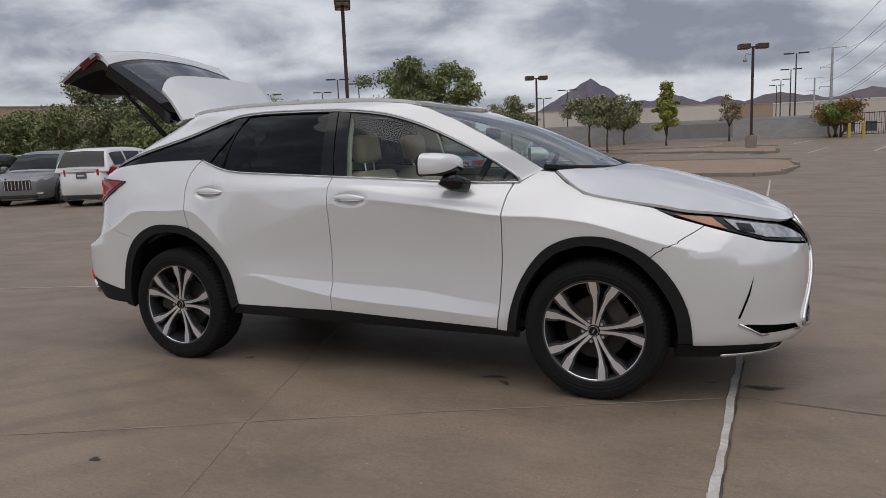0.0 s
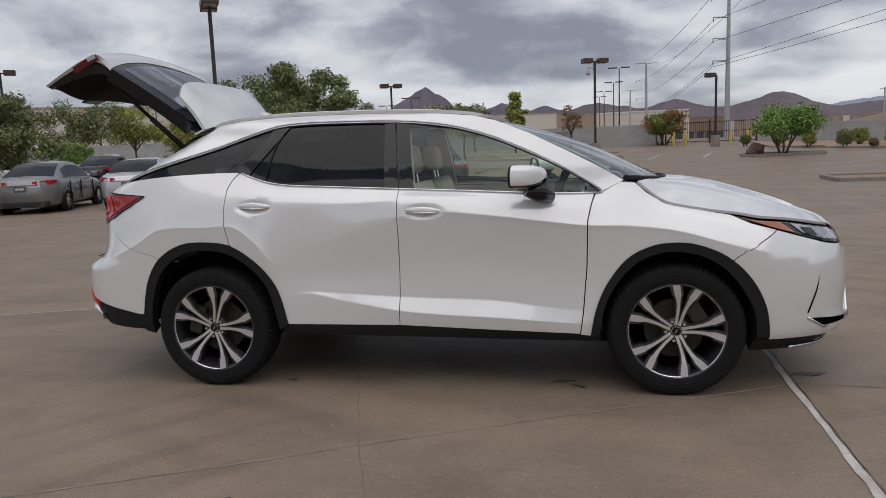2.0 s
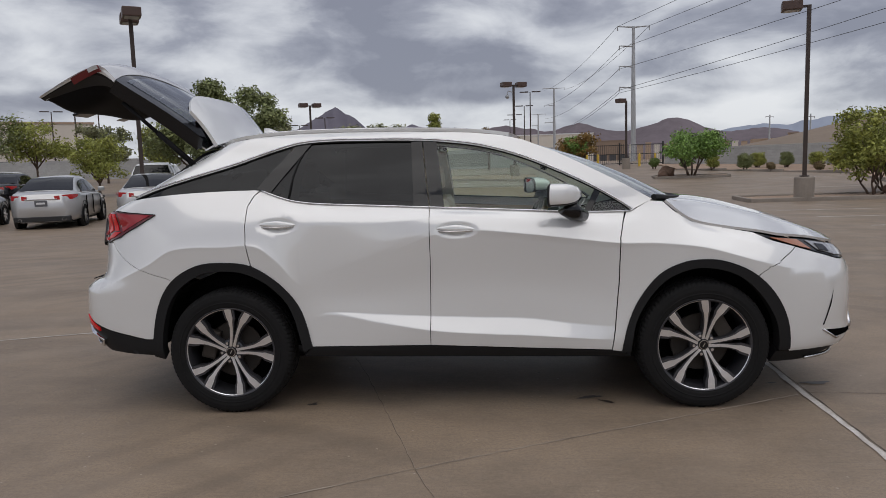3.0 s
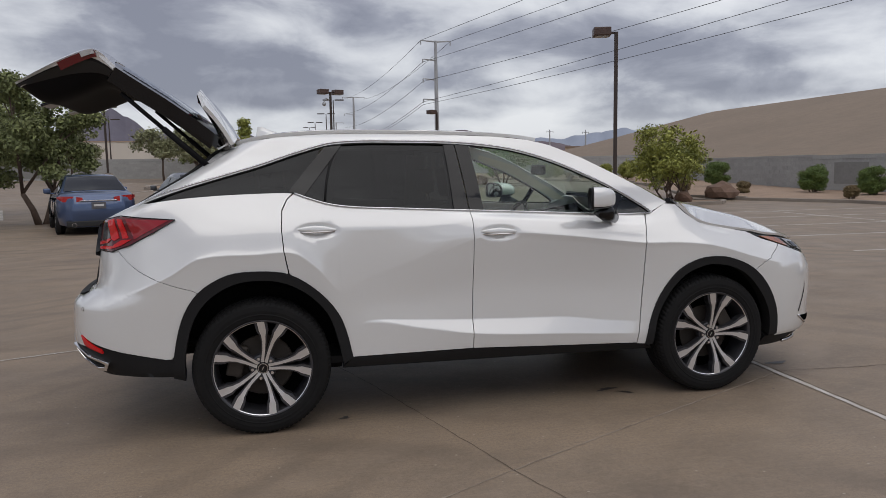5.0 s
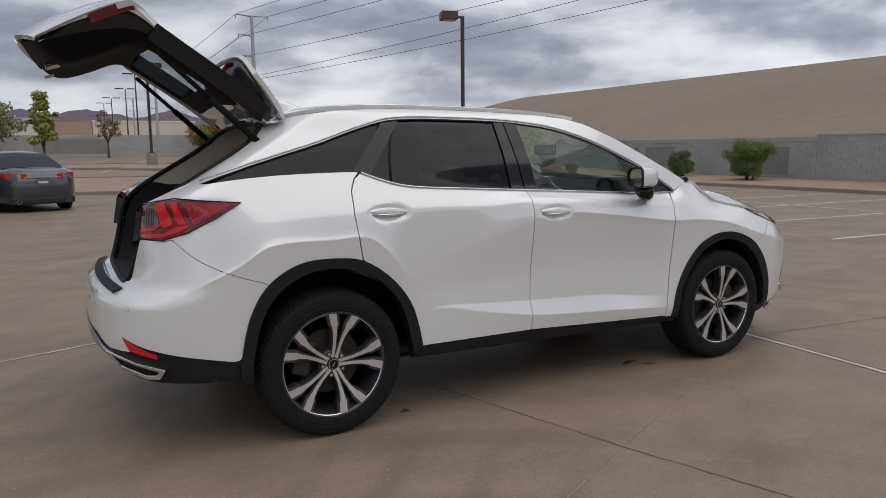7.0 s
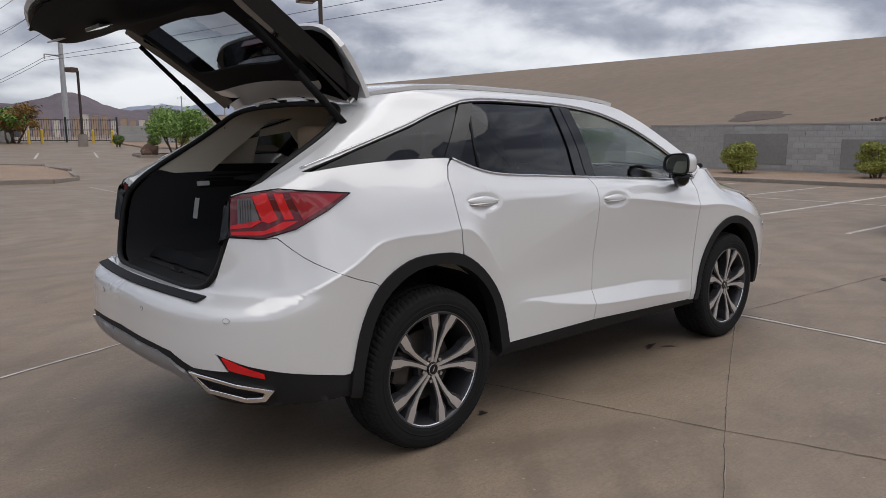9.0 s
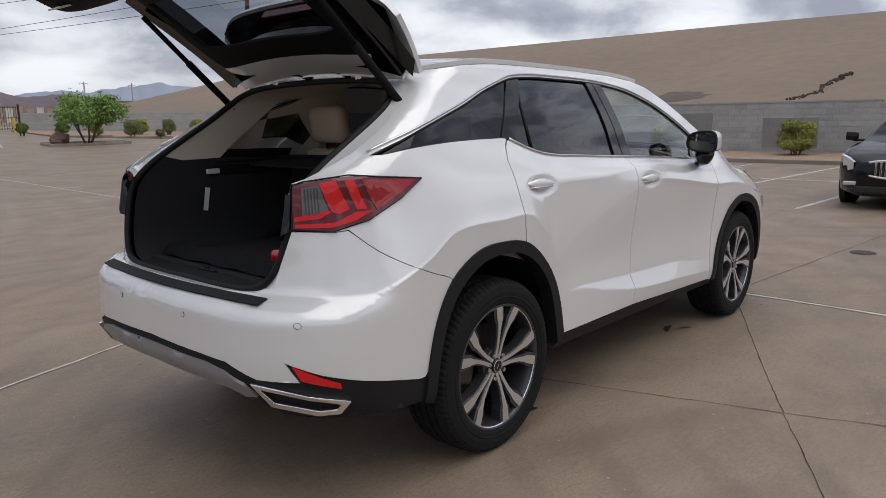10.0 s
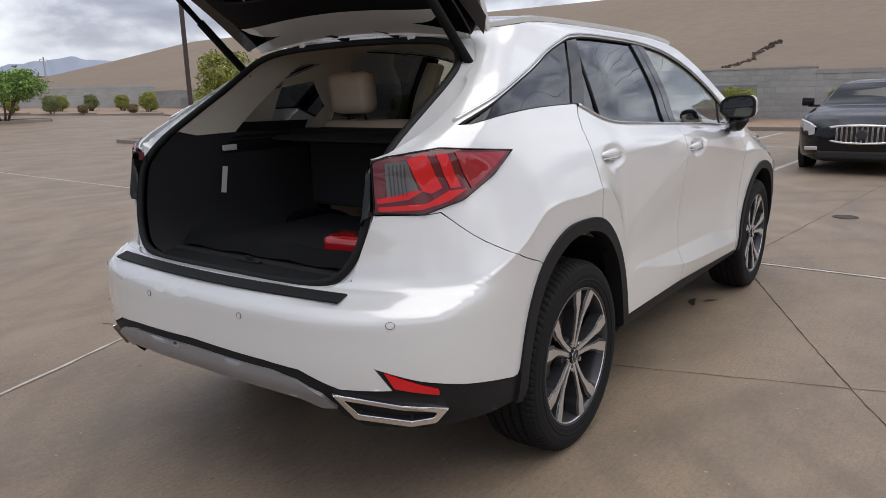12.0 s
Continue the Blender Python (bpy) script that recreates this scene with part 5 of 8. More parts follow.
SUV = dict(front=2.35, rear=-2.38, hb=1.40, width=1.88, wr=0.375,
           deck=[(-2.45, 0.98), (-2.35, 1.14), (-1.8, 1.18), (0.7, 1.12), (1.2, 1.08), (1.9, 1.0), (2.25, 0.88), (2.5, 0.70)],
           roof=[(-2.42, 1.12), (-2.25, 1.45), (-2.05, 1.66), (-1.4, 1.73), (-0.4, 1.74), (0.2, 1.68), (0.6, 1.52), (1.0, 1.26), (1.25, 1.08)],
           screen=(0.40, 1.18), rearglass=(-2.40, -2.12), windows=((-2.05, -1.30), (-1.20, -0.26), (-0.16, 0.82)), seams=(-1.25, -0.22, 0.88), handles=(-1.05, -0.06),
           mirror=0.82, lightf=0.86, lightr=1.02, grille=(0.42, 0.50, 0.82, 8), platez=0.92, tail_in=0.70, tail_h=0.26)


def paint(name, color, metal=0.4):
    return mat(name, color, 0.32, metal=metal, coat=1.0, coat_rough=0.04, fine=0.12, fscale=900)


P_BLUE, P_GREY, P_SILVER = paint("blue_car_paint", (0.05, 0.085, 0.18)), paint("grey_car_paint", (0.055, 0.058, 0.065)), paint("silver_car_paint", (0.50, 0.50, 0.50))
P_WHITE, P_BLACK, P_GUN = paint("white_car_paint", (0.76, 0.76, 0.75), 0.0), mat("black_car_paint", (0.005, 0.005, 0.007), 0.16, coat=0.15, spec=0.3, fine=0.1, fscale=900), paint("grey_silver_car_paint", (0.20, 0.20, 0.205))


def heading(x, y, az):
    """The pose of a car whose nose points to the azimuth az, degrees from +y towards +x."""
    return pose(x, y, ground_z(x, y), 0, 0, 90 - az)


def parked(spec, rx, ry, az, pnt, label, category="car"):
    """Places a car by the middle of its rear bumper on the ground."""
    a = radians(az)
    d = -spec["rear"]
    return parked_car(spec, heading(rx + d * math.sin(a), ry + d * math.cos(a), az), pnt, label, category)


parked(SEDAN, -5.5, 14.1, -18, P_BLUE, "dark blue sedan parked in a row, rear towards the lot")
parked(SEDAN, -2.9, 15.75, -20, P_GREY, "dark grey compact sedan parked in a row")
parked(dict(SEDAN, grille=(0.4, 0.42, 0.70, 9)), -12.1, 14.3, -18, P_SILVER, "silver sedan parked beneath the trees")
parked(dict(SEDAN, grille=(0.4, 0.42, 0.70, 9)), -14.6, 13.0, -18, P_GUN, "grey sedan parked beneath the trees")
parked(SUV, -16.1, 10.95, -18, P_WHITE, "white boxy off-road car parked in a row", "suv")
parked(SUV, -13.2, 23.5, -16, P_WHITE, "white crossover parked further back", "suv")
parked(SEDAN, -20.0, 23.5, -16, P_BLACK, "black sedan parked further back")
parked(SEDAN, -9.5, 15.2, -18, P_SILVER, "pale silver sedan parked in the row")
parked(SEDAN, -22.5, 27.0, -16, P_WHITE, "white sedan parked further back")
parked(SUV, -36.0, 25.5, 150, P_SILVER, "silver crossover facing the lot", "suv")
parked(SUV, -33.0, 27.5, 150, P_GUN, "grey crossover facing the lot", "suv")
parked(SUV, -30.0, 29.0, 150, P_WHITE, "white crossover facing the lot", "suv")
parked(SEDAN, -38.5, 31.0, 150, P_WHITE, "white sedan facing the lot")
parked(SUV, -21.5, 15.2, 150, P_GUN, "grey crossover facing the lot beside a white one", "suv")
parked(SUV, -24.6, 14.6, 150, P_GREY, "dark grey crossover facing the lot", "suv")
BLACK_SEDAN = dict(SEDAN, deck=SEDAN['deck'][:5] + [(1.15, 0.97), (1.8, 0.90), (2.15, 0.83), (2.38, 0.75), (2.55, 0.62)], roof=[(x, z if z < 1.1 else z - 0.09) for x, z in SEDAN['roof']], front=2.45, rear=-2.5, width=1.92, wr=0.34, grille=(0.53, 0.475, 0.735, 15), lightf=0.675, oval=True)
parked_car(BLACK_SEDAN, heading(10.85, -0.77, 270), P_BLACK, "glossy black sedan with a chrome waterfall grille")


# ---------------------------------------------------------------- the white crossover: its skin
class Curve:
    """Catmull-Rom through (x, value) pairs, for arrays."""

    def __init__(self, pts):
        self.x, self.y = np.array([p[0] for p in pts], float), np.array([p[1] for p in pts], float)
        d = np.diff(self.y) / np.diff(self.x)
        self.m = np.concatenate([[d[0]], (self.y[2:] - self.y[:-2]) / (self.x[2:] - self.x[:-2]), [d[-1]]])

    def __call__(self, q):
        q = np.clip(q, self.x[0], self.x[-1])
        i = np.clip(np.searchsorted(self.x, q) - 1, 0, len(self.x) - 2)
        h = self.x[i + 1] - self.x[i]
        s = (q - self.x[i]) / h
        return ((2 * s ** 3 - 3 * s ** 2 + 1) * self.y[i] + (s ** 3 - 2 * s ** 2 + s) * h * self.m[i]
                + (3 * s ** 2 - 2 * s ** 3) * self.y[i + 1] + (s ** 3 - s ** 2) * h * self.m[i + 1])


def pchip(zs, ys, z, sharp=None):
    """Monotone cubic through rows (rows, points), so that creases neither overshoot nor ripple; folded at the sharp rows."""
    n = len(zs)
    d = (ys[1:] - ys[:-1]) / (zs[1:] - zs[:-1])
    a, b = d[:-1], d[1:]
    with np.errstate(divide="ignore", invalid="ignore"):
        t = np.where(a * b > 0, 2 * a * b / (a + b), 0.0)
    t = np.concatenate([d[:1], t, d[-1:]])
    tl, tr = t.copy(), t.copy()
    for r, k in (sharp or {}).items():
        tl[r], tr[r] = t[r] + k * (d[r - 1] - t[r]), t[r] + k * (d[r] - t[r])
    i = np.clip((z[None] > zs).sum(0) - 1, 0, n - 2)
    k = np.arange(len(z))
    z0, z1, y0, y1, t0, t1 = zs[i, k], zs[i + 1, k], ys[i, k], ys[i + 1, k], tr[i, k], tl[i + 1, k]
    h = z1 - z0
    s = np.clip((z - z0) / h, 0, 1)
    v = (2 * s ** 3 - 3 * s ** 2 + 1) * y0 + (s ** 3 - 2 * s ** 2 + s) * h * t0 + (3 * s ** 2 - 2 * s ** 3) * y1 + (s ** 3 - s ** 2) * h * t1
    return v + np.where(z < z0, (z - z0) * t0, 0) + np.where(z > z1, (z - z1) * t1, 0)


# half-widths at stations along the car: rows of (height, half-width) from the sill to the belt
SECTIONS = {
    -2.20: ((.28, .86), (.40, .915), (.50, .925), (.58, .929), (.66, .932), (.735, .934), (.76, .930), (.785, .910), (1.0, .862), (1.22, .835)),
    -1.85: ((.28, .86), (.40, .915), (.50, .922), (.60, .926), (.72, .932), (.875, .940), (.915, .945), (.945, .932), (1.10, .893), (1.29, .830)),
    -1.70: ((.28, .86), (.40, .915), (.50, .922), (.62, .926), (.80, .932), (.96, .941), (1.00, .946), (1.03, .933), (1.13, .902), (1.315, .822)),
    -1.395: ((.28, .86), (.40, .915), (.50, .922), (.65, .926), (.85, .933), (.972, .941), (1.012, .946), (1.042, .934), (1.15, .901), (1.335, .800)),
    -1.20: ((.28, .86), (.40, .915), (.50, .922), (.65, .926), (.83, .933), (.968, .941), (1.008, .945), (1.038, .934), (1.15, .902), (1.333, .800)),
    -1.08: ((.28, .86), (.40, .914), (.50, .919), (.64, .920), (.76, .925), (.88, .935), (.920, .938), (.950, .933), (1.14, .905), (1.30, .815)),
    -0.95: ((.28, .865), (.39, .912), (.50, .914), (.58, .914), (.66, .915), (.74, .918), (.780, .920), (.82, .920), (1.12, .908), (1.265, .830)),
    -0.80: ((.28, .87), (.40, .912), (.595, .914), (.607, .912), (.70, .908), (.76, .909), (.82, .911), (.90, .914), (1.12, .908), (1.248, .838)),
    -0.50: ((.28, .87), (.395, .914), (.545, .922), (.590, .902), (.70, .896), (.82, .904), (.92, .913), (1.00, .919), (1.12, .907), (1.231, .836)),
    -0.20: ((.28, .87), (.39, .915), (.494, .930), (.571, .894), (.70, .891), (.92, .912), (1.04, .925), (1.09, .922), (1.145, .902), (1.214, .832)),
    0.05: ((.28, .87), (.385, .915), (.471, .932), (.560, .892), (.70, .890), (.98, .916), (1.075, .932), (1.105, .923), (1.15, .899), (1.20, .835)),
    0.40: ((.28, .87), (.37, .915), (.452, .933), (.545, .893), (.70, .892), (.96, .917), (1.045, .935), (1.072, .924), (1.12, .900), (1.18, .835)),
    0.68: ((.28, .87), (.36, .915), (.432, .931), (.508, .902), (.68, .897), (.93, .920), (1.01, .938), (1.036, .926), (1.10, .897), (1.165, .830)),
    0.90: ((.28, .87), (.35, .915), (.42, .925), (.50, .918), (.66, .912), (.91, .926), (.985, .942), (1.01, .929), (1.08, .897), (1.16, .825)),
    1.15: ((.28, .87), (.35, .915), (.45, .922), (.55, .925), (.70, .929), (.92, .938), (.977, .946), (1.003, .931), (1.10, .873), (1.19, .820)),
    1.40: ((.28, .87), (.35, .915), (.45, .923), (.58, .926), (.75, .931), (.895, .940), (.945, .946), (.97, .926), (1.03, .870), (1.08, .820)),
    1.70: ((.28, .87), (.35, .915), (.45, .925), (.55, .929), (.68, .935), (.815, .942), (.858, .944), (.885, .929), (.95, .885), (1.02, .830)),
    2.10: ((.28, .86), (.35, .90), (.45, .920), (.53, .930), (.62, .935), (.72, .938), (.76, .935), (.79, .920), (.87, .885), (.96, .830)),
}
def crisp(rows):
    """Draws the rows beside the shoulder crease closer to it."""
    def mix(a, b, k):
        return (a[0] + (b[0] - a[0]) * k, a[1] + (b[1] - a[1]) * k)
    return rows[:5] + (mix(rows[6], rows[5], 0.5), rows[6], mix(rows[6], rows[7], 0.5)) + rows[8:]


SECTIONS = {x: crisp(rows) for x, rows in SECTIONS.items()}
STATIONS = sorted(SECTIONS)
ROW_Z = [Curve([(x, SECTIONS[x][i][0]) for x in STATIONS]) for i in range(10)]
ROW_Y = [Curve([(x, SECTIONS[x][i][1]) for x in STATIONS]) for i in range(10)]
REAR_END = Curve([(.20, -2.20), (.30, -2.28), (.40, -2.38), (.47, -2.43), (.53, -2.465), (.70, -2.463), (.745, -2.458), (.770, -2.440), (.795, -2.398), (.82, -2.348), (.87, -2.325), (1.05, -2.31), (1.20, -2.265), (1.25, -2.18), (1.30, -2.07), (1.40, -1.90), (1.48, -1.76), (1.55, -1.64), (1.64, -1.49), (1.72, -1.40)])
FRONT_END = Curve([(.18, 2.22), (.24, 2.34), (.30, 2.43), (.38, 2.465), (.46, 2.455), (.66, 2.455), (.80, 2.43), (.90, 2.36), (.97, 2.24), (1.03, 2.08), (1.11, 1.80), (1.18, 1.45), (1.22, 1.20), (1.40, 0.95), (1.60, 0.60)])



# scoops behind the door handles: x, z, half-length, half-height, depth
SCOOPS = ((-1.07, 1.125, 0.135, 0.052, 0.020), (-0.02, 1.078, 0.135, 0.052, 0.020))


def skin(x, z):
    """Half-width of the car at x and height z (arrays); nil beyond its ends."""
    x, z = np.atleast_1d(np.asarray(x, float)), np.atleast_1d(np.asarray(z, float))
    q = np.clip(x, -2.2, 2.1)
    zs = np.array([r(q) for r in ROW_Z])
    ys = np.array([r(q) for r in ROW_Y])
    zb, yb = zs[-1], ys[-1]
    tap = 0.03 * np.clip((-1.2 - q) / 0.7, 0, 1)
    top = np.maximum(1.645, zb + 0.3)
    zs = np.concatenate([zs, [zb + 0.35 * (top - zb), zb + 0.7 * (top - zb), top, top + 0.06]])
    ys = np.concatenate([ys, [yb - 0.055 - tap * 0.5, yb - 0.130 - tap * 0.8, 0.615 - tap, 0.50 - tap]])
    low = np.clip((q + 0.95) / 0.12, 0, 1) * np.clip((0.95 - q) / 0.15, 0, 1)
    high = np.clip(np.maximum((-1.12 - q) / 0.15, (q + 0.75) / 0.25), 0, 1)
    w = np.maximum(0.02, pchip(zs, ys, z, {2: low, 3: low, 6: high}))
    for sx, sz, a, b, dep in SCOOPS:
        r = np.clip(1 - ((x - sx) / a) ** 2 - ((z - sz) / b) ** 2, 0, 1)
        w = w - 1.2 * dep * r ** 1.6
    xr = REAR_END(z)
    k = np.clip((z - 1.15) / 0.15, 0, 1)
    xs = -1.80 * (1 - k) + (xr + 0.22) * k
    s = np.clip((xs - x) / (xs - xr), 0, 1)
    w = w * (1 - s ** 3.2) ** (1 / 3.2)
    xf = FRONT_END(z)
    xs = np.minimum(1.50, xf - 0.55)
    s = np.where(z < 1.12, np.clip((x - xs) / (xf - xs), 0, 1), 0)
    return w * (1 - s ** 2.9) ** (1 / 2.9)


def creases(u):
    """Heights of the skin's rows, from below the sill to above the roof, at girth u (array)."""
    q = np.clip(u, -2.0, 1.8)
    zs = [r(q) for r in ROW_Z]
    top = np.maximum(1.645, zs[-1] + 0.3)
    return np.array([zs[0] - 0.2] + zs + [zs[-1] + 0.35 * (top - zs[-1]), zs[-1] + 0.7 * (top - zs[-1]), top, top + 0.3])


def to_rows(u, z):
    zs = creases(u)
    return np.array([np.interp(z[k], zs[:, k], np.arange(len(zs))) for k in range(len(z))])


def from_rows(u, w):
    zs = creases(u)
    return np.array([np.interp(w[k], np.arange(len(zs)), zs[:, k]) for k in range(len(w))])


FAN_R, FAN_F, FAN_K = -1.75, 1.50, 0.9


def on_skin(u, z):
    """Points of the right-hand skin at girth coordinates u and heights z. Along the flank u is x; past FAN_R and FAN_F it turns round the ends."""
    u, z = np.atleast_1d(np.asarray(u, float)), np.atleast_1d(np.asarray(z, float))
    c = np.clip(u, FAN_R, FAN_F)
    a = np.clip((u - c) / FAN_K, -1.5703, 1.5703)
    over = np.where(np.abs(u - c) > FAN_K * 1.5703, 0.002, 0.0)
    dx, dy = np.sin(a), np.cos(a)
    if np.all(a == 0):
        return np.stack([u, -skin(u, z), z], 1)
    lo, hi = np.zeros_like(u), np.full_like(u, 1.6)
    for _ in range(20):
        m = (lo + hi) / 2
        inside = m * dy < skin(c + m * dx, z)
        lo, hi = np.where(inside, m, lo), np.where(inside, hi, m)
    return np.stack([c + lo * dx, over - lo * dy, z], 1)


def girth(x, y):
    """The girth coordinate of a point (y negative on the right)."""
    if x < FAN_R:
        return FAN_R - FAN_K * math.atan2(FAN_R - x, -y)
    if x > FAN_F:
        return FAN_F + FAN_K * math.atan2(x - FAN_F, -y)
    return x


def skin_normals(u, z, e=0.004):
    n = np.cross(on_skin(u + e, z) - on_skin(u - e, z), on_skin(u, z + e) - on_skin(u, z - e))
    return n / np.maximum(1e-9, np.linalg.norm(n, axis=1))[:, None]


# ---------------------------------------------------------------- the white crossover: panels
M["pearl"] = mat("pearl_white_paint", (0.715, 0.72, 0.715), 0.20, metal=0.12, coat=1.0, coat_rough=0.01, fine=0.06, fscale=700, dark=(0.67, 0.675, 0.665))
M["pearl"].node_tree.nodes["Principled BSDF"].inputs["Coat IOR"].default_value = 1.7
M["clad"] = mat("black_cladding", (0.012, 0.012, 0.013), 0.6, fine=0.35, fscale=350, dark=(0.019, 0.019, 0.019), spec=0.22)
M["gloss"] = mat("gloss_black", (0.005, 0.005, 0.006), 0.08, coat=0.15, spec=0.35)
M["privacy_rear"] = glass("rear_window_glass", (0.50, 0.54, 0.56))
M["privacy"] = glass("privacy_glass", (0.045, 0.05, 0.055), face_on=0.026)
M["clearpane"] = glass("green_tint_glass", (0.78, 0.88, 0.81))
M["greypaint"] = mat("satin_grey_skid", (0.30, 0.30, 0.31), 0.42, metal=0.4)
M["satin"] = mat("satin_silver", (0.62, 0.62, 0.63), 0.25, metal=1.0)
M["beige"] = mat("tan_leather", (0.60, 0.47, 0.35), 0.55, var=0.2, scale=9, bump=0.0003, bscale=120)
M["headliner"] = mat("cream_trim", (0.70, 0.64, 0.53), 0.8, fine=0.2, fscale=200)
M["carpet"] = mat("black_carpet", (0.026, 0.026, 0.028), 0.95, fine=0.5, fscale=260, dark=(0.028, 0.028, 0.028), spec=0.15)
M["softblack"] = mat("soft_black_trim", (0.006, 0.006, 0.007), 0.75, fine=0.3, fscale=240, dark=(0.010, 0.010, 0.011), spec=0.15)
M["redbright"] = mat("bright_red_lens", (0.60, 0.012, 0.014), 0.10, coat=0.35, spec=0.35)
M["reddark"] = mat("dark_red_lens", (0.11, 0.003, 0.006), 0.06, coat=0.8, spec=0.35)
M["redmid"] = mat("mid_red_lens", (0.30, 0.008, 0.014), 0.06, coat=0.8, spec=0.35)
M["smoke"] = mat("smoked_lens", (0.11, 0.105, 0.105), 0.12, coat=0.35, spec=0.35)
M["amber"] = mat("amber_reflector", (0.30, 0.085, 0.02), 0.2, coat=1.0)
M["headlens"] = mat("headlamp_lens", (0.46, 0.47, 0.49), 0.10, metal=0.3, coat=0.6, var=0.6, scale=26, dark=(0.05, 0.05, 0.055))
M["seal"] = mat("rubber_seal", (0.010, 0.010, 0.010), 0.6, spec=0.25)
M["trimblack"] = mat("semi_gloss_black_trim", (0.007, 0.007, 0.008), 0.32, fine=0.3, fscale=200, dark=(0.012, 0.012, 0.013), spec=0.5)
M["silvermirror"] = mat("mirror_glass", (0.55, 0.56, 0.58), 0.01, metal=1.0)

CAR = thing("crossover", "pearl white five-door crossover with its tailgate open", "car", m=pose(0, 0, 0))


def spline(pts, n=6):
    """Points along a Catmull-Rom curve through pts."""
    out = []
    P = [Vector(p) for p in pts]
    for i in range(len(P) - 1):
        a, b, c, d = P[max(i - 1, 0)], P[i], P[i + 1], P[min(i + 2, len(P) - 1)]
        for k in range(n):
            s = k / n
            out.append(0.5 * (2 * b + (c - a) * s + (2 * a - 5 * b + 4 * c - d) * s * s + (3 * b - a - 3 * c + d) * s ** 3))
    out.append(P[-1])
    return [tuple(p) for p in out]


def inset(poly, d):
    n = len(poly)
    area = sum(poly[i][0] * poly[(i + 1) % n][1] - poly[(i + 1) % n][0] * poly[i][1] for i in range(n))
    sg = 1 if area > 0 else -1
    out = []
    for i in range(n):
        a, b, c = Vector(poly[i - 1][:2]), Vector(poly[i][:2]), Vector(poly[(i + 1) % n][:2])
        e1, e2 = (b - a), (c - b)
        if e1.length < 1e-6 or e2.length < 1e-6:
            out.append(tuple(b))
            continue
        n1, n2 = Vector((-e1.y, e1.x)).normalized() * sg, Vector((-e2.y, e2.x)).normalized() * sg
        m = n1 + n2
        if m.length < 0.3:
            m = n1
        m = m.normalized()
        out.append(tuple(b + m * d / max(0.5, m.dot(n1))))
    return out


def mirrored(me, name):
    cp = me.copy()
    cp.name = name
    cp.transform(Matrix.Diagonal((1, -1, 1, 1)))
    cp.flip_normals()
    return cp


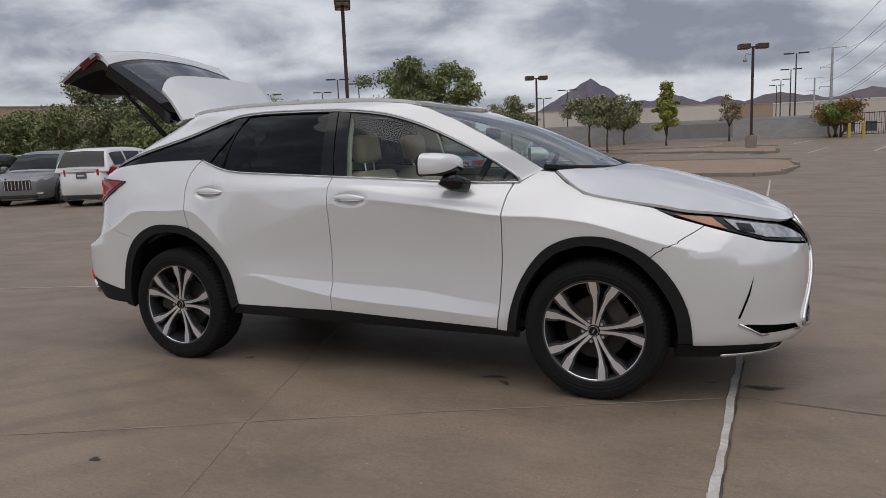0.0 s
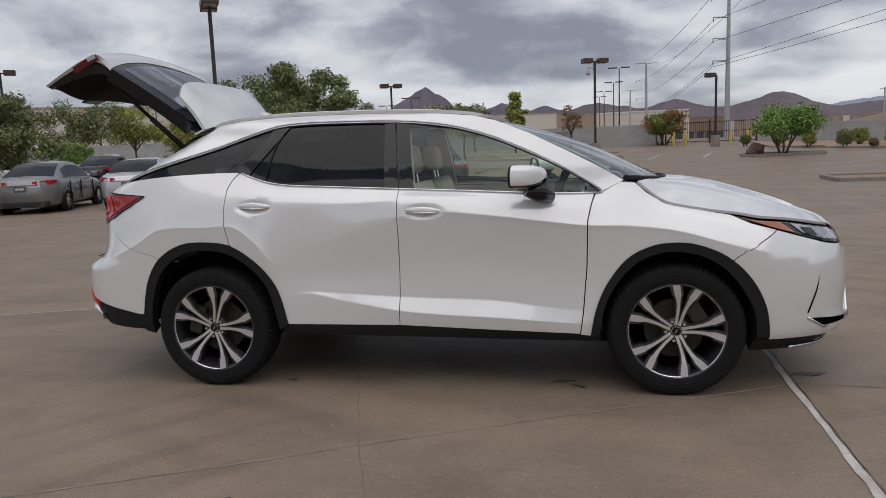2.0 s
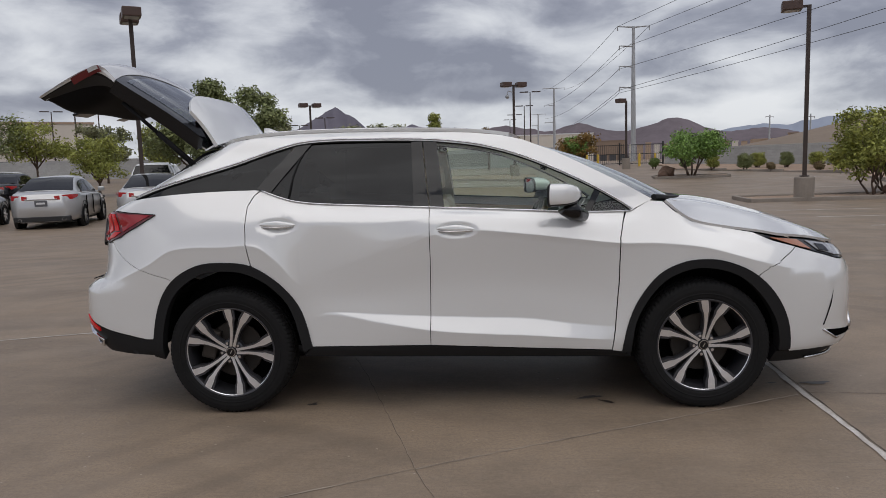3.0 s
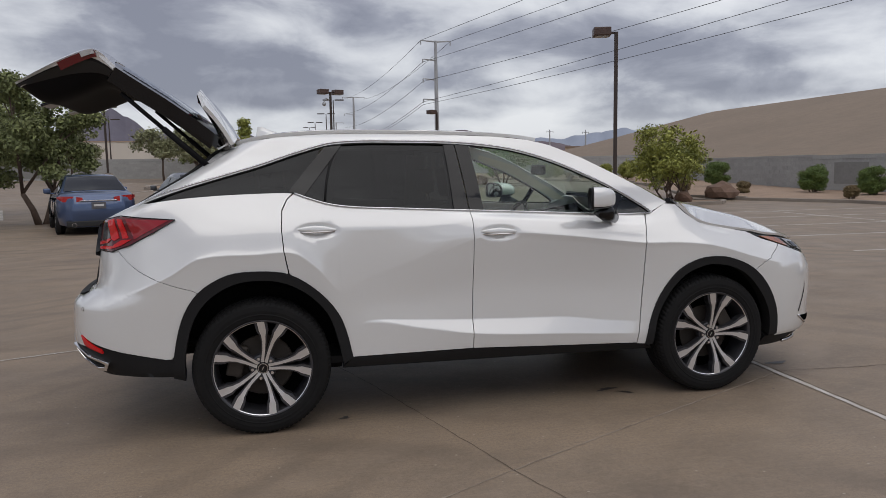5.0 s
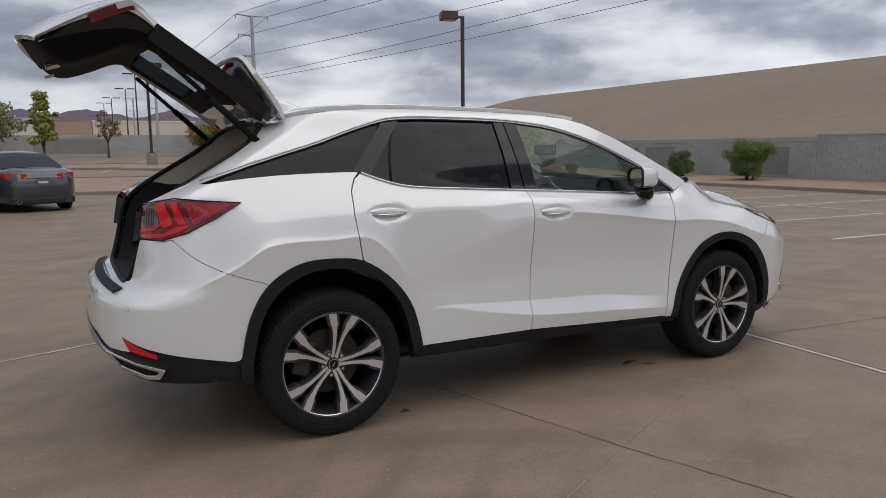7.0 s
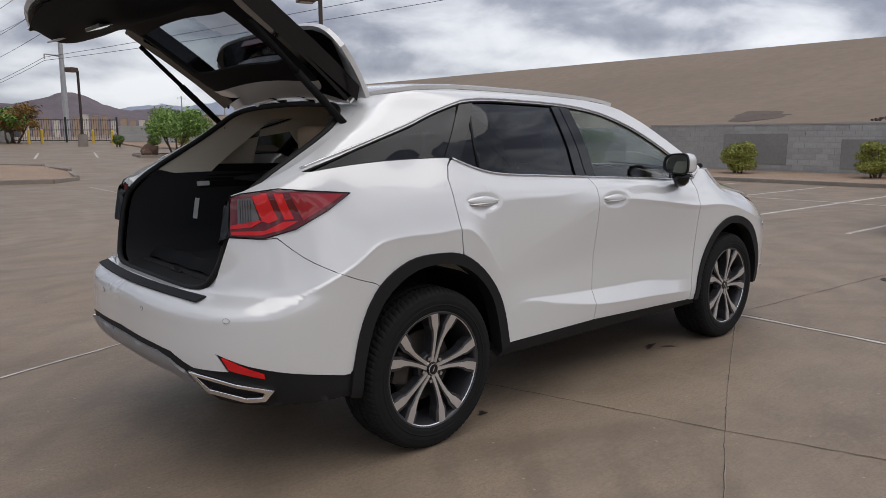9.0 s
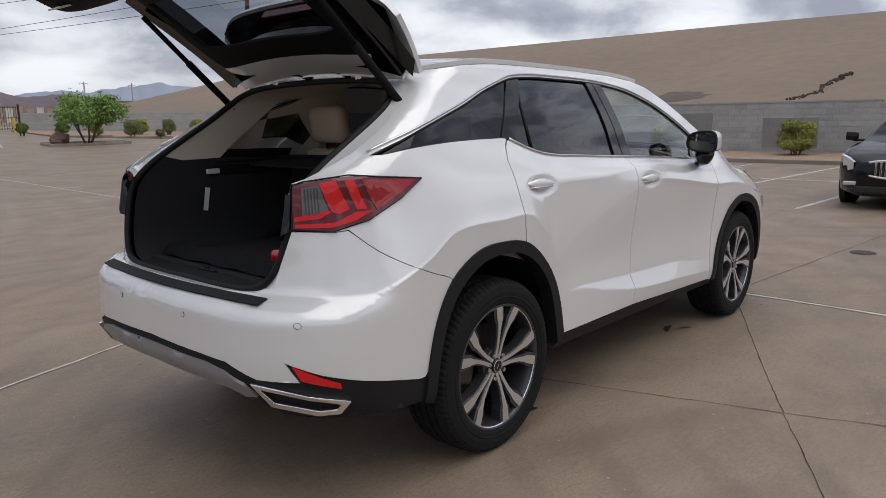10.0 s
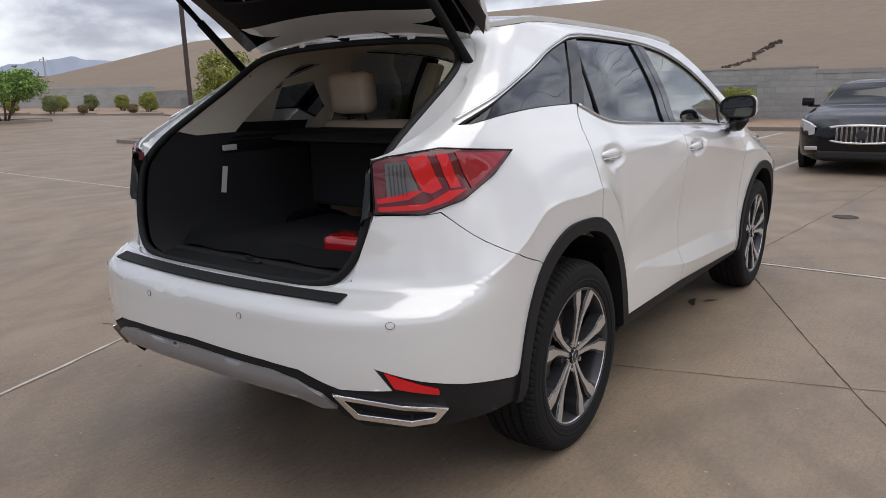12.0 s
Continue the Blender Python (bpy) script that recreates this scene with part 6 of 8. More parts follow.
def skin_panel(name, poly, material, parent=None, out=0.0, grid=0.04, gap=0.0012, flange=0.016, label="", both=True, rows=2, fine=False):
    """A panel of the skin cut out along poly (girth, height), with returned edges; on both sides of the car."""
    parent = parent or CAR
    poly = inset(poly, gap) if gap else [tuple(p[:2]) for p in poly]
    dense = []
    for (a, b), (c, d) in zip(poly, poly[1:] + poly[:1]):
        n = max(1, math.ceil(math.hypot(c - a, d - b) / 0.03))
        dense += [(a + (c - a) * k / n, b + (d - b) * k / n) for k in range(n)]
    us, zs = np.array([p[0] for p in dense]), np.array([p[1] for p in dense])
    ws = to_rows(us, zs)
    bm = bmesh.new()
    f = bm.faces.new([bm.verts.new((u, w, 0)) for u, w in zip(us, ws)])
    f.normal_update()
    if f.normal.z < 0:
        f.normal_flip()
    bmesh.ops.triangulate(bm, faces=bm.faces[:], ngon_method="EAR_CLIP")
    ucuts = [k * grid for k in range(math.floor(us.min() / grid) + 1, math.ceil(us.max() / grid))]
    wcuts = [k / rows for k in range(math.floor(ws.min() * rows) + 1, math.ceil(ws.max() * rows))]
    if fine:
        wcuts += [r + d for r in (3, 4, 7) for d in (-0.12, -0.05, 0.05, 0.12)]
    for sx, sz, a, b, dep in SCOOPS:
        if fine and us.min() < sx < us.max():
            ucuts += [sx - a * 1.03 + a * 2.06 * k / 36 for k in range(37)]
            w0, w1 = to_rows(np.array([sx, sx]), np.array([sz - b * 1.05, sz + b * 1.05]))
            wcuts += [w0 + (w1 - w0) * k / 24 for k in range(25)]
    for ax, cuts in ((0, ucuts), (1, wcuts)):
        for at in cuts:
            co, no = Vector((0, 0, 0)), Vector((0, 0, 0))
            co[ax], no[ax] = at, 1
            bmesh.ops.bisect_plane(bm, geom=bm.verts[:] + bm.edges[:] + bm.faces[:], dist=1e-5, plane_co=co, plane_no=no)
    slant = [e for e in bm.edges if len(e.link_faces) == 2 and min(abs(e.verts[0].co[k] - e.verts[1].co[k]) for k in (0, 1)) > 1e-4]
    if rows in (4, 5):
        bmesh.ops.dissolve_edges(bm, edges=slant, use_verts=False)
    bm.normal_update()
    bm.verts.index_update()
    U = np.array([v.co.x for v in bm.verts])
    Z = from_rows(U, np.array([v.co.y for v in bm.verts]))
    nrm = skin_normals(U, Z)
    pts = on_skin(U, Z) + nrm * out
    verts, faces, normals = [tuple(p) for p in pts], [], []
    for q in bm.faces:
        ix = [v.index for v in q.verts]
        if q.normal.z < 0:
            ix = ix[::-1]
        faces.append(ix)
        normals += [tuple(nrm[i]) for i in ix]
    if flange:
        for e in bm.edges:
            if len(e.link_faces) == 1:
                l = [lp for lp in e.link_faces[0].loops if lp.edge == e][0]
                a, b = l.vert.index, l.link_loop_next.vert.index
                if e.link_faces[0].normal.z < 0:
                    a, b = b, a
                p0, p1 = Vector(pts[a]), Vector(pts[b])
                q0, q1 = p0 - Vector(nrm[a]) * flange, p1 - Vector(nrm[b]) * flange
                base = len(verts)
                verts += [tuple(p1), tuple(p0), tuple(q0), tuple(q1)]
                faces.append([base, base + 1, base + 2, base + 3])
                fn = (p0 - p1).cross(q0 - p0)
                fn = fn.normalized() if fn.length > 1e-12 else Vector(nrm[a])
                normals += [tuple(fn)] * 4
    bm.free()
    me = bpy.data.meshes.new(name)
    me.from_pydata(verts, [], faces)
    me.polygons.foreach_set("use_smooth", [True] * len(me.polygons))
    me.normals_split_custom_set(normals)
    ob = mesh_part(name, me, material, parent, label)
    if both:
        mesh_part(name, mirrored(me, name), [], parent, label)
    return ob


def skin_tube(name, pts, r, material, parent=None, out=0.004, label="", both=True, seg=6):
    """A thin trim along the skin through (girth, height) points."""
    U, Z = np.array([p[0] for p in pts]), np.array([p[1] for p in pts])
    P = on_skin(U, Z) + skin_normals(U, Z) * out
    obs = []
    for s in ((1, -1) if both else (1,)):
        bm = bmesh.new()
        tube(bm, [(p[0], p[1] * s, p[2]) for p in P], r, seg)
        obs.append(part(name, bm, material, parent or CAR, label, smooth=True))
    return obs


def sheet(name, fn, nu, nv, material, parent=None, thick=0.0, label="", smooth=True):
    """A patch fn(s, t), s and t from 0 to 1, with a thickness behind it."""
    g = [[Vector(fn(i / nu, j / nv)) for j in range(nv + 1)] for i in range(nu + 1)]
    bm = bmesh.new()
    A = [[bm.verts.new(p) for p in row] for row in g]
    for i in range(nu):
        for j in range(nv):
            bm.faces.new((A[i][j], A[i + 1][j], A[i + 1][j + 1], A[i][j + 1]))
    if thick:
        Bv = []
        for i in range(nu + 1):
            row = []
            for j in range(nv + 1):
                du = g[min(i + 1, nu)][j] - g[max(i - 1, 0)][j]
                dv = g[i][min(j + 1, nv)] - g[i][max(j - 1, 0)]
                n = du.cross(dv)
                row.append(bm.verts.new(g[i][j] - (n.normalized() if n.length > 1e-9 else Vector((0, 0, 1))) * thick))
            Bv.append(row)
        for i in range(nu):
            for j in range(nv):
                bm.faces.new((Bv[i][j], Bv[i][j + 1], Bv[i + 1][j + 1], Bv[i + 1][j]))
        for i in range(nu):
            bm.faces.new((A[i][0], Bv[i][0], Bv[i + 1][0], A[i + 1][0]))
            bm.faces.new((A[i][nv], A[i + 1][nv], Bv[i + 1][nv], Bv[i][nv]))
        for j in range(nv):
            bm.faces.new((A[0][j], A[0][j + 1], Bv[0][j + 1], Bv[0][j]))
            bm.faces.new((A[nu][j], Bv[nu][j], Bv[nu][j + 1], A[nu][j + 1]))
    ob = part(name, bm, material, parent or CAR, label, smooth=smooth)
    if smooth and thick:
        ob.data.set_sharp_from_angle(angle=radians(40))
    return ob


# outlines on the flank
DLO_TOP = spline([(-2.01, 1.296), (-1.90, 1.332), (-1.72, 1.384), (-1.555, 1.431), (-1.365, 1.485), (-1.196, 1.542), (-1.017, 1.594), (-0.92, 1.609), (-0.80, 1.615), (-0.656, 1.615), (-0.234, 1.604), (0.045, 1.574), (0.216, 1.537), (0.383, 1.483), (0.548, 1.413), (0.709, 1.336), (0.837, 1.266), (0.945, 1.199), (0.985, 1.168)], 3)
DLO_BOT = spline([(0.985, 1.160), (0.70, 1.163), (0.30, 1.186), (-0.175, 1.212), (-0.631, 1.238), (-0.84, 1.250), (-0.98, 1.268), (-1.09, 1.300), (-1.185, 1.336)], 3)
QG_BOT = spline([(-1.185, 1.336), (-1.343, 1.336), (-1.595, 1.330), (-1.84, 1.313), (-2.01, 1.291)], 3)
ARCH_R = spline([(-0.894, 0.40), (-0.95, 0.619), (-1.061, 0.776), (-1.225, 0.893), (-1.395, 0.920), (-1.564, 0.905), (-1.717, 0.815), (-1.805, 0.668), (-1.852, 0.463), (-1.858, 0.36)], 4)
ARCH_R_IN = spline([(-0.948, 0.37), (-1.01, 0.620), (-1.115, 0.760), (-1.25, 0.845), (-1.395, 0.870), (-1.535, 0.852), (-1.665, 0.775), (-1.748, 0.655), (-1.795, 0.473), (-1.80, 0.34)], 4)
ARCH_F = spline([(0.924, 0.345), (0.956, 0.500), (1.02, 0.653), (1.13, 0.795), (1.253, 0.861), (1.37, 0.880), (1.50, 0.867), (1.649, 0.799), (1.767, 0.675), (1.843, 0.515), (1.872, 0.34)], 4)
ARCH_F_IN = spline([(0.975, 0.345), (1.005, 0.52), (1.085, 0.670), (1.18, 0.770), (1.28, 0.815), (1.37, 0.831), (1.50, 0.812), (1.61, 0.755), (1.71, 0.645), (1.785, 0.500), (1.808, 0.34)], 4)
ARCH_R_C = [tuple(Vector(a).lerp(Vector(b), 0.35)) for a, b in zip(ARCH_R, ARCH_R_IN)]
ARCH_F_C = [tuple(Vector(a).lerp(Vector(b), 0.35)) for a, b in zip(ARCH_F, ARCH_F_IN)]
ROOF_EDGE = [(1.118, 1.228), (0.967, 1.312), (0.778, 1.412), (0.584, 1.510), (0.385, 1.592), (0.25, 1.626), (0.05, 1.648), (-0.30, 1.664), (-0.70, 1.672), (-1.00, 1.671), (-1.25, 1.655), (-1.44, 1.628), (-1.50, 1.612)]
D_EDGE = [(-1.50, 1.612), (-1.56, 1.565), (-1.65, 1.505), (-1.78, 1.435), (-1.93, 1.365), (-2.06, 1.305), (-2.17, 1.262), (-2.27, 1.222)]
TAIL = [(-1.815, 1.206), (-2.00, 1.222), (-2.12, 1.229), (-2.28, 1.207), (-2.325, 1.195), (-2.33, 1.045), (-2.185, 1.040), (-2.06, 1.076), (-1.93, 1.141)]
SEAM_R = spline([(-2.134, 1.044), (-2.04, 0.968), (-1.936, 0.909), (-1.82, 0.858), (-1.735, 0.828), (-1.70, 0.80)], 3)


def upto(pts, test):
    return [p for p in pts if test(p)]


# rear door
rear_door = skin_panel("rear_door", [(-0.179, 1.208)] + upto(DLO_BOT, lambda p: -1.16 < p[0] < -0.19) + [(-1.19, 1.328), (-1.225, 1.300), (-1.256, 1.240), (-1.262, 1.133), (-1.254, 1.017), (-1.232, 0.900)]
                       + upto(ARCH_R_C, lambda p: p[0] > -1.222 and p[1] > 0.41)[::-1] + [(-0.90, 0.402), (-0.19, 0.402), (-0.186, 0.6), (-0.179, 0.9)], M["pearl"], grid=0.02, rows=4, fine=True)
front_door = skin_panel("front_door", [(0.955, 1.155), (0.935, 1.10), (0.912, 1.009), (0.906, 0.746), (0.884, 0.484), (0.866, 0.357), (0.3, 0.380), (-0.188, 0.402), (-0.184, 0.6), (-0.177, 0.9), (-0.177, 1.208)]
                        + upto(DLO_BOT, lambda p: -0.16 < p[0] < 0.94)[::-1], M["pearl"], grid=0.02, rows=4, fine=True)
# body side: quarter panel, rear pillar, roof side and windscreen pillar in one pressing
skin_panel("body_side", [(-1.196, 1.333)] + QG_BOT[1:-1] + DLO_TOP + [(1.0, 1.165), (1.12, 1.222)] + ROOF_EDGE[1:] + D_EDGE[1:] + [(-2.33, 1.205)] + TAIL[3:4] + TAIL[2::-1] + TAIL[:-4:-1]
           + SEAM_R + upto(ARCH_R_C, lambda p: -1.715 < p[0] < -1.245)[::-1] + [(-1.236, 0.900), (-1.257, 1.017), (-1.265, 1.133), (-1.259, 1.243), (-1.228, 1.303)], M["pearl"], grid=0.03, rows=4)
# front wing
skin_panel("front_wing", [(0.964, 1.155), (1.0, 1.160), (1.10, 1.215), (1.178, 1.207), (1.24, 1.150), (1.335, 1.089), (1.495, 1.052), (1.70, 1.016), (1.80, 0.968), (1.934, 0.926), (1.825, 0.871), (1.70, 0.800), (1.665, 0.765)]
           + upto(ARCH_F_C, lambda p: p[0] < 1.655)[::-1] + [(0.925, 0.346), (0.869, 0.352), (0.888, 0.484), (0.910, 0.746), (0.916, 1.009), (0.939, 1.10)], M["pearl"], grid=0.025, rows=4)
# bumpers
skin_panel("front_bumper", [(1.936, 0.925), (2.049, 0.888), (2.21, 0.838), (2.45, 0.80), (2.66, 0.775), (2.70, 0.72), (2.62, 0.60), (2.45, 0.41), (2.60, 0.335), (2.9155, 0.315), (2.9155, 0.235), (2.60, 0.275), (2.25, 0.315), (2.068, 0.322), (1.88, 0.322)]
           + upto(ARCH_F_C, lambda p: p[0] > 1.675 and p[1] > 0.35)[::-1] + [(1.667, 0.763), (1.702, 0.799), (1.827, 0.870)], M["pearl"], grid=0.03, rows=3)
skin_panel("rear_bumper", [(-2.136, 1.043), (-2.185, 1.038), (-2.335, 1.040), (-2.42, 0.84), (-2.50, 0.818), (-2.70, 0.812), (-3.1655, 0.812), (-3.1655, 0.600), (-2.75, 0.592), (-2.61, 0.583), (-2.53, 0.552), (-2.48, 0.535), (-2.33, 0.535), (-2.378, 0.606), (-2.26, 0.560), (-2.12, 0.520), (-1.89, 0.464), (-1.860, 0.464)]
           + upto(ARCH_R_C, lambda p: p[0] < -1.722 and p[1] > 0.475)[::-1] + [(-1.702, 0.797)] + [(u, z - 0.0005) for u, z in SEAM_R[::-1][1:-1]], M["pearl"], grid=0.022, rows=6)
# black lower mouldings
skin_panel("arch_moulding", ARCH_R + ARCH_R_IN[::-1], M["clad"], out=0.010, grid=0.05, gap=0, flange=0.07, label="black wheel-arch moulding")
skin_panel("arch_moulding", ARCH_F + ARCH_F_IN[::-1], M["clad"], out=0.010, grid=0.05, gap=0, flange=0.07, label="black wheel-arch moulding")
skin_panel("sill_moulding", [(-0.905, 0.398), (-0.5, 0.400), (-0.19, 0.399), (0.3, 0.377), (0.93, 0.348), (0.985, 0.305), (0.3, 0.315), (-0.955, 0.335)], M["clad"], out=-0.004, grid=0.06, flange=0.05, label="black sill moulding")
skin_panel("rear_valance", [(-1.80, 0.464), (-1.89, 0.462), (-2.12, 0.518), (-2.26, 0.558), (-2.38, 0.612), (-2.338, 0.538), (-2.48, 0.533), (-2.53, 0.550), (-2.61, 0.581), (-2.75, 0.590), (-3.1655, 0.598), (-3.1655, 0.55), (-2.72, 0.545), (-2.60, 0.525), (-2.52, 0.49), (-2.48, 0.42), (-2.40, 0.37), (-2.1, 0.375), (-1.80, 0.355)], M["clad"], out=-0.004, gap=0.001, flange=0.05, label="black rear valance")
skin_panel("skid_plate", [(-2.488, 0.458), (-2.535, 0.508), (-2.62, 0.549), (-2.72, 0.566), (-3.1655, 0.572), (-3.1655, 0.492), (-2.75, 0.488), (-2.62, 0.478), (-2.54, 0.448)], M["greypaint"], out=0.006, gap=0.001, flange=0.03, label="satin grey skid plate")
skin_panel("front_lip", [(1.81, 0.318), (2.068, 0.318), (2.25, 0.311), (2.60, 0.271), (2.9155, 0.231), (2.9155, 0.18), (2.3, 0.225), (2.0, 0.235), (1.81, 0.24)], M["clad"], out=-0.010, gap=0.001, flange=0.05, label="black front lip")
skin_tube("lip_trim", spline([(2.02, 0.262), (2.2, 0.262), (2.45, 0.245), (2.7, 0.222), (2.91, 0.205)], 4), 0.011, M["satin"], label="silver trim of the front lip", out=0.004)

# lamps at the rear
lamp_r = skin_panel("tail_lamp", TAIL, M["reddark"], out=0.007, grid=0.03, gap=0.003, flange=0.03, label="red tail lamp with L-shaped light bars", both=False)
lamp_l = mesh_part("tail_lamp", mirrored(lamp_r.data, "tail_lamp"), [], CAR, "red tail lamp with L-shaped light bars")


def lamp_piece(name, poly, material, out, label=""):
    for side, lamp in ((1, lamp_r), (-1, lamp_l)):
        ob = skin_panel(name, poly, material, lamp, out=out, grid=0.03, gap=0, flange=0.006, label=label, both=False)
        if side < 0:
            old = ob.data
            ob.data = mirrored(old, name)
            bpy.data.meshes.remove(old)


lamp_piece("clear_lens", [(-2.222, 1.198), (-2.285, 1.190), (-2.287, 1.088), (-2.238, 1.088), (-2.195, 1.110)], M["smoke"], 0.011, "smoked clear lens")
for k in range(5):
    lamp_piece("lens_rib", [(-2.228 - 0.011 * k, 1.190 - 0.001 * k), (-2.231 - 0.011 * k, 1.190 - 0.001 * k), (-2.231 - 0.011 * k, 1.094), (-2.228 - 0.011 * k, 1.094)], M["alloydark"], 0.0125)
lamp_piece("light_bar", [(-2.165, 1.213), (-2.222, 1.202), (-2.185, 1.108), (-2.225, 1.085), (-2.318, 1.073), (-2.318, 1.087), (-2.24, 1.098), (-2.20, 1.112), (-2.160, 1.100), (-2.125, 1.115)], M["redbright"], 0.012, "bright red light bar")
lamp_piece("light_bar", [(-2.105, 1.213), (-2.138, 1.213), (-2.10, 1.113), (-2.065, 1.115)], M["redbright"], 0.012, "bright red light bar")
lamp_piece("light_bar", [(-2.045, 1.108), (-2.105, 1.106), (-2.175, 1.072), (-2.315, 1.064), (-2.315, 1.051), (-2.19, 1.054), (-2.11, 1.075)], M["redbright"], 0.012, "bright red light bar")
lamp_piece("reflector_lens", [(-1.85, 1.203), (-2.08, 1.217), (-2.03, 1.108), (-1.95, 1.152)], M["redmid"], 0.011, "dark red lens")
skin_tube("lamp_rim", TAIL + TAIL[:1], 0.0028, M["gloss"], out=0.008)
skin_panel("rear_reflector", [(-2.203, 0.525), (-2.262, 0.551), (-2.352, 0.594), (-2.326, 0.545), (-2.20, 0.508)], M["redbright"], out=0.006, gap=0, flange=0.02, label="red bumper reflector")
# parking sensors
for u, z in ((-2.33, 0.738), (-2.86, 0.72)):
    skin_panel("parking_sensor", [(u + 0.011 * math.cos(k), z + 0.009 * math.sin(k)) for k in (i * 2 * math.pi / 14 for i in range(14))], M["pearl"], out=0.0015, gap=0, flange=0.012, grid=0.02)
    skin_tube("sensor_ring", [(u + 0.0125 * math.cos(k), z + 0.0102 * math.sin(k)) for k in (i * 2 * math.pi / 14 for i in range(15))], 0.0007, M["seal"], out=0.001, seg=4)


def exhaust_finisher():
    """A trapezoid chrome frame round a dark outlet, let into the valance."""
    outer = [(-2.500, 0.527), (-2.30, 0.492), (-2.168, 0.460), (-2.200, 0.412), (-2.27, 0.405), (-2.43, 0.432)]
    inner = inset(outer, 0.020)
    for s in (1, -1):
        def P(pts, out):
            U, Z = np.array([p[0] for p in pts]), np.array([p[1] for p in pts])
            q = on_skin(U, Z) + skin_normals(U, Z) * out
            return [Vector((a, b * s, c)) for a, b, c in q]
        o0, o1, i1, i0 = P(outer, -0.02), P(outer, 0.018), P(inner, 0.014), P(inner, -0.05)
        bm = bmesh.new()
        rings = [[bm.verts.new(p) for p in r] for r in (o0, o1, i1, i0)]
        n = len(outer)
        for i, (a, b) in enumerate(zip(rings, rings[1:])):
            for k in range(n):
                bm.faces.new((a[k], a[(k + 1) % n], b[(k + 1) % n], b[k])).material_index = int(i == 2)
        es = [e for e in bm.edges if len(e.link_faces) == 2]
        bmesh.ops.bevel(bm, geom=es, offset=0.003, segments=2, affect="EDGES")
        bmesh.ops.recalc_face_normals(bm, faces=bm.faces[:])
        fr = part("exhaust_finisher", bm, [M["chrome"], M["black"]], CAR, "chrome exhaust finisher", smooth=False)
        bm = bmesh.new()
        bm.faces.new([bm.verts.new(p) for p in P(inner, -0.045)])
        part("outlet", bm, M["void"], fr)


exhaust_finisher()

# glazing
skin_panel("front_side_window", [(-0.17, 1.60)] + upto(DLO_TOP, lambda p: -0.16 < p[0] < 0.80) + [(0.81, 1.28), (0.75, 1.165)] + upto(DLO_BOT, lambda p: -0.13 < p[0] < 0.74) + [(-0.14, 1.208)], M["clearpane"], out=-0.010, gap=0.002, flange=0, grid=0.03, rows=5, label="green-tinted side window")
skin_panel("quarter_light", upto(DLO_TOP, lambda p: p[0] > 0.815) + [(0.975, 1.163), (0.765, 1.166), (0.82, 1.262)], M["clearpane"], out=-0.010, gap=0.002, flange=0, label="small fixed window by the mirror")
skin_panel("rear_side_window", [(-0.255, 1.605)] + upto(DLO_TOP, lambda p: -0.91 < p[0] < -0.26)[::-1] + [(-0.93, 1.605), (-1.155, 1.335)] + upto(DLO_BOT, lambda p: -1.15 < p[0] < -0.26)[::-1] + [(-0.235, 1.215)], M["privacy"], out=-0.012, gap=0.0, flange=0, grid=0.03, rows=5, label="dark privacy glass")
skin_tube("window_divider", [(-0.925, 1.600), (-0.975, 1.50), (-1.003, 1.40), (-1.018, 1.285)], 0.007, M["seal"], out=-0.010, label="black window divider")
skin_panel("quarter_window", upto(DLO_TOP, lambda p: p[0] < -0.985)[::-1] + QG_BOT[::-1][:-1] + [(-1.17, 1.338)], M["privacy"], out=-0.010, gap=0.001, flange=0, grid=0.03, rows=5, label="dark quarter window")
# black window surrounds
skin_panel("centre_pillar", [(-0.290, 1.600), (-0.225, 1.602), (-0.182, 1.216), (-0.272, 1.220)], M["gloss"], out=-0.003, gap=0.001, flange=0.012, label="gloss black pillar trim")
skin_panel("centre_pillar", [(-0.219, 1.602), (-0.135, 1.592), (-0.090, 1.212), (-0.176, 1.216)], M["gloss"], out=-0.003, gap=0.001, flange=0.012, label="gloss black pillar trim")
skin_panel("rear_pillar_trim", [(-0.90, 1.606), (-1.005, 1.594), (-1.222, 1.342), (-1.130, 1.318)], M["gloss"], out=-0.004, gap=0.002, flange=0.012, label="gloss black pillar trim")
skin_panel("mirror_post", [(0.790, 1.290), (0.822, 1.270), (0.762, 1.165), (0.725, 1.165)], M["gloss"], out=-0.004, gap=0, flange=0.012)
for pts in (DLO_TOP, DLO_BOT, QG_BOT):
    skin_tube("window_seal", pts, 0.0055, M["seal"], out=-0.006)
skin_tube("window_trim", [(u, z + 0.010) for u, z in DLO_TOP], 0.0048, M["satin"], out=0.004, label="bright window trim")
skin_tube("window_trim", [(u, z - 0.005) for u, z in DLO_BOT], 0.0055, M["satin"], out=0.004, label="bright window trim")
skin_tube("window_trim", [(0.985, 1.178), (0.998, 1.172), (1.0, 1.163), (0.985, 1.155)], 0.0055, M["satin"], out=0.004)

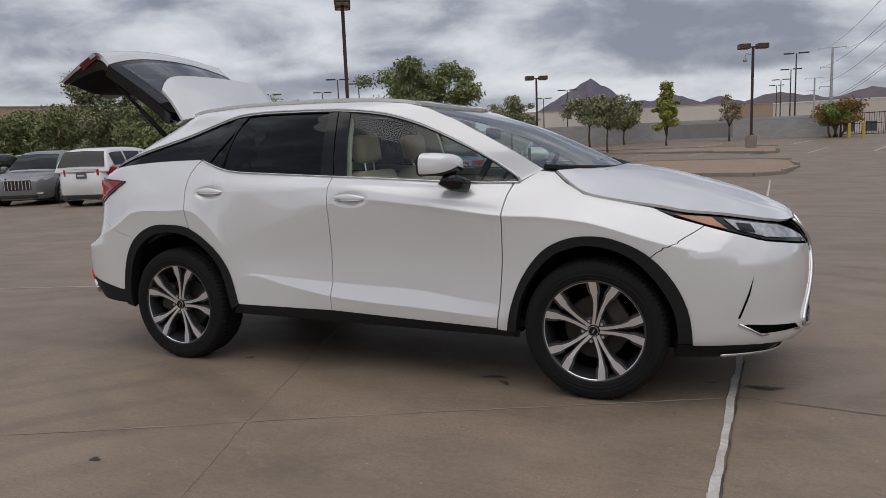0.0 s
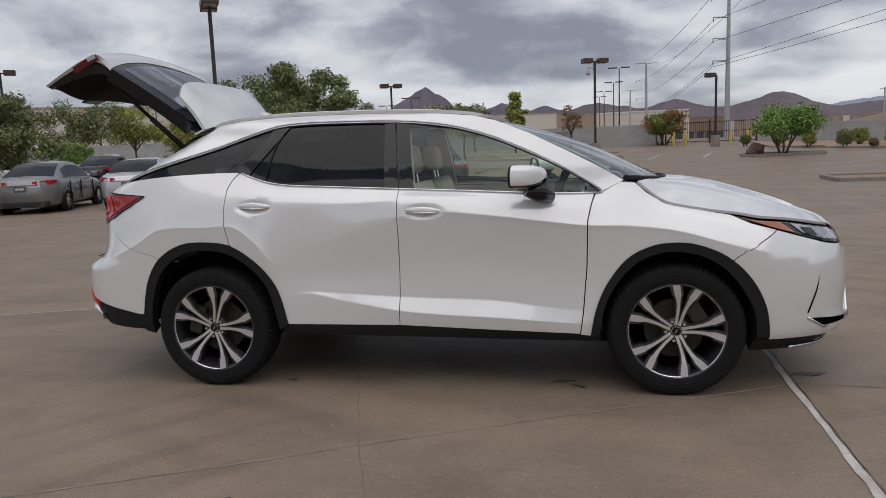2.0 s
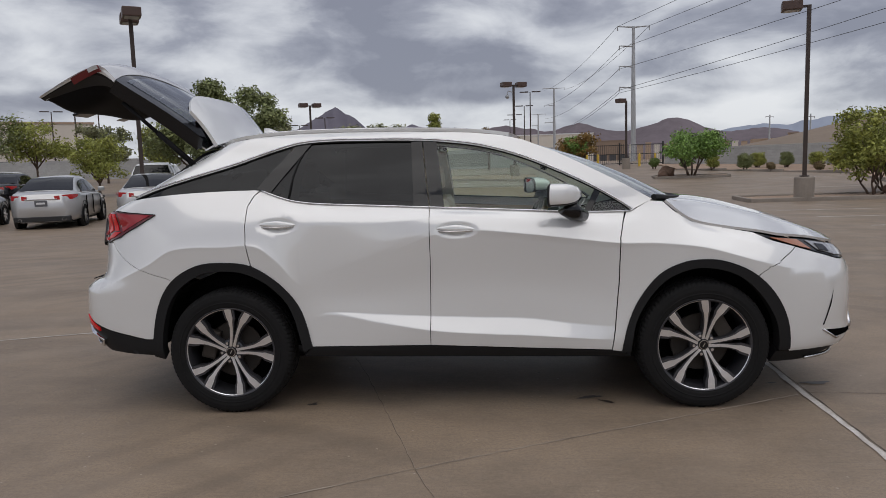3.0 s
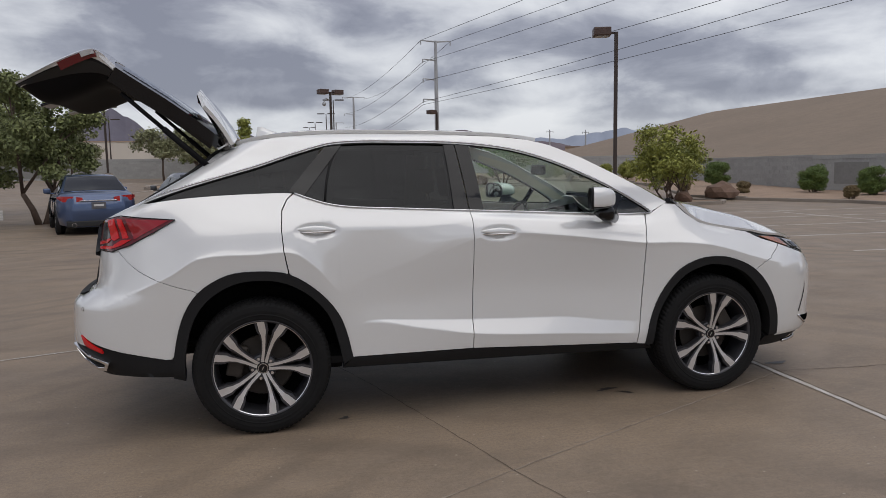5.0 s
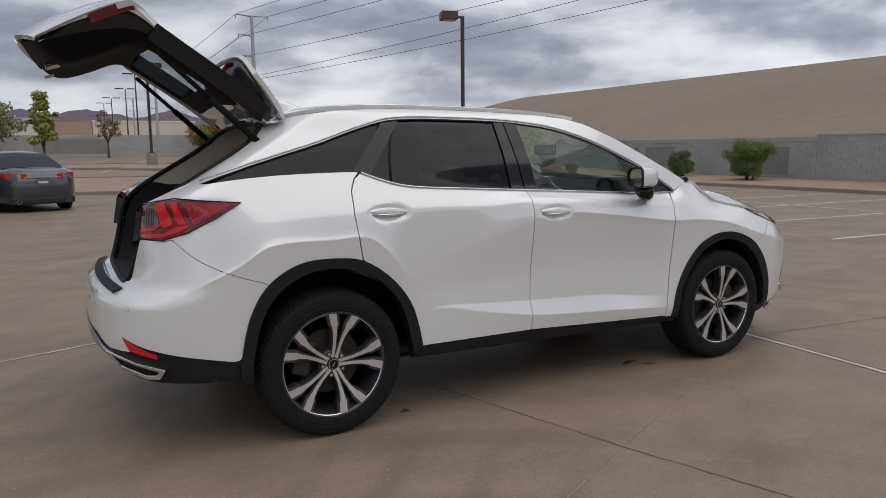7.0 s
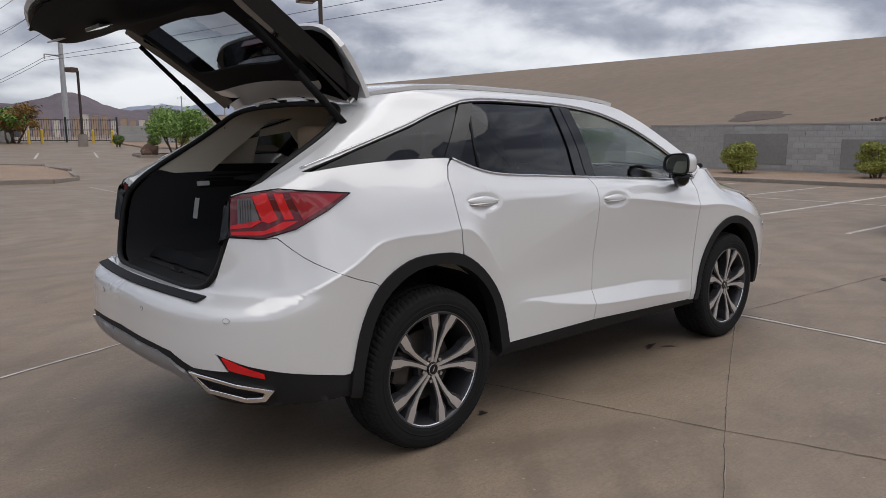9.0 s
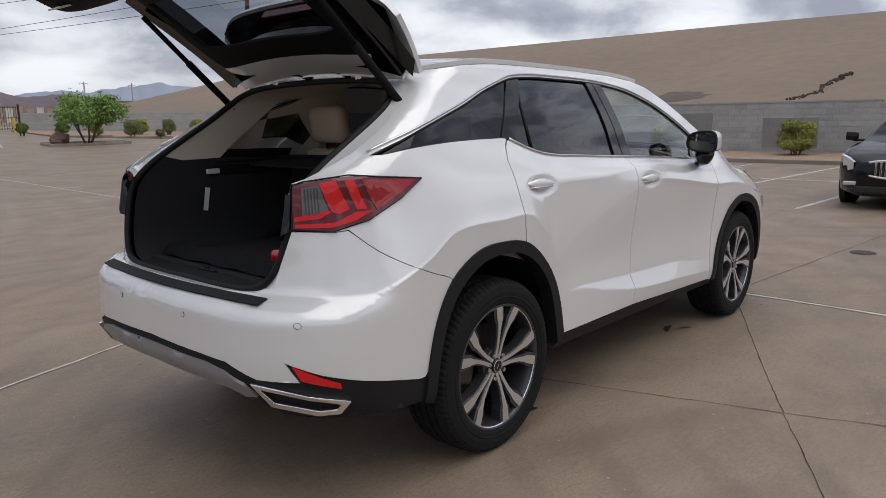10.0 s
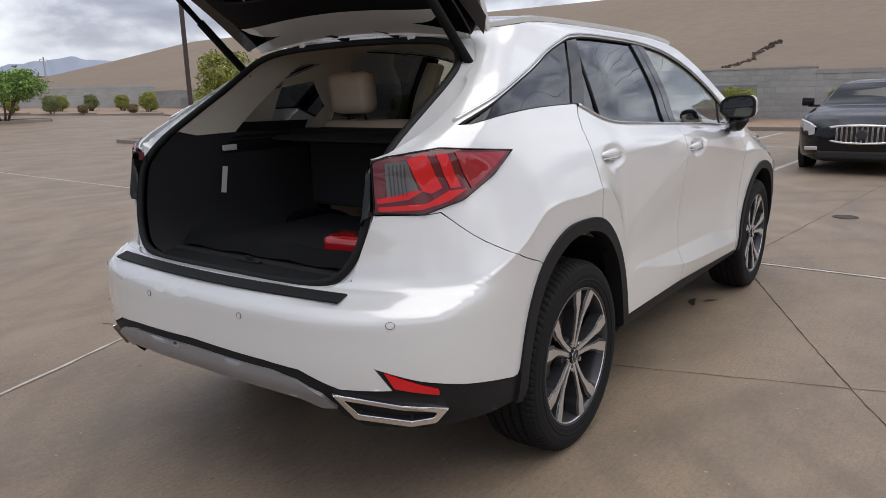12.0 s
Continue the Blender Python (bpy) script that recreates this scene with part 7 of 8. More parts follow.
# door handles
for sx, sz in ((-1.075, 1.128), (-0.022, 1.081)):
    for s in (1, -1):
        bm = bmesh.new()
        rings = []
        for k in range(13):
            t = k / 12 * 2 - 1
            x = sx + t * 0.125
            w = max(0.003, 0.025 * (1 - abs(t) ** 1.6))
            y0 = float(on_skin(sx, sz + 0.06)[0][1])
            off = 0.002 + 0.020 * (1 - t * t)
            z = sz + 0.004 - 0.004 * t
            ring = []
            for a in range(10):
                an = 2 * math.pi * a / 10
                ring.append(bm.verts.new((x, (y0 - off - 0.011 * math.cos(an)) * s, z + w * math.sin(an))))
            rings.append(ring)
        for a, b in zip(rings, rings[1:]):
            for k in range(10):
                bm.faces.new((a[k], a[(k + 1) % 10], b[(k + 1) % 10], b[k]))
        bm.faces.new(rings[0]); bm.faces.new(rings[-1][::-1])
        bmesh.ops.recalc_face_normals(bm, faces=bm.faces[:])
        h = part("door_handle", bm, M["pearl"], CAR, "body-coloured pull handle", smooth=True)
        bm = bmesh.new()
        tube(bm, [(sx - 0.118 + 0.0197 * k, (float(on_skin(sx, sz + 0.06)[0][1]) - 0.006 - 0.026 * (1 - ((k - 6) / 6) ** 2)) * s, sz - 0.010) for k in range(13)], 0.004, 6)
        part("handle_trim", bm, M["satin"], h)


# ---------------------------------------------------------------- roof, bonnet, screen
ROOF_MID = Curve([(-1.60, 1.600), (-1.44, 1.645), (-1.20, 1.682), (-0.98, 1.694), (-0.69, 1.696), (-0.32, 1.686), (0.03, 1.662), (0.20, 1.640), (0.36, 1.606), (0.42, 1.590)])
EDGE_Z = Curve(sorted(ROOF_EDGE))


def roof_fn(s, t):
    # s runs front to rear, t across
    y = t * 2 - 1
    x = 0.40 - 1.87 * s - 0.10 * y * y * (1 - s) - 0.03 * y * y * s
    ze = float(EDGE_Z(x))
    p = on_skin(x, ze)[0]
    zm = float(ROOF_MID(x))
    return (x, -p[1] * y, zm - (zm - ze) * abs(y) ** 2.6)


sheet("roof", roof_fn, 22, 22, M["pearl"], thick=0.02, label="white roof panel")
for s in (1, -1):
    # roof rails
    pts = []
    for k in range(25):
        q = k / 24
        x = -1.40 + 1.72 * q
        ze = float(EDGE_Z(x))
        y = float(on_skin(x, ze)[0][1]) * 0.93
        zb = float(ROOF_MID(x)) - (float(ROOF_MID(x)) - ze) * 0.93 ** 2.6
        pts.append((x, y * s, zb - 0.004 + 0.018 * min(1, q / 0.10, (1 - q) / 0.16)))
    bm = bmesh.new()
    tube(bm, pts, 0.009, 8)
    part("roof_rail", bm, M["satin"], CAR, "satin silver roof rail", smooth=True)
# aerial fin
bm = bmesh.new()
prof = [(-1.14, 0.030, 0.0), (-1.20, 0.028, 0.012), (-1.28, 0.022, 0.050), (-1.35, 0.012, 0.088), (-1.385, 0.006, 0.096), (-1.40, 0.005, 0.0)]
rings = []
for x, w, h in prof:
    zb = float(ROOF_MID(x)) - 0.004
    rings.append([bm.verts.new(v) for v in ((x, -w, zb), (x, -w * 0.5, zb + h * 0.7), (x, 0, zb + h), (x, w * 0.5, zb + h * 0.7), (x, w, zb))])
for a, b in zip(rings, rings[1:]):
    for k in range(4):
        bm.faces.new((a[k], a[k + 1], b[k + 1], b[k]))
bmesh.ops.recalc_face_normals(bm, faces=bm.faces[:])
part("aerial_fin", bm, M["pearl"], CAR, "white shark-fin aerial", smooth=True)

HOOD_EDGE = [(1.186, 1.205), (1.249, 1.149), (1.342, 1.088), (1.499, 1.050), (1.742, 1.014), (1.86, 0.990), (2.065, 0.966), (2.40, 0.912), (2.70, 0.905), (2.9155, 0.905)]
HOOD_MID = [(1.43, 1.200), (1.54, 1.188), (1.66, 1.167), (1.80, 1.132), (1.95, 1.088), (2.08, 1.046), (2.20, 0.998), (2.30, 0.952), (2.345, 0.925), (2.36, 0.905)]
HE = spline(HOOD_EDGE, 3)
HM = spline(HOOD_MID, 3)
HE3 = on_skin(np.array([p[0] for p in HE]), np.array([p[1] for p in HE]))


def hood_fn(s, t):
    i = min(len(HE) - 1, round(s * (len(HE) - 1)))
    e, m = HE3[i], HM[i]
    y = t * 2 - 1
    a = abs(y)
    ridge = 0.012 * math.exp(-((a - 0.62) / 0.16) ** 2) * math.sin(math.pi * min(1, s * 1.15))
    return (m[0] + (e[0] - m[0]) * a ** 1.6, -e[1] * y, m[1] + (e[2] - m[1]) * a ** 2.3 + ridge)


sheet("bonnet", lambda s, t: hood_fn(1 - s, t), len(HE) - 1, 26, M["pearl"], thick=0.015, label="white bonnet")


SCREEN_ENDS = on_skin(0.30, 1.612)[0], on_skin(1.125, 1.222)[0]


def screen_fn(s, t):
    y = t * 2 - 1
    # upper edge to lower edge
    te, be = SCREEN_ENDS
    ex, ey, ez = te[0] + (be[0] - te[0]) * s, te[1] + (be[1] - te[1]) * s, te[2] + (be[2] - te[2]) * s + 0.020 * math.sin(math.pi * s)
    mx, mz = 0.40 + (1.43 - 0.40) * s, 1.597 + (1.185 - 1.597) * s + 0.045 * math.sin(math.pi * s)
    a = abs(y)
    return (mx + (ex - mx) * a ** 2.2, -ey * y, mz + (ez - mz) * a ** 2.4)


sheet("windscreen", lambda s, t: screen_fn(1 - s, t), 12, 18, M["clearpane"], label="green-tinted windscreen")
for s in (0.985,):
    bm = bmesh.new()
    tube(bm, [Vector(screen_fn(s, k / 20)) + Vector((0.015, 0, 0.004)) for k in range(21)], 0.018, 6)
    part("cowl", bm, M["clad"], CAR, "black cowl below the windscreen")
for y0 in (-0.5, 0.25):
    bm = bmesh.new()
    tube(bm, [(1.40, y0, 1.195), (1.30, y0 + 0.25, 1.222), (1.22, y0 + 0.5, 1.238)], 0.005, 5)
    part("wiper", bm, M["clad"], CAR)

# ---------------------------------------------------------------- nose
head = [(1.712, 1.010), (1.852, 0.986), (2.065, 0.963), (2.381, 0.909), (2.472, 0.876), (2.66, 0.785), (2.45, 0.808), (2.21, 0.846), (2.049, 0.896), (1.94, 0.930), (1.80, 0.975)]
hl_r = skin_panel("headlamp", head, M["gloss"], out=-0.004, gap=0.003, flange=0.03, grid=0.03, label="slim headlamp with an amber marker", both=False)
hl_l = mesh_part("headlamp", mirrored(hl_r.data, "headlamp"), [], CAR, "slim headlamp with an amber marker")
for nm, poly, mt, o, lb in (("amber_marker", [(1.80, 0.983), (1.99, 0.962), (2.04, 0.905), (1.94, 0.934)], M["amber"], 0.001, "amber side marker"),
                            ("lamp_lens", [(2.05, 0.952), (2.36, 0.900), (2.45, 0.868), (2.56, 0.815), (2.22, 0.858), (2.09, 0.900)], M["headlens"], 0.001, "clear headlamp lens"),
                            ("projector", [(2.10, 0.928), (2.17, 0.918), (2.17, 0.880), (2.10, 0.895)], M["gloss"], 0.006, "dark projector")):
    for s, lamp in ((1, hl_r), (-1, hl_l)):
        ob = skin_panel(nm, poly, mt, lamp, out=o, gap=0, flange=0.004, grid=0.03, label=lb, both=False)
        if s < 0:
            ob.data = mirrored(ob.data, nm)
grille = skin_panel("grille", [(2.64, 0.895), (2.72, 0.76), (2.64, 0.60), (2.47, 0.41), (2.62, 0.34), (2.9155, 0.32), (2.9155, 0.895)], M["clad"], out=-0.012, gap=0, flange=0.02, label="black mesh spindle grille", both=True)
for k in range(15):
    z = 0.36 + 0.036 * k
    lo = 2.56 if z < 0.45 else 2.50 + 0.0 if z < 0.5 else 2.60 if z < 0.6 else 2.68 if z < 0.8 else 2.68
    skin_tube("grille_bar", [(lo + (2.91 - lo) * q / 8, z + 0.012 * (1 - q / 8)) for q in range(9)], 0.006, M["alloydark"], grille, out=-0.006)
skin_tube("grille_frame", spline([(2.62, 0.900), (2.71, 0.76), (2.63, 0.60), (2.46, 0.41), (2.52, 0.365), (2.70, 0.335), (2.91, 0.318)], 5), 0.012, M["satin"], label="bright grille frame", out=0.004)
skin_panel("fog_slot", [(2.075, 0.430), (2.173, 0.380), (2.41, 0.376), (2.375, 0.402), (2.10, 0.433)], M["void"], out=0.002, gap=0, flange=0, label="dark fog-lamp slot")
skin_tube("fog_trim", [(2.062, 0.438), (2.173, 0.372), (2.42, 0.369)], 0.007, M["satin"], label="bright fog-lamp trim", out=0.004)
# a flat near-black sliver paints the shade along the bumper's vertical crease
skin_panel("air_curtain", [(2.118, 0.682), (2.094, 0.592), (2.056, 0.466), (2.066, 0.464), (2.103, 0.588)], M["void"], out=0.002, gap=0, flange=0, label="dark sliver painted as shade in the bumper's vertical crease")


# ---------------------------------------------------------------- wheels
def hero_wheel(x, side):
    R, rim = 0.380, 0.272
    yc = side * 0.8035
    m = pose(x, yc, R - 0.006, -90 * side, 0, 0)
    w = new("wheel")
    w.parent = CAR
    # tyre with grooves and shoulder blocks
    prof = [(0.268, -0.112), (0.285, -0.120), (0.325, -0.124), (0.350, -0.119), (0.366, -0.108), (0.3735, -0.094), (0.3765, -0.080), (0.3775, -0.066), (0.368, -0.064), (0.368, -0.056), (0.3785, -0.054), (0.3795, -0.026), (0.369, -0.024), (0.369, -0.016), (0.380, -0.014),
            (0.380, 0.014), (0.369, 0.016), (0.369, 0.024), (0.3795, 0.026), (0.3785, 0.054), (0.368, 0.056), (0.368, 0.064), (0.3775, 0.066), (0.3765, 0.080), (0.3735, 0.094), (0.366, 0.108), (0.350, 0.119), (0.325, 0.124), (0.285, 0.120), (0.268, 0.112)]
    bm = bmesh.new()
    seg = 252
    rings = []
    for k, (r, h) in enumerate(prof):
        ring = []
        for a in range(seg):
            an = 2 * math.pi * a / seg
            rr = r
            if r > 0.3655 and a % 3 == 0 and (abs(h) > 0.07 or 0.026 <= abs(h) <= 0.054):
                rr -= 0.0045
            q = m @ Vector((rr * math.cos(an + h * 0.6), rr * math.sin(an + h * 0.6), h))
            q.z = max(q.z, 0.001)
            ring.append(bm.verts.new(q))
        rings.append(ring)
    for a, b in zip(rings, rings[1:]):
        for k in range(seg):
            bm.faces.new((a[k], a[(k + 1) % seg], b[(k + 1) % seg], b[k]))
    part("tyre", bm, M["tyre"], w, "black tyre with a grooved tread", smooth=False)
    # raised sidewall bands
    bm = bmesh.new()
    lathe(bm, [(0.300, 0.122), (0.303, 0.1255), (0.306, 0.1245), (0.309, 0.122)], 72, m)
    part("sidewall_rib", bm, M["tyre"], w, smooth=True)
    # rim barrel and lip
    bm = bmesh.new()
    lathe(bm, [(0.272, 0.115), (0.266, 0.116), (0.258, 0.104), (0.250, 0.06), (0.245, -0.02), (0.240, -0.11)], 72, m)
    part("rim_barrel", bm, M["alloydark"], w, "dark grey rim", smooth=True)
    bm = bmesh.new()
    lathe(bm, [(0.273, 0.108), (0.273, 0.1160), (0.2695, 0.1168), (0.2685, 0.112)], 72, m)
    part("rim_lip", bm, M["alloydark"], w, "dark rim lip", smooth=True)
    bm = bmesh.new()
    lathe(bm, [(0.0, 0.0), (0.165, 0.0), (0.170, 0.006), (0.172, 0.0)], 40, m @ pose(0, 0, 0.008))
    part("brake_disc", bm, M["iron"], w, "grey brake disc", smooth=False)
    bm = bmesh.new()
    box(bm, 0.10, 0.19, -0.09, 0.09, 0.0, 0.055, 0.015, m=m @ pose(0, 0, 0, 0, 0, 165 if x < 0 else 32))
    part("brake_caliper", bm, M["iron"], w)
    bm = bmesh.new()
    lathe(bm, [(0.0, -0.03), (0.246, -0.03)], 40, m)
    part("wheel_backing", bm, M["void"], w)
    # five pairs of spokes: dark body, machined face
    for k in range(5):
        pc = 5 + 72 * k
        for s in (-1, 1):
            def at(r, ang, h):
                return m @ Vector((r * math.cos(radians(ang)), r * math.sin(radians(ang)), h))
            rows = [(0.034, pc + s * 17, 0.0100, 0.092), (0.060, pc + s * 11.5, 0.0088, 0.094), (0.10, pc + s * 8.6, 0.0084, 0.097), (0.15, pc + s * 8.8, 0.0098, 0.101), (0.188, pc + s * 10.2, 0.0135, 0.106), (0.210, pc + s * 11.2, 0.0205, 0.108), (0.268, pc + s * 13.7, 0.0225, 0.113)]
            for nm, mt, dh, lift, wid in (("spoke", M["alloydark"], 0.050, -0.004, 1.55), ("spoke_face", M["alloy"], 0.004, 0.001, 0.90)):
                bm = bmesh.new()
                sec = []
                for r, ang, hw, h in rows:
                    da = math.degrees(hw * wid / r)
                    sec.append([bm.verts.new(at(r, ang - da, h + lift)), bm.verts.new(at(r, ang + da, h + lift)), bm.verts.new(at(r, ang + da, h + lift - dh)), bm.verts.new(at(r, ang - da, h + lift - dh))])
                for a, b in zip(sec, sec[1:]):
                    for q in range(4):
                        bm.faces.new((a[q], b[q], b[(q + 1) % 4], a[(q + 1) % 4]))
                bm.faces.new(sec[0][::-1]); bm.faces.new(sec[-1])
                bmesh.ops.recalc_face_normals(bm, faces=bm.faces[:])
                part(nm, bm, mt, w)
        # machined arc at the rim between pairs
        bm = bmesh.new()
        prev = None
        for q in range(11):
            an = pc + 15 + (72 - 30) * q / 10
            cur = [bm.verts.new(m @ Vector((r * math.cos(radians(an)), r * math.sin(radians(an)), h))) for r, h in ((0.2600, 0.110), (0.2680, 0.1155))]
            if prev:
                bm.faces.new((prev[0], prev[1], cur[1], cur[0]))
            prev = cur
        part("rim_arc", bm, M["alloy"], w)
        # wheel nut
        bm = bmesh.new()
        lathe(bm, [(0.0, 0.100), (0.009, 0.100), (0.010, 0.094), (0.0115, 0.075)], 6, m @ pose(0.057 * math.cos(radians(pc + 36)), 0.057 * math.sin(radians(pc + 36)), 0))
        part("wheel_nut", bm, M["satin"], w)
    bm = bmesh.new()
    lathe(bm, [(0.0, 0.088), (0.050, 0.087), (0.072, 0.078), (0.078, 0.05)], 30, m)
    part("hub", bm, M["alloydark"], w)
    bm = bmesh.new()
    lathe(bm, [(0.0, 0.101), (0.026, 0.101), (0.030, 0.099), (0.031, 0.090)], 24, m)
    cap = part("hub_cap", bm, M["gloss"], w, "black hub cap with a bright ring")
    bm = bmesh.new()
    lathe(bm, [(0.0245, 0.1015), (0.0245, 0.103), (0.0275, 0.103), (0.0275, 0.1015)], 24, m)
    box(bm, -0.012, 0.012, -0.002, 0.002, 0.1015, 0.103, m=m @ pose(0, 0, 0, 0, 0, 60))
    part("cap_ring", bm, M["chrome"], cap)


for x in (-1.395, 1.395):
    for side in (-1, 1):
        hero_wheel(x, side)
        # wheel well
        bm = bmesh.new()
        rr = 0.475
        prev = None
        for k in range(25):
            a = radians(2 + 176 * k / 24)
            cur = [bm.verts.new((x + rr * math.cos(a), side * y, 0.372 + rr * math.sin(a))) for y in (0.90, 0.50)]
            if prev:
                bm.faces.new((prev[0], prev[1], cur[1], cur[0]))
            prev = cur
        vs = [bm.verts.new((x + rr * math.cos(radians(2 + 176 * k / 24)), side * 0.50, 0.372 + rr * math.sin(radians(2 + 176 * k / 24)))) for k in range(25)]
        bm.faces.new(vs)
        part("wheel_well", bm, M["softblack"], CAR, "black wheel-well liner")
# floor, and dark backing behind the panels below the belt
for x0, x1, hy, z0, z1 in ((-0.93, 0.93, 0.64, 0.265, 0.36), (-1.72, -0.93, 0.60, 0.26, 0.352), (0.93, 2.0, 0.60, 0.225, 0.352), (2.0, 2.15, 0.62, 0.25, 0.33), (-2.20, -1.72, 0.62, 0.46, 0.50)):
    part("underbody", boxed(x0, x1, -hy, hy, z0, z1, 0.02), M["softblack"], CAR, "black underbody")
# near-black sheets added behind the skin stand for shade in the panel gaps
skin_panel("inner_panel", [(-0.86, 0.35), (-1.18, 0.93), (-1.20, 1.22), (-0.70, 1.20), (0.90, 1.10), (0.90, 0.33)], M["void"], out=-0.030, gap=0, flange=0, grid=0.08)
skin_panel("inner_panel", [(-1.30, 0.93), (-1.70, 0.86), (-2.30, 0.60), (-2.35, 1.18), (-1.90, 1.24), (-1.30, 1.26)], M["void"], out=-0.030, gap=0, flange=0, grid=0.06)
skin_panel("inner_panel", [(0.91, 0.36), (1.05, 0.72), (1.22, 0.88), (1.50, 0.90), (1.72, 0.80), (1.90, 0.34), (2.90, 0.30), (2.90, 0.86), (2.2, 0.90), (1.70, 0.98), (1.35, 1.05), (1.20, 1.16), (0.93, 1.12)], M["void"], out=-0.030, gap=0, flange=0, grid=0.06)


# ---------------------------------------------------------------- door mirrors
def door_mirror(side):
    t = new("door_mirror")
    t.parent = CAR
    tagged(t, "white door mirror on a black foot")
    cy, cz = 0.968, 1.256
    n = 36

    def at(a, s, x):
        c, q = math.cos(a), math.sin(a)
        y = 0.108 * s * math.copysign(abs(c) ** 0.60, c)
        z = (0.074 if q > 0 else 0.052) * s * math.copysign(abs(q) ** 0.66, q) * (1 + 0.20 * c)
        return (x - 0.34 * y, side * (cy + y), cz + z)

    def loft(name, material, rows, a0, a1, label, cap=False):
        bm = bmesh.new()
        rings = [[bm.verts.new(at(a0 + (a1 - a0) * k / n, s, x)) for k in range(n + 1)] for x, s in rows]
        for a, b in zip(rings, rings[1:]):
            for k in range(n):
                bm.faces.new((a[k], a[k + 1], b[k + 1], b[k]))
        if cap:
            bm.faces.new(rings[-1][:-1] if abs(a1 - a0 - 2 * math.pi) < 1e-6 else rings[-1])
        bmesh.ops.remove_doubles(bm, verts=bm.verts[:], dist=1e-5)
        bmesh.ops.recalc_face_normals(bm, faces=bm.faces[:])
        if side > 0:
            bmesh.ops.reverse_faces(bm, faces=bm.faces[:])
            bmesh.ops.recalc_face_normals(bm, faces=bm.faces[:])
        return part(name, bm, material, t, label, smooth=True)

    shell = [(0.535, 1.0), (0.575, 1.0), (0.615, 0.965), (0.645, 0.87), (0.668, 0.70), (0.682, 0.42), (0.686, 0.05)]
    loft("mirror_cap", M["pearl"], shell, radians(-28), radians(208), "white mirror cap")
    loft("mirror_lower", M["gloss"], [(x, s * 0.985) for x, s in shell], radians(208), radians(332), "gloss black lower shell")
    loft("mirror_rim", M["clad"], [(0.537, 1.005), (0.524, 0.985), (0.521, 0.94), (0.530, 0.84), (0.545, 0.80)], 0, 2 * math.pi, "black mirror rim")
    bm = bmesh.new()
    bm.faces.new([bm.verts.new(at(2 * math.pi * k / 28, 0.84, 0.533)) for k in range(28)])
    bmesh.ops.recalc_face_normals(bm, faces=bm.faces[:])
    part("mirror_glass", bm, M["silvermirror"], t, "mirror glass")
    bm = bmesh.new()
    P = [(0.600, 0.965, 1.205), (0.650, 0.940, 1.165), (0.715, 0.890, 1.140)]
    tube(bm, [(x, side * y, z) for x, y, z in P], [0.058, 0.050, 0.036], 10)
    part("mirror_foot", bm, M["gloss"], t, "black mirror foot", smooth=True)


door_mirror(-1)
door_mirror(1)


# ---------------------------------------------------------------- load bay
AP = [(-2.310, 0.0, 0.805), (-2.308, -0.30, 0.806), (-2.302, -0.44, 0.815), (-2.285, -0.53, 0.845), (-2.26, -0.585, 0.92), (-2.24, -0.605, 1.0), (-2.22, -0.615, 1.08), (-2.19, -0.618, 1.15),
      (-2.10, -0.615, 1.235), (-1.93, -0.607, 1.342), (-1.80, -0.600, 1.42), (-1.70, -0.585, 1.49), (-1.64, -0.535, 1.545), (-1.60, -0.44, 1.578), (-1.585, -0.25, 1.592), (-1.58, 0.0, 1.597)]
RIM_UZ = [(-3.1655, 0.812), (-2.70, 0.812), (-2.50, 0.820), (-2.42, 0.845), (-2.375, 0.95), (-2.34, 1.04), (-2.33, 1.13), (-2.33, 1.205), (-2.17, 1.262), (-1.93, 1.365), (-1.78, 1.435), (-1.65, 1.505), (-1.56, 1.565), (-1.50, 1.612)]
RIM_U = np.array([u + (0.022 if u > -2.45 and z > 1.2 else 0.0) for u, z in RIM_UZ])
RIM_Z = np.array([z for _, z in RIM_UZ])
RIM = [tuple(p) for p in on_skin(RIM_U, RIM_Z) - 0.007 * skin_normals(RIM_U, RIM_Z)] + [(-1.475, -0.30, 1.628), (-1.47, 0.0, 1.634)]
IN = [(-1.30, 0.0, 0.80), (-1.30, -0.30, 0.80), (-1.30, -0.46, 0.805), (-1.30, -0.56, 0.83), (-1.30, -0.60, 0.90), (-1.30, -0.61, 1.0), (-1.30, -0.615, 1.08), (-1.30, -0.63, 1.15),
      (-1.28, -0.66, 1.22), (-1.20, -0.67, 1.33), (-1.12, -0.65, 1.42), (-1.05, -0.61, 1.50), (-1.0, -0.56, 1.56), (-1.0, -0.46, 1.60), (-1.0, -0.25, 1.625), (-1.0, 0.0, 1.635)]


def ring(pts, n=4):
    half = spline(pts, n)
    return [Vector(p) for p in half] + [Vector((p[0], -p[1], p[2])) for p in half[-2:0:-1]]


R_RIM, R_AP, R_IN = ring(RIM), ring(AP), ring(IN)


def band(name, a, b, material, label, select=None, mids=()):
    """A strip between two closed rings, or a stretch of them."""
    n = len(a)
    bm = bmesh.new()
    cols = {}

    def col(i):
        i %= n
        if i not in cols:
            cols[i] = [bm.verts.new(a[i])] + [bm.verts.new(a[i].lerp(b[i], s) + Vector(o)) for s, o in mids] + [bm.verts.new(b[i])]
        return cols[i]
    for i in range(n):
        if select and not select(a[i], a[(i + 1) % n]):
            continue
        p, q = col(i), col(i + 1)
        for k in range(len(p) - 1):
            bm.faces.new((p[k], q[k], q[k + 1], p[k + 1]))
    return part(name, bm, material, CAR, label, smooth=True)


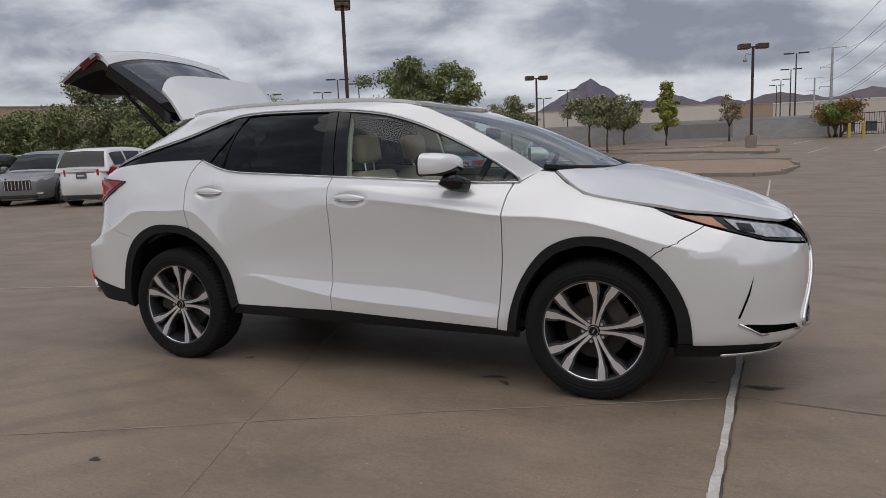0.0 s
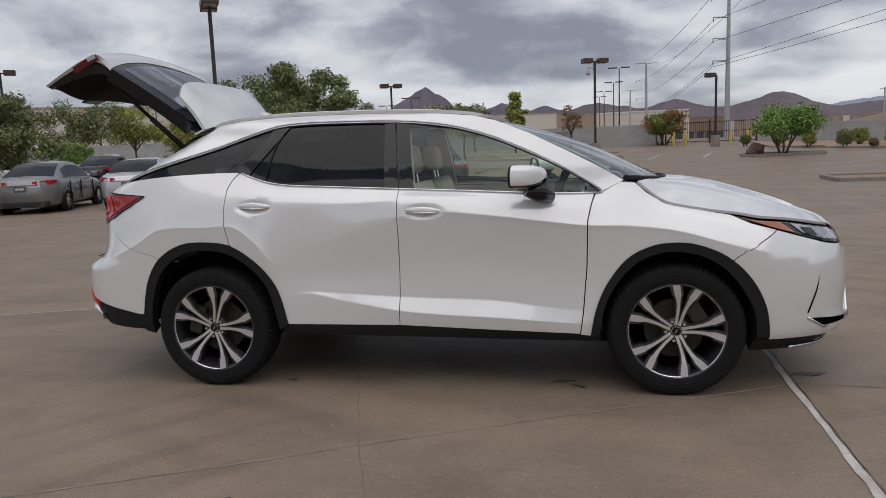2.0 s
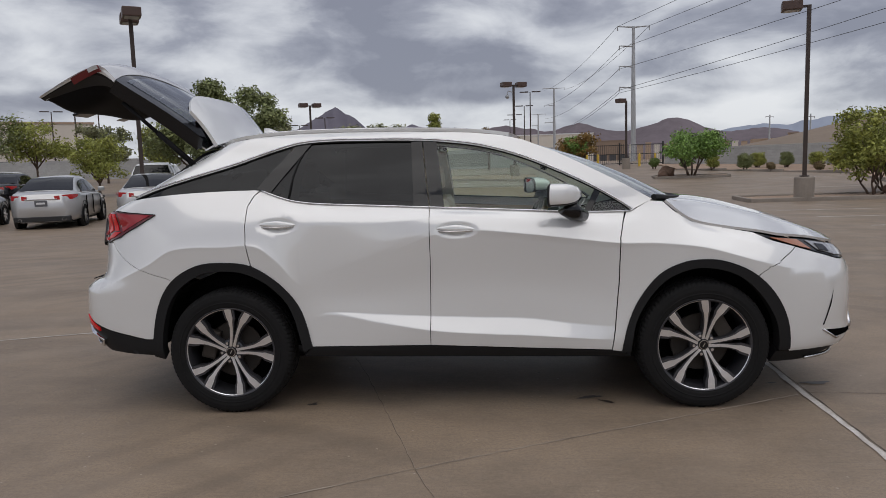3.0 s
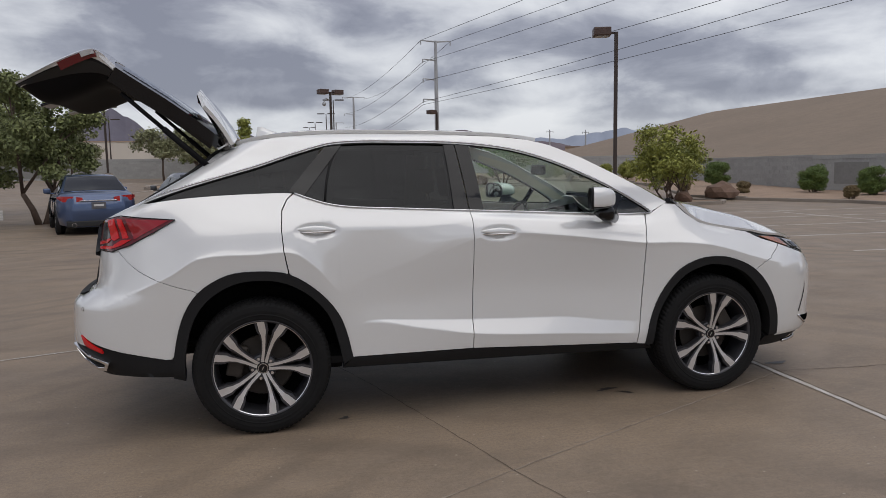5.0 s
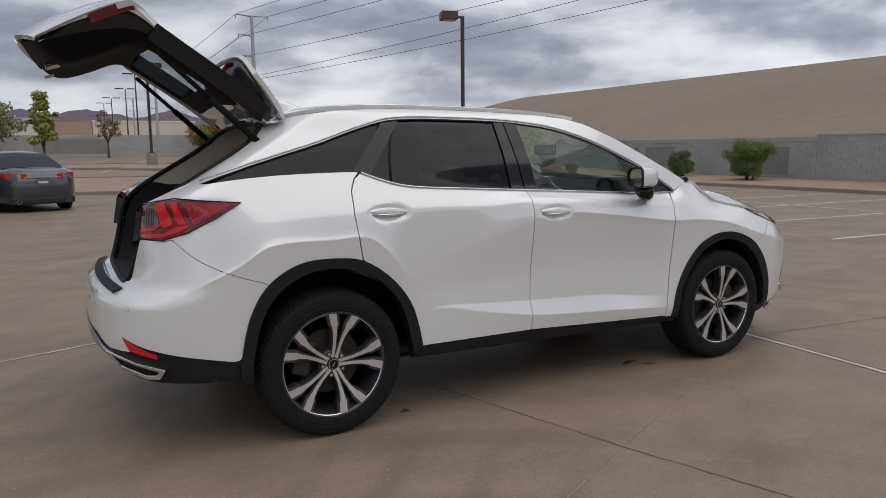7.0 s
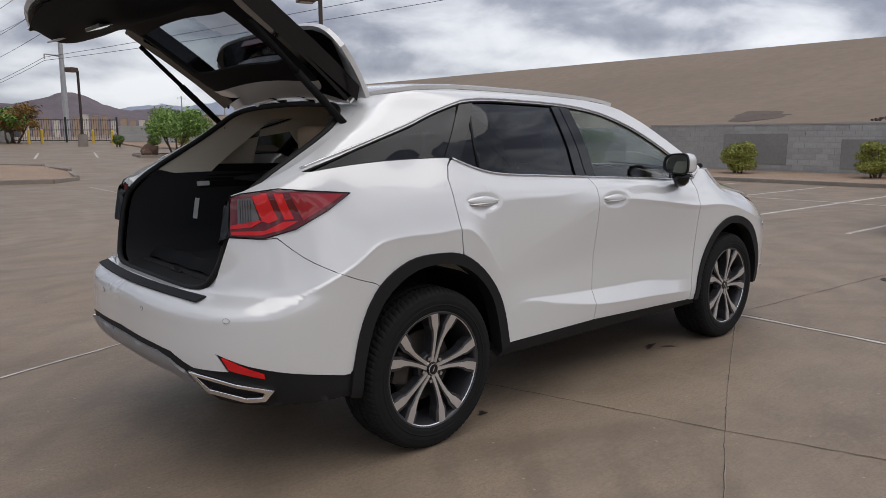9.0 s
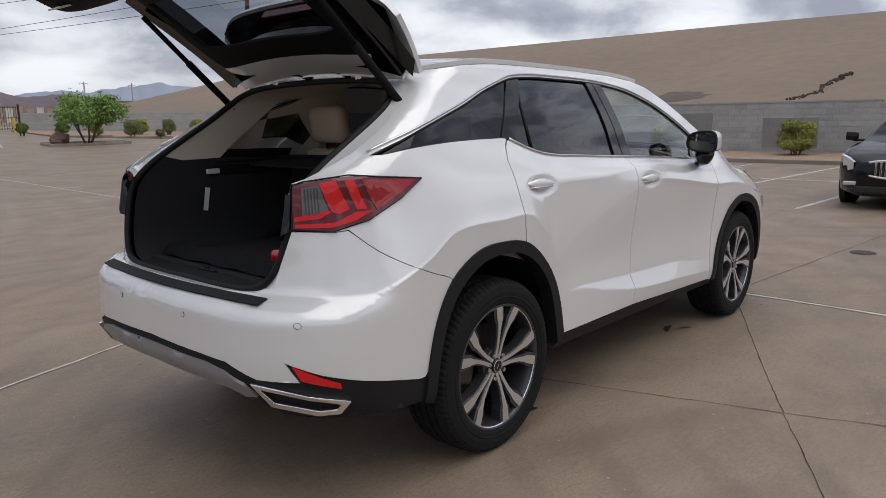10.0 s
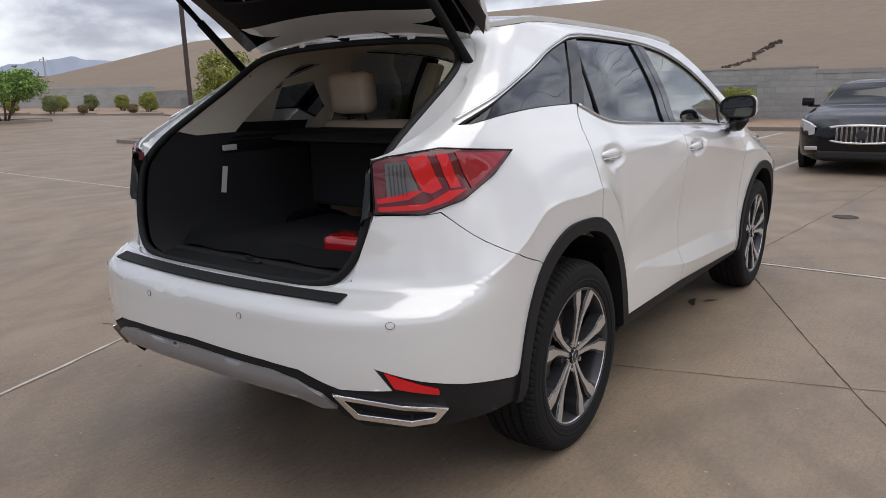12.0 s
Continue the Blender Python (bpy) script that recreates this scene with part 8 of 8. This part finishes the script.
def beside_lamp(p, q):
    return 1.045 < (p.z + q.z) / 2 < 1.205


band("hatch_frame", R_RIM, R_AP, M["pearl"], "white frame of the load opening", mids=((0.5, (0.006, 0, 0.0)),), select=lambda p, q: not beside_lamp(p, q))
for sg in (-1, 1):
    band("lamp_surround", R_RIM, R_AP, M["gloss"], "black trim beside the tail lamp", mids=((0.25, (-0.035, 0, 0.0)), (0.7, (-0.035, 0, 0.0))), select=lambda p, q: beside_lamp(p, q) and p.y * sg > 0)
bm = bmesh.new()
tube(bm, R_AP + R_AP[:1], 0.014, 8, cap=False)
part("hatch_seal", bm, M["seal"], CAR, "black rubber seal of the load opening", smooth=True)
R_AP2 = [p + Vector((0.03, 0, 0)) for p in R_AP]
band("load_bay_lining", R_AP2, R_IN, M["carpet"], "black carpeted load bay", select=lambda p, q: max(p.z, q.z) < 1.262, mids=((0.12, (0, 0, -0.02)),))
R_MID = [p.lerp(q, 0.42) for p, q in zip(R_AP2, R_IN)]
band("load_bay_trim", R_AP2, R_MID, M["headliner"], "cream pillar trim and headlining", select=lambda p, q: max(p.z, q.z) >= 1.25)
band("load_bay_trim", R_MID, R_IN, M["headliner"], "cream headlining", select=lambda p, q: max(p.z, q.z) >= 1.545)
for sg in (-1, 1):
    band("load_bay_trim", R_MID, R_IN, M["softblack"], "black trim below the quarter window", select=lambda p, q: 1.16 <= max(p.z, q.z) < 1.30 and p.y * sg > 0)
part("sill_plate", boxed(-2.30, -2.20, -0.46, 0.46, 0.79, 0.812, 0.006), M["clad"], CAR, "black load sill plate")
part("load_floor", boxed(-2.20, -1.30, -0.50, 0.50, 0.80, 0.815, 0.006), M["carpet"], CAR, "black load floor")
bm = bmesh.new()
box(bm, -2.215, -2.195, -0.06, 0.06, 0.812, 0.820, 0.004)
box(bm, -2.208, -2.202, -0.02, 0.02, 0.818, 0.835, 0.002)
part("tailgate_latch", bm, M["clad"], CAR)
# cargo net roll behind the sill
sheet("cargo_mat", lambda s, t: (-2.16 + 0.11 * s, -0.47 + 0.94 * t, 0.825 + 0.05 * math.sin(math.pi * s) + 0.004 * math.sin(t * 23)), 6, 24, M["softblack"], label="rolled black cargo mat", thick=0.004)
part("cargo_cover", boxed(-1.46, -1.32, -0.585, 0.585, 1.175, 1.24, 0.025), M["softblack"], CAR, "black cargo cover roll")
sheet("cover_shelf", lambda s, t: (-1.44 - 0.30 * s * (1 - (2 * t - 1) ** 6), -0.575 + 1.15 * t, 1.222 - 0.012 * s), 4, 16, M["softblack"], label="black cargo cover", thick=0.008)
part("load_lamp", boxed(-1.83, -1.76, 0.585, 0.600, 1.165, 1.190, 0.004), M["platebar"], CAR, "small load-bay lamp")
part("paper_tag", boxed(-1.862, -1.838, 0.572, 0.576, 0.985, 1.10, m=pose(-1.85, 0.574, 1.05, 0, 10, 0) @ Matrix.Translation((1.85, -0.574, -1.05))), M["bld_roof"], CAR, "white paper tag on the lining")
# scuff plate on the bumper
sheet("bumper_scuff_plate", lambda s, t: (-2.415 + 0.045 * s + 0.10 * (2 * t - 1) ** 2 * 0.45, 0.60 * (2 * t - 1), 0.792 + 0.014 * s), 3, 26, M["clad"], label="black ribbed bumper scuff plate", thick=-0.006)
# red case lying on the load floor
red = thing("tool_case", "red plastic case lying on the load floor", "case", m=pose(-1.95, -0.36, 0.818, 0, 0, 12))
bm = bmesh.new()
box(bm, -0.07, 0.07, -0.16, 0.16, 0, 0.085, 0.025)
part("shell", bm, M["redlens"], red, smooth=True)
part("grip", boxed(-0.02, 0.02, -0.05, 0.05, 0.083, 0.093, 0.004), M["softblack"], red)

# ---------------------------------------------------------------- tailgate, raised
GATE = new("tailgate")
GATE.parent = CAR
tagged(GATE, "white tailgate standing open, black inside")


def blend(side, mid, y, half):
    k = max(0.0, 1 - (abs(y) / half) ** 2.2)
    return side[0] + (mid[0] - side[0]) * k, side[1] + (mid[1] - side[1]) * k


def along(pts, s):
    t = s * (len(pts) - 1)
    i = min(len(pts) - 2, int(t))
    f = t - i
    return pts[i][0] + (pts[i + 1][0] - pts[i][0]) * f, pts[i][1] + (pts[i + 1][1] - pts[i][1]) * f


G_SIDE = spline([(-1.585, 1.655), (-1.72, 1.765), (-1.86, 1.867), (-1.98, 1.948), (-2.10, 2.030)], 5)
G_MID = spline([(-1.62, 1.735), (-1.76, 1.845), (-1.90, 1.945), (-2.04, 2.037), (-2.17, 2.120)], 5)


def gate_glass(s, y, lift=0.0):
    hw = 0.615 + 0.035 * s
    a, b = along(G_SIDE, s), along(G_MID, s)
    x, z = blend(a, b, y * hw, hw)
    return (x + 0.5 * lift, y * hw, z + 0.86 * lift)


# frame round the glass: four thick strips
sheet("gate_frame", lambda s, t: gate_glass(0.20 * (1 - s), 2 * t - 1), 4, 24, M["gloss"], GATE, thick=0.085, label="gloss black surround of the rear window")
sheet("gate_frame", lambda s, t: gate_glass(1.0 - 0.14 * s, 2 * t - 1), 4, 24, M["gloss"], GATE, thick=0.085, label="gloss black surround of the rear window")
for sg in (1, -1):
    sheet("gate_frame", lambda s, t: gate_glass(0.86 - 0.66 * s, (0.80 + 0.20 * t) * 1 if sg > 0 else -1 + 0.20 * t), 14, 4, M["gloss"], GATE, thick=0.085, label="gloss black surround of the rear window")
sheet("rear_window", lambda s, t: gate_glass(0.90 - 0.74 * s, (2 * t - 1) * 0.84, 0.004), 12, 18, M["privacy_rear"], GATE, label="dark tinted rear window")

P_SIDE = spline([(-2.10, 2.035), (-2.19, 2.120), (-2.27, 2.112), (-2.42, 2.045), (-2.60, 1.945)], 5)
P_MID = spline([(-2.17, 2.125), (-2.255, 2.190), (-2.36, 2.180), (-2.54, 2.102), (-2.70, 2.005)], 5)


def gate_panel(s, y):
    hw = 0.645 - 0.05 * s
    a, b = along(P_SIDE, s), along(P_MID, s)
    x, z = blend(a, b, y * hw, hw)
    return (x, y * hw, z)


sheet("gate_panel", lambda s, t: gate_panel(1 - s, 2 * t - 1), 18, 26, M["pearl"], GATE, thick=0.022, label="white lower tailgate panel")
# inner trim: from the frame's inner edge to the gate's lower end
I_SIDE = spline([(-1.60, 1.590), (-1.70, 1.665), (-1.85, 1.775), (-2.00, 1.885), (-2.11, 1.965), (-2.20, 2.005), (-2.32, 2.000), (-2.45, 1.970), (-2.54, 1.945), (-2.60, 1.925)], 5)
I_MID = spline([(-1.60, 1.585), (-1.70, 1.640), (-1.85, 1.735), (-2.00, 1.830), (-2.11, 1.898), (-2.20, 1.925), (-2.33, 1.870), (-2.46, 1.828), (-2.535, 1.850), (-2.605, 1.930)], 5)


def gate_inner(s, y):
    hw = 0.585
    a, b = along(I_SIDE, s), along(I_MID, s)
    k = max(0.0, 1 - abs(y) ** 7)
    x, z = a[0] + (b[0] - a[0]) * k, a[1] + (b[1] - a[1]) * k
    return (x - 0.05 * s * (1 - y * y), y * hw, z + 0.045 * (1 - y * y))


sheet("gate_trim", lambda s, t: gate_inner(0.46 + 0.54 * s, 2 * t - 1), 26, 30, M["softblack"], GATE, thick=0.012, label="black inner tailgate trim")
sheet("gate_trim", lambda s, t: gate_inner(0.115 + (0.095 + 0.05 * (2 * t - 1) ** 4) * s, 2 * t - 1), 8, 26, M["softblack"], GATE, thick=0.012, label="black inner tailgate trim")
# pull recess and a white notice on the trim
part("pull_recess", boxed(-0.035, 0.035, -0.09, 0.09, -0.008, 0.008, 0.006, m=pose(*(Vector(gate_inner(0.84, -0.42)) - Vector((0, 0, 0.006))), 0, -18, 0)), M["gloss"], GATE, "black pull recess")
notice = part("notice", boxed(-0.035, 0.035, -0.055, 0.055, -0.003, 0.003, m=pose(*(Vector(gate_inner(0.86, 0.55)) - Vector((0, 0, 0.006))), 0, -16, 0)), M["platebar"], GATE, "white printed notice")
for sg in (1, -1):
    # edges of the gate between skin and trim
    def edge(s, t):
        a = along(G_SIDE + P_SIDE[1:], s)
        b = along(I_SIDE, s)
        k = t
        return (a[0] + (b[0] - a[0]) * k, sg * (0.632 + 0.012 * s - 0.065 * k * s), a[1] + (b[1] - a[1]) * k)
    def edge_strip(s0, s1, t0, t1, material, label, nu):
        def fn(s, t):
            return edge(s0 + (s1 - s0) * s, t0 + (t1 - t0) * (1 - t if sg > 0 else t))
        sheet("gate_edge", fn, nu, 4, material, GATE, label=label)
    edge_strip(0.0, 0.50, 0.0, 1.0, M["gloss"], "gloss black edge of the tailgate", 18)
    edge_strip(0.50, 1.0, 0.0, 0.34, M["pearl"], "white painted edge of the tailgate", 16)
    edge_strip(0.50, 1.0, 0.34, 0.46, M["seal"], "black shut line of the tailgate", 16)
    edge_strip(0.50, 1.0, 0.46, 1.0, M["trimblack"], "black inner edge of the tailgate", 16)
    # inner strips beside the window
    sheet("gate_trim", (lambda s, t: gate_inner(0.20 + 0.27 * s, 0.80 + 0.20 * t)) if sg > 0 else (lambda s, t: gate_inner(0.20 + 0.27 * s, -1 + 0.20 * t)), 10, 4, M["softblack"], GATE, thick=0.02, label="black inner tailgate trim")
    # lamp half on the gate
    def lampf(s, t):
        x, z = along(P_SIDE, 0.34 + 0.38 * s)
        return (x + 0.01 + 0.015 * t, sg * (0.662 - 0.02 * s - 0.012 * t), z - 0.004 - 0.038 * t)
    lm = sheet("gate_lamp", lampf if sg < 0 else (lambda s, t: lampf(1 - s, t)), 6, 3, M["reddark"], GATE, thick=0.012, label="red tail lamp half on the tailgate")
    sheet("lamp_lens", (lambda s, t: tuple(Vector(lampf(0.50 * s, 0.02 + 0.60 * t)) + Vector((0, sg * 0.006, 0.002)))), 4, 3, M["clearlens"], lm)
    # gas strut
    a, b = Vector((-1.653, sg * 0.603, 1.492)), Vector((-2.09, sg * 0.60, 1.898))
    bm = bmesh.new()
    tube(bm, [a, a.lerp(b, 0.52)], 0.017, 10)
    tube(bm, [a.lerp(b, 0.5), b], 0.012, 10)
    bmesh.ops.create_uvsphere(bm, u_segments=8, v_segments=6, radius=0.018, matrix=Matrix.Translation(a))
    part("gas_strut", bm, M["softblack"], CAR, "black tailgate strut", smooth=True)
    # hinge
    bm = bmesh.new()
    box(bm, -1.60, -1.545, sg * 0.30 - 0.02, sg * 0.30 + 0.02, 1.585, 1.650, 0.008)
    part("gate_hinge", bm, M["pearl"], GATE, "white hinge")
# painted inner band by the hinges, with the wiring
sheet("hinge_panel", lambda s, t: tuple(Vector(gate_inner(0.135 * s, (2 * t - 1) * 0.96)) - Vector((0, 0, 0.002))), 5, 20, M["pearl"], GATE, thick=0.008, label="white painted inner metal of the tailgate")
sheet("hinge_band", lambda s, t: tuple(Vector(gate_inner(0.0, (2 * t - 1) * 0.98)) * (1 - s) + Vector((-1.545, (2 * t - 1) * 0.55, 1.625)) * s), 3, 18, M["pearl"], GATE, thick=0.01, label="white painted metal at the hinges")
for y0, y1 in ((-0.22, -0.05), (0.05, 0.24), (-0.42, -0.30)):
    bm = bmesh.new()
    tube(bm, [(-1.57, y0, 1.612), (-1.60, y0 + 0.3 * (y1 - y0), 1.640), (-1.62, y0 + 0.7 * (y1 - y0), 1.655), (-1.63, y1, 1.66)], [0.014, 0.016, 0.016, 0.012], 7)
    part("wiring_boot", bm, M["seal"], GATE, "black wiring boot", smooth=True)
# roof spoiler, standing up with the gate
SP_EDGE = Curve([(0.0, 0.10), (0.3, 0.14), (0.48, 0.26), (0.57, 0.52), (0.62, 0.85), (0.66, 1.0)])


def spoiler(s, y):
    a = abs(y) * 0.625
    k = float(SP_EDGE(a))
    tx, tz = -1.70 + 0.055 * k, 1.972 - 0.160 * k
    hx, hz = -1.495 - 0.01 * (a / 0.62) ** 2, 1.672 - 0.055 * (a / 0.62) ** 2
    bow = 0.010 * math.sin(math.pi * s)
    return (hx + (tx - hx) * s + bow * 0.8, y * (0.60 + 0.02 * s), hz + (tz - hz) * s + bow * 0.6)


sheet("spoiler", lambda s, t: spoiler(s, 2 * t - 1), 12, 30, M["pearl"], GATE, thick=-0.022, label="white roof spoiler")
sheet("spoiler_underside", lambda s, t: tuple(Vector(spoiler(0.93 * (1 - s), (2 * t - 1) * 0.93)) + Vector((-0.035 - 0.03 * s, 0, -0.012))), 6, 20, M["gloss"], GATE, label="gloss black underside of the spoiler")
bm = bmesh.new()
box(bm, -0.03, 0.03, -0.20, 0.20, -0.012, 0.012, 0.006, m=pose(-1.705, 0, 1.905, 0, -55, 0))
part("high_brake_lamp", bm, M["reddark"], GATE, "high-level brake lamp")

# ---------------------------------------------------------------- cabin
def cushion(bm, x0, x1, y0, y1, z0, z1, m=None, b=0.04):
    box(bm, x0, x1, y0, y1, z0, z1, b, m=m)


def seat(y, x, name, label, w=0.25, tilt=14):
    t = new(name)
    t.parent = CAR
    tagged(t, label)
    bm = bmesh.new()
    cushion(bm, x - 0.05, x + 0.48, y - w, y + w, 0.52, 0.66, b=0.05)
    part("seat_cushion", bm, M["beige"], t, smooth=True)
    bm = bmesh.new()
    cushion(bm, -0.07, 0.07, -w, w, 0.0, 0.62, m=pose(x, y, 0.62, 0, -tilt, 0), b=0.05)
    part("backrest", bm, M["beige"], t, smooth=True)
    bm = bmesh.new()
    cushion(bm, -0.05, 0.05, -0.135, 0.135, 0.0, 0.185, m=pose(x - 0.165, y, 1.275, 0, -8, 0), b=0.045)
    part("headrest", bm, M["beige"], t, smooth=True)
    for k in (-0.06, 0.06):
        bm = bmesh.new()
        tube(bm, [(x - 0.15, y + k, 1.20), (x - 0.165, y + k, 1.30)], 0.007, 6)
        part("headrest_post", bm, M["chrome"], t)


seat(-0.37, -0.02, "front_seat", "tan leather front seat")
seat(0.37, -0.02, "front_seat", "tan leather front seat")
rs = new("rear_seat")
rs.parent = CAR
tagged(rs, "tan leather rear bench with a black back")
bm = bmesh.new()
cushion(bm, -0.88, -0.42, -0.60, 0.60, 0.52, 0.68, b=0.05)
part("seat_cushion", bm, M["beige"], rs, smooth=True)
bm = bmesh.new()
cushion(bm, -1.20, -1.06, -0.62, 0.62, 0.87, 1.27, b=0.05)
part("backrest", bm, M["beige"], rs, smooth=True)
part("seat_back_panel", boxed(-1.31, -1.20, -0.605, 0.605, 0.855, 1.235, 0.02), M["carpet"], rs)
for y in (-0.41, 0.41):
    bm = bmesh.new()
    cushion(bm, -0.05, 0.05, -0.13, 0.13, 0.0, 0.20, m=pose(-1.17, y, 1.30, 0, -6, 0), b=0.045)
    part("headrest", bm, M["beige"], rs, smooth=True)
    for k in (-0.055, 0.055):
        bm = bmesh.new()
        tube(bm, [(-1.15, y + k, 1.25), (-1.165, y + k, 1.33)], 0.007, 6)
        part("headrest_post", bm, M["softblack"], rs)
bm = bmesh.new()
box(bm, 0.72, 1.20, -0.74, 0.74, 0.62, 1.06, 0.08)
box(bm, 0.66, 0.90, 0.18, 0.56, 0.98, 1.12, 0.04)
box(bm, 0.60, 0.85, -0.14, 0.14, 1.0, 1.13, 0.02)
part("dashboard", bm, M["softblack"], CAR, "black dashboard", smooth=True)
bm = bmesh.new()
sw = pose(0.50, 0.37, 1.02, 0, -65, 0)
tube(bm, [sw @ Vector((0.185 * math.cos(a), 0.185 * math.sin(a), 0)) for a in (2 * math.pi * k / 28 for k in range(29))], 0.016, 8, cap=False)
box(bm, -0.055, 0.055, -0.07, 0.07, -0.02, 0.02, 0.015, m=sw)
box(bm, -0.02, 0.02, -0.18, 0.18, -0.01, 0.01, 0.004, m=sw)
part("steering_wheel", bm, M["softblack"], CAR, "black steering wheel", smooth=True)
bm = bmesh.new()
box(bm, -0.3, 0.7, -0.14, 0.14, 0.42, 0.78, 0.04)
part("centre_console", bm, M["softblack"], CAR)
part("cabin_floor", boxed(-1.25, 1.0, -0.78, 0.78, 0.34, 0.38), M["carpet"], CAR)
sheet("headlining", lambda s, t: tuple(Vector(roof_fn(1 - (0.06 + 0.80 * s), 0.06 + 0.88 * t)) - Vector((0, 0, 0.035))), 14, 14, M["headliner"], label="cream headlining")
part("rear_view_mirror", boxed(0.55, 0.58, -0.12, 0.12, 1.40, 1.47, 0.015), M["softblack"], CAR)
skin_panel("pillar_trim", [(-0.275, 1.20), (-0.09, 1.20), (-0.14, 1.58), (-0.285, 1.59)], M["headliner"], out=-0.045, gap=0, flange=0.03, grid=0.08, label="cream pillar trim")
skin_panel("pillar_trim", [(0.30, 1.54), (0.60, 1.42), (0.99, 1.20), (1.10, 1.20), (0.62, 1.49), (0.30, 1.585)], M["headliner"], out=-0.050, gap=0, flange=0.0, grid=0.08, label="cream pillar trim")
skin_panel("quarter_trim", [(-1.40, 1.27), (-1.97, 1.27), (-1.72, 1.385), (-1.40, 1.475)], M["headliner"], out=-0.065, gap=0, flange=0.0, grid=0.08, label="cream trim inside the quarter window")
skin_panel("quarter_trim", [(-1.13, 1.27), (-0.98, 1.24), (-0.955, 1.45), (-0.93, 1.62), (-1.10, 1.60), (-1.40, 1.51), (-1.40, 1.468), (-1.20, 1.50), (-1.06, 1.36)], M["headliner"], out=-0.060, gap=0, flange=0.0, grid=0.08, label="cream rear pillar trim")
skin_panel("door_card", [(-1.0, 1.22), (-0.20, 1.19), (0.90, 1.13), (0.90, 0.60), (-0.90, 0.62)], M["beige"], out=-0.055, gap=0, flange=0.0, grid=0.10, label="tan door card")


# ---------------------------------------------------------------- wall blocks
def lay_blocks():
    """Blocks 0.4 by 0.2 m in running bond; those of the near stretch are parts, the rest one mesh a wall."""
    made = {}
    singles = 0

    def brick_mesh(l, h):
        k = (round(l, 3), round(h, 3))
        if k not in made:
            me = bpy.data.meshes.new("block")
            bm = bmesh.new()
            box(bm, 0, l, -0.008, 0.03, 0, h)
            bm.to_mesh(me)
            bm.free()
            me.materials.append(M["block"])
            made[k] = me
        return made[k]

    for w, m, ln, h, sink, patches in BLOCKS:
        near = w.name.startswith("wall_east")
        bm = bmesh.new()
        rows = int((h - 0.06) / 0.2)
        for r in range(-1, rows):
            x = -0.2 * (r % 2)
            while x < ln:
                x0, x1 = max(x, 0) + 0.005, min(x + 0.4, ln) - 0.005
                x += 0.4
                if x1 - x0 < 0.03:
                    continue
                z0, z1 = r * 0.2 + 0.004, r * 0.2 + 0.194
                cx = (x0 + x1) / 2
                y = (m @ Vector((cx, 0, 0))).y
                if near and singles < 300 and -0.5 < y < 9.5 and r >= 0:
                    ob = new("block", brick_mesh(x1 - x0, z1 - z0))
                    ob.parent = w
                    ob.matrix_basis = m @ Matrix.Translation((x0, 0, z0))
                    singles += 1
                else:
                    box(bm, x0, x1, -0.008, 0.03, z0, z1, m=m)
        box(bm, -0.02, ln + 0.02, -0.025, 0.21, rows * 0.2 + 0.004, h, m=m)
        part("blocks", bm, M["block"], w, kind="stuff")
        for a, b, c, d in patches:
            part("painted_patch", boxed(a, b, -0.016, 0.02, c, d, 0.004, m=m), M["blockdark"], w, "darker repainted panel")


lay_blocks()
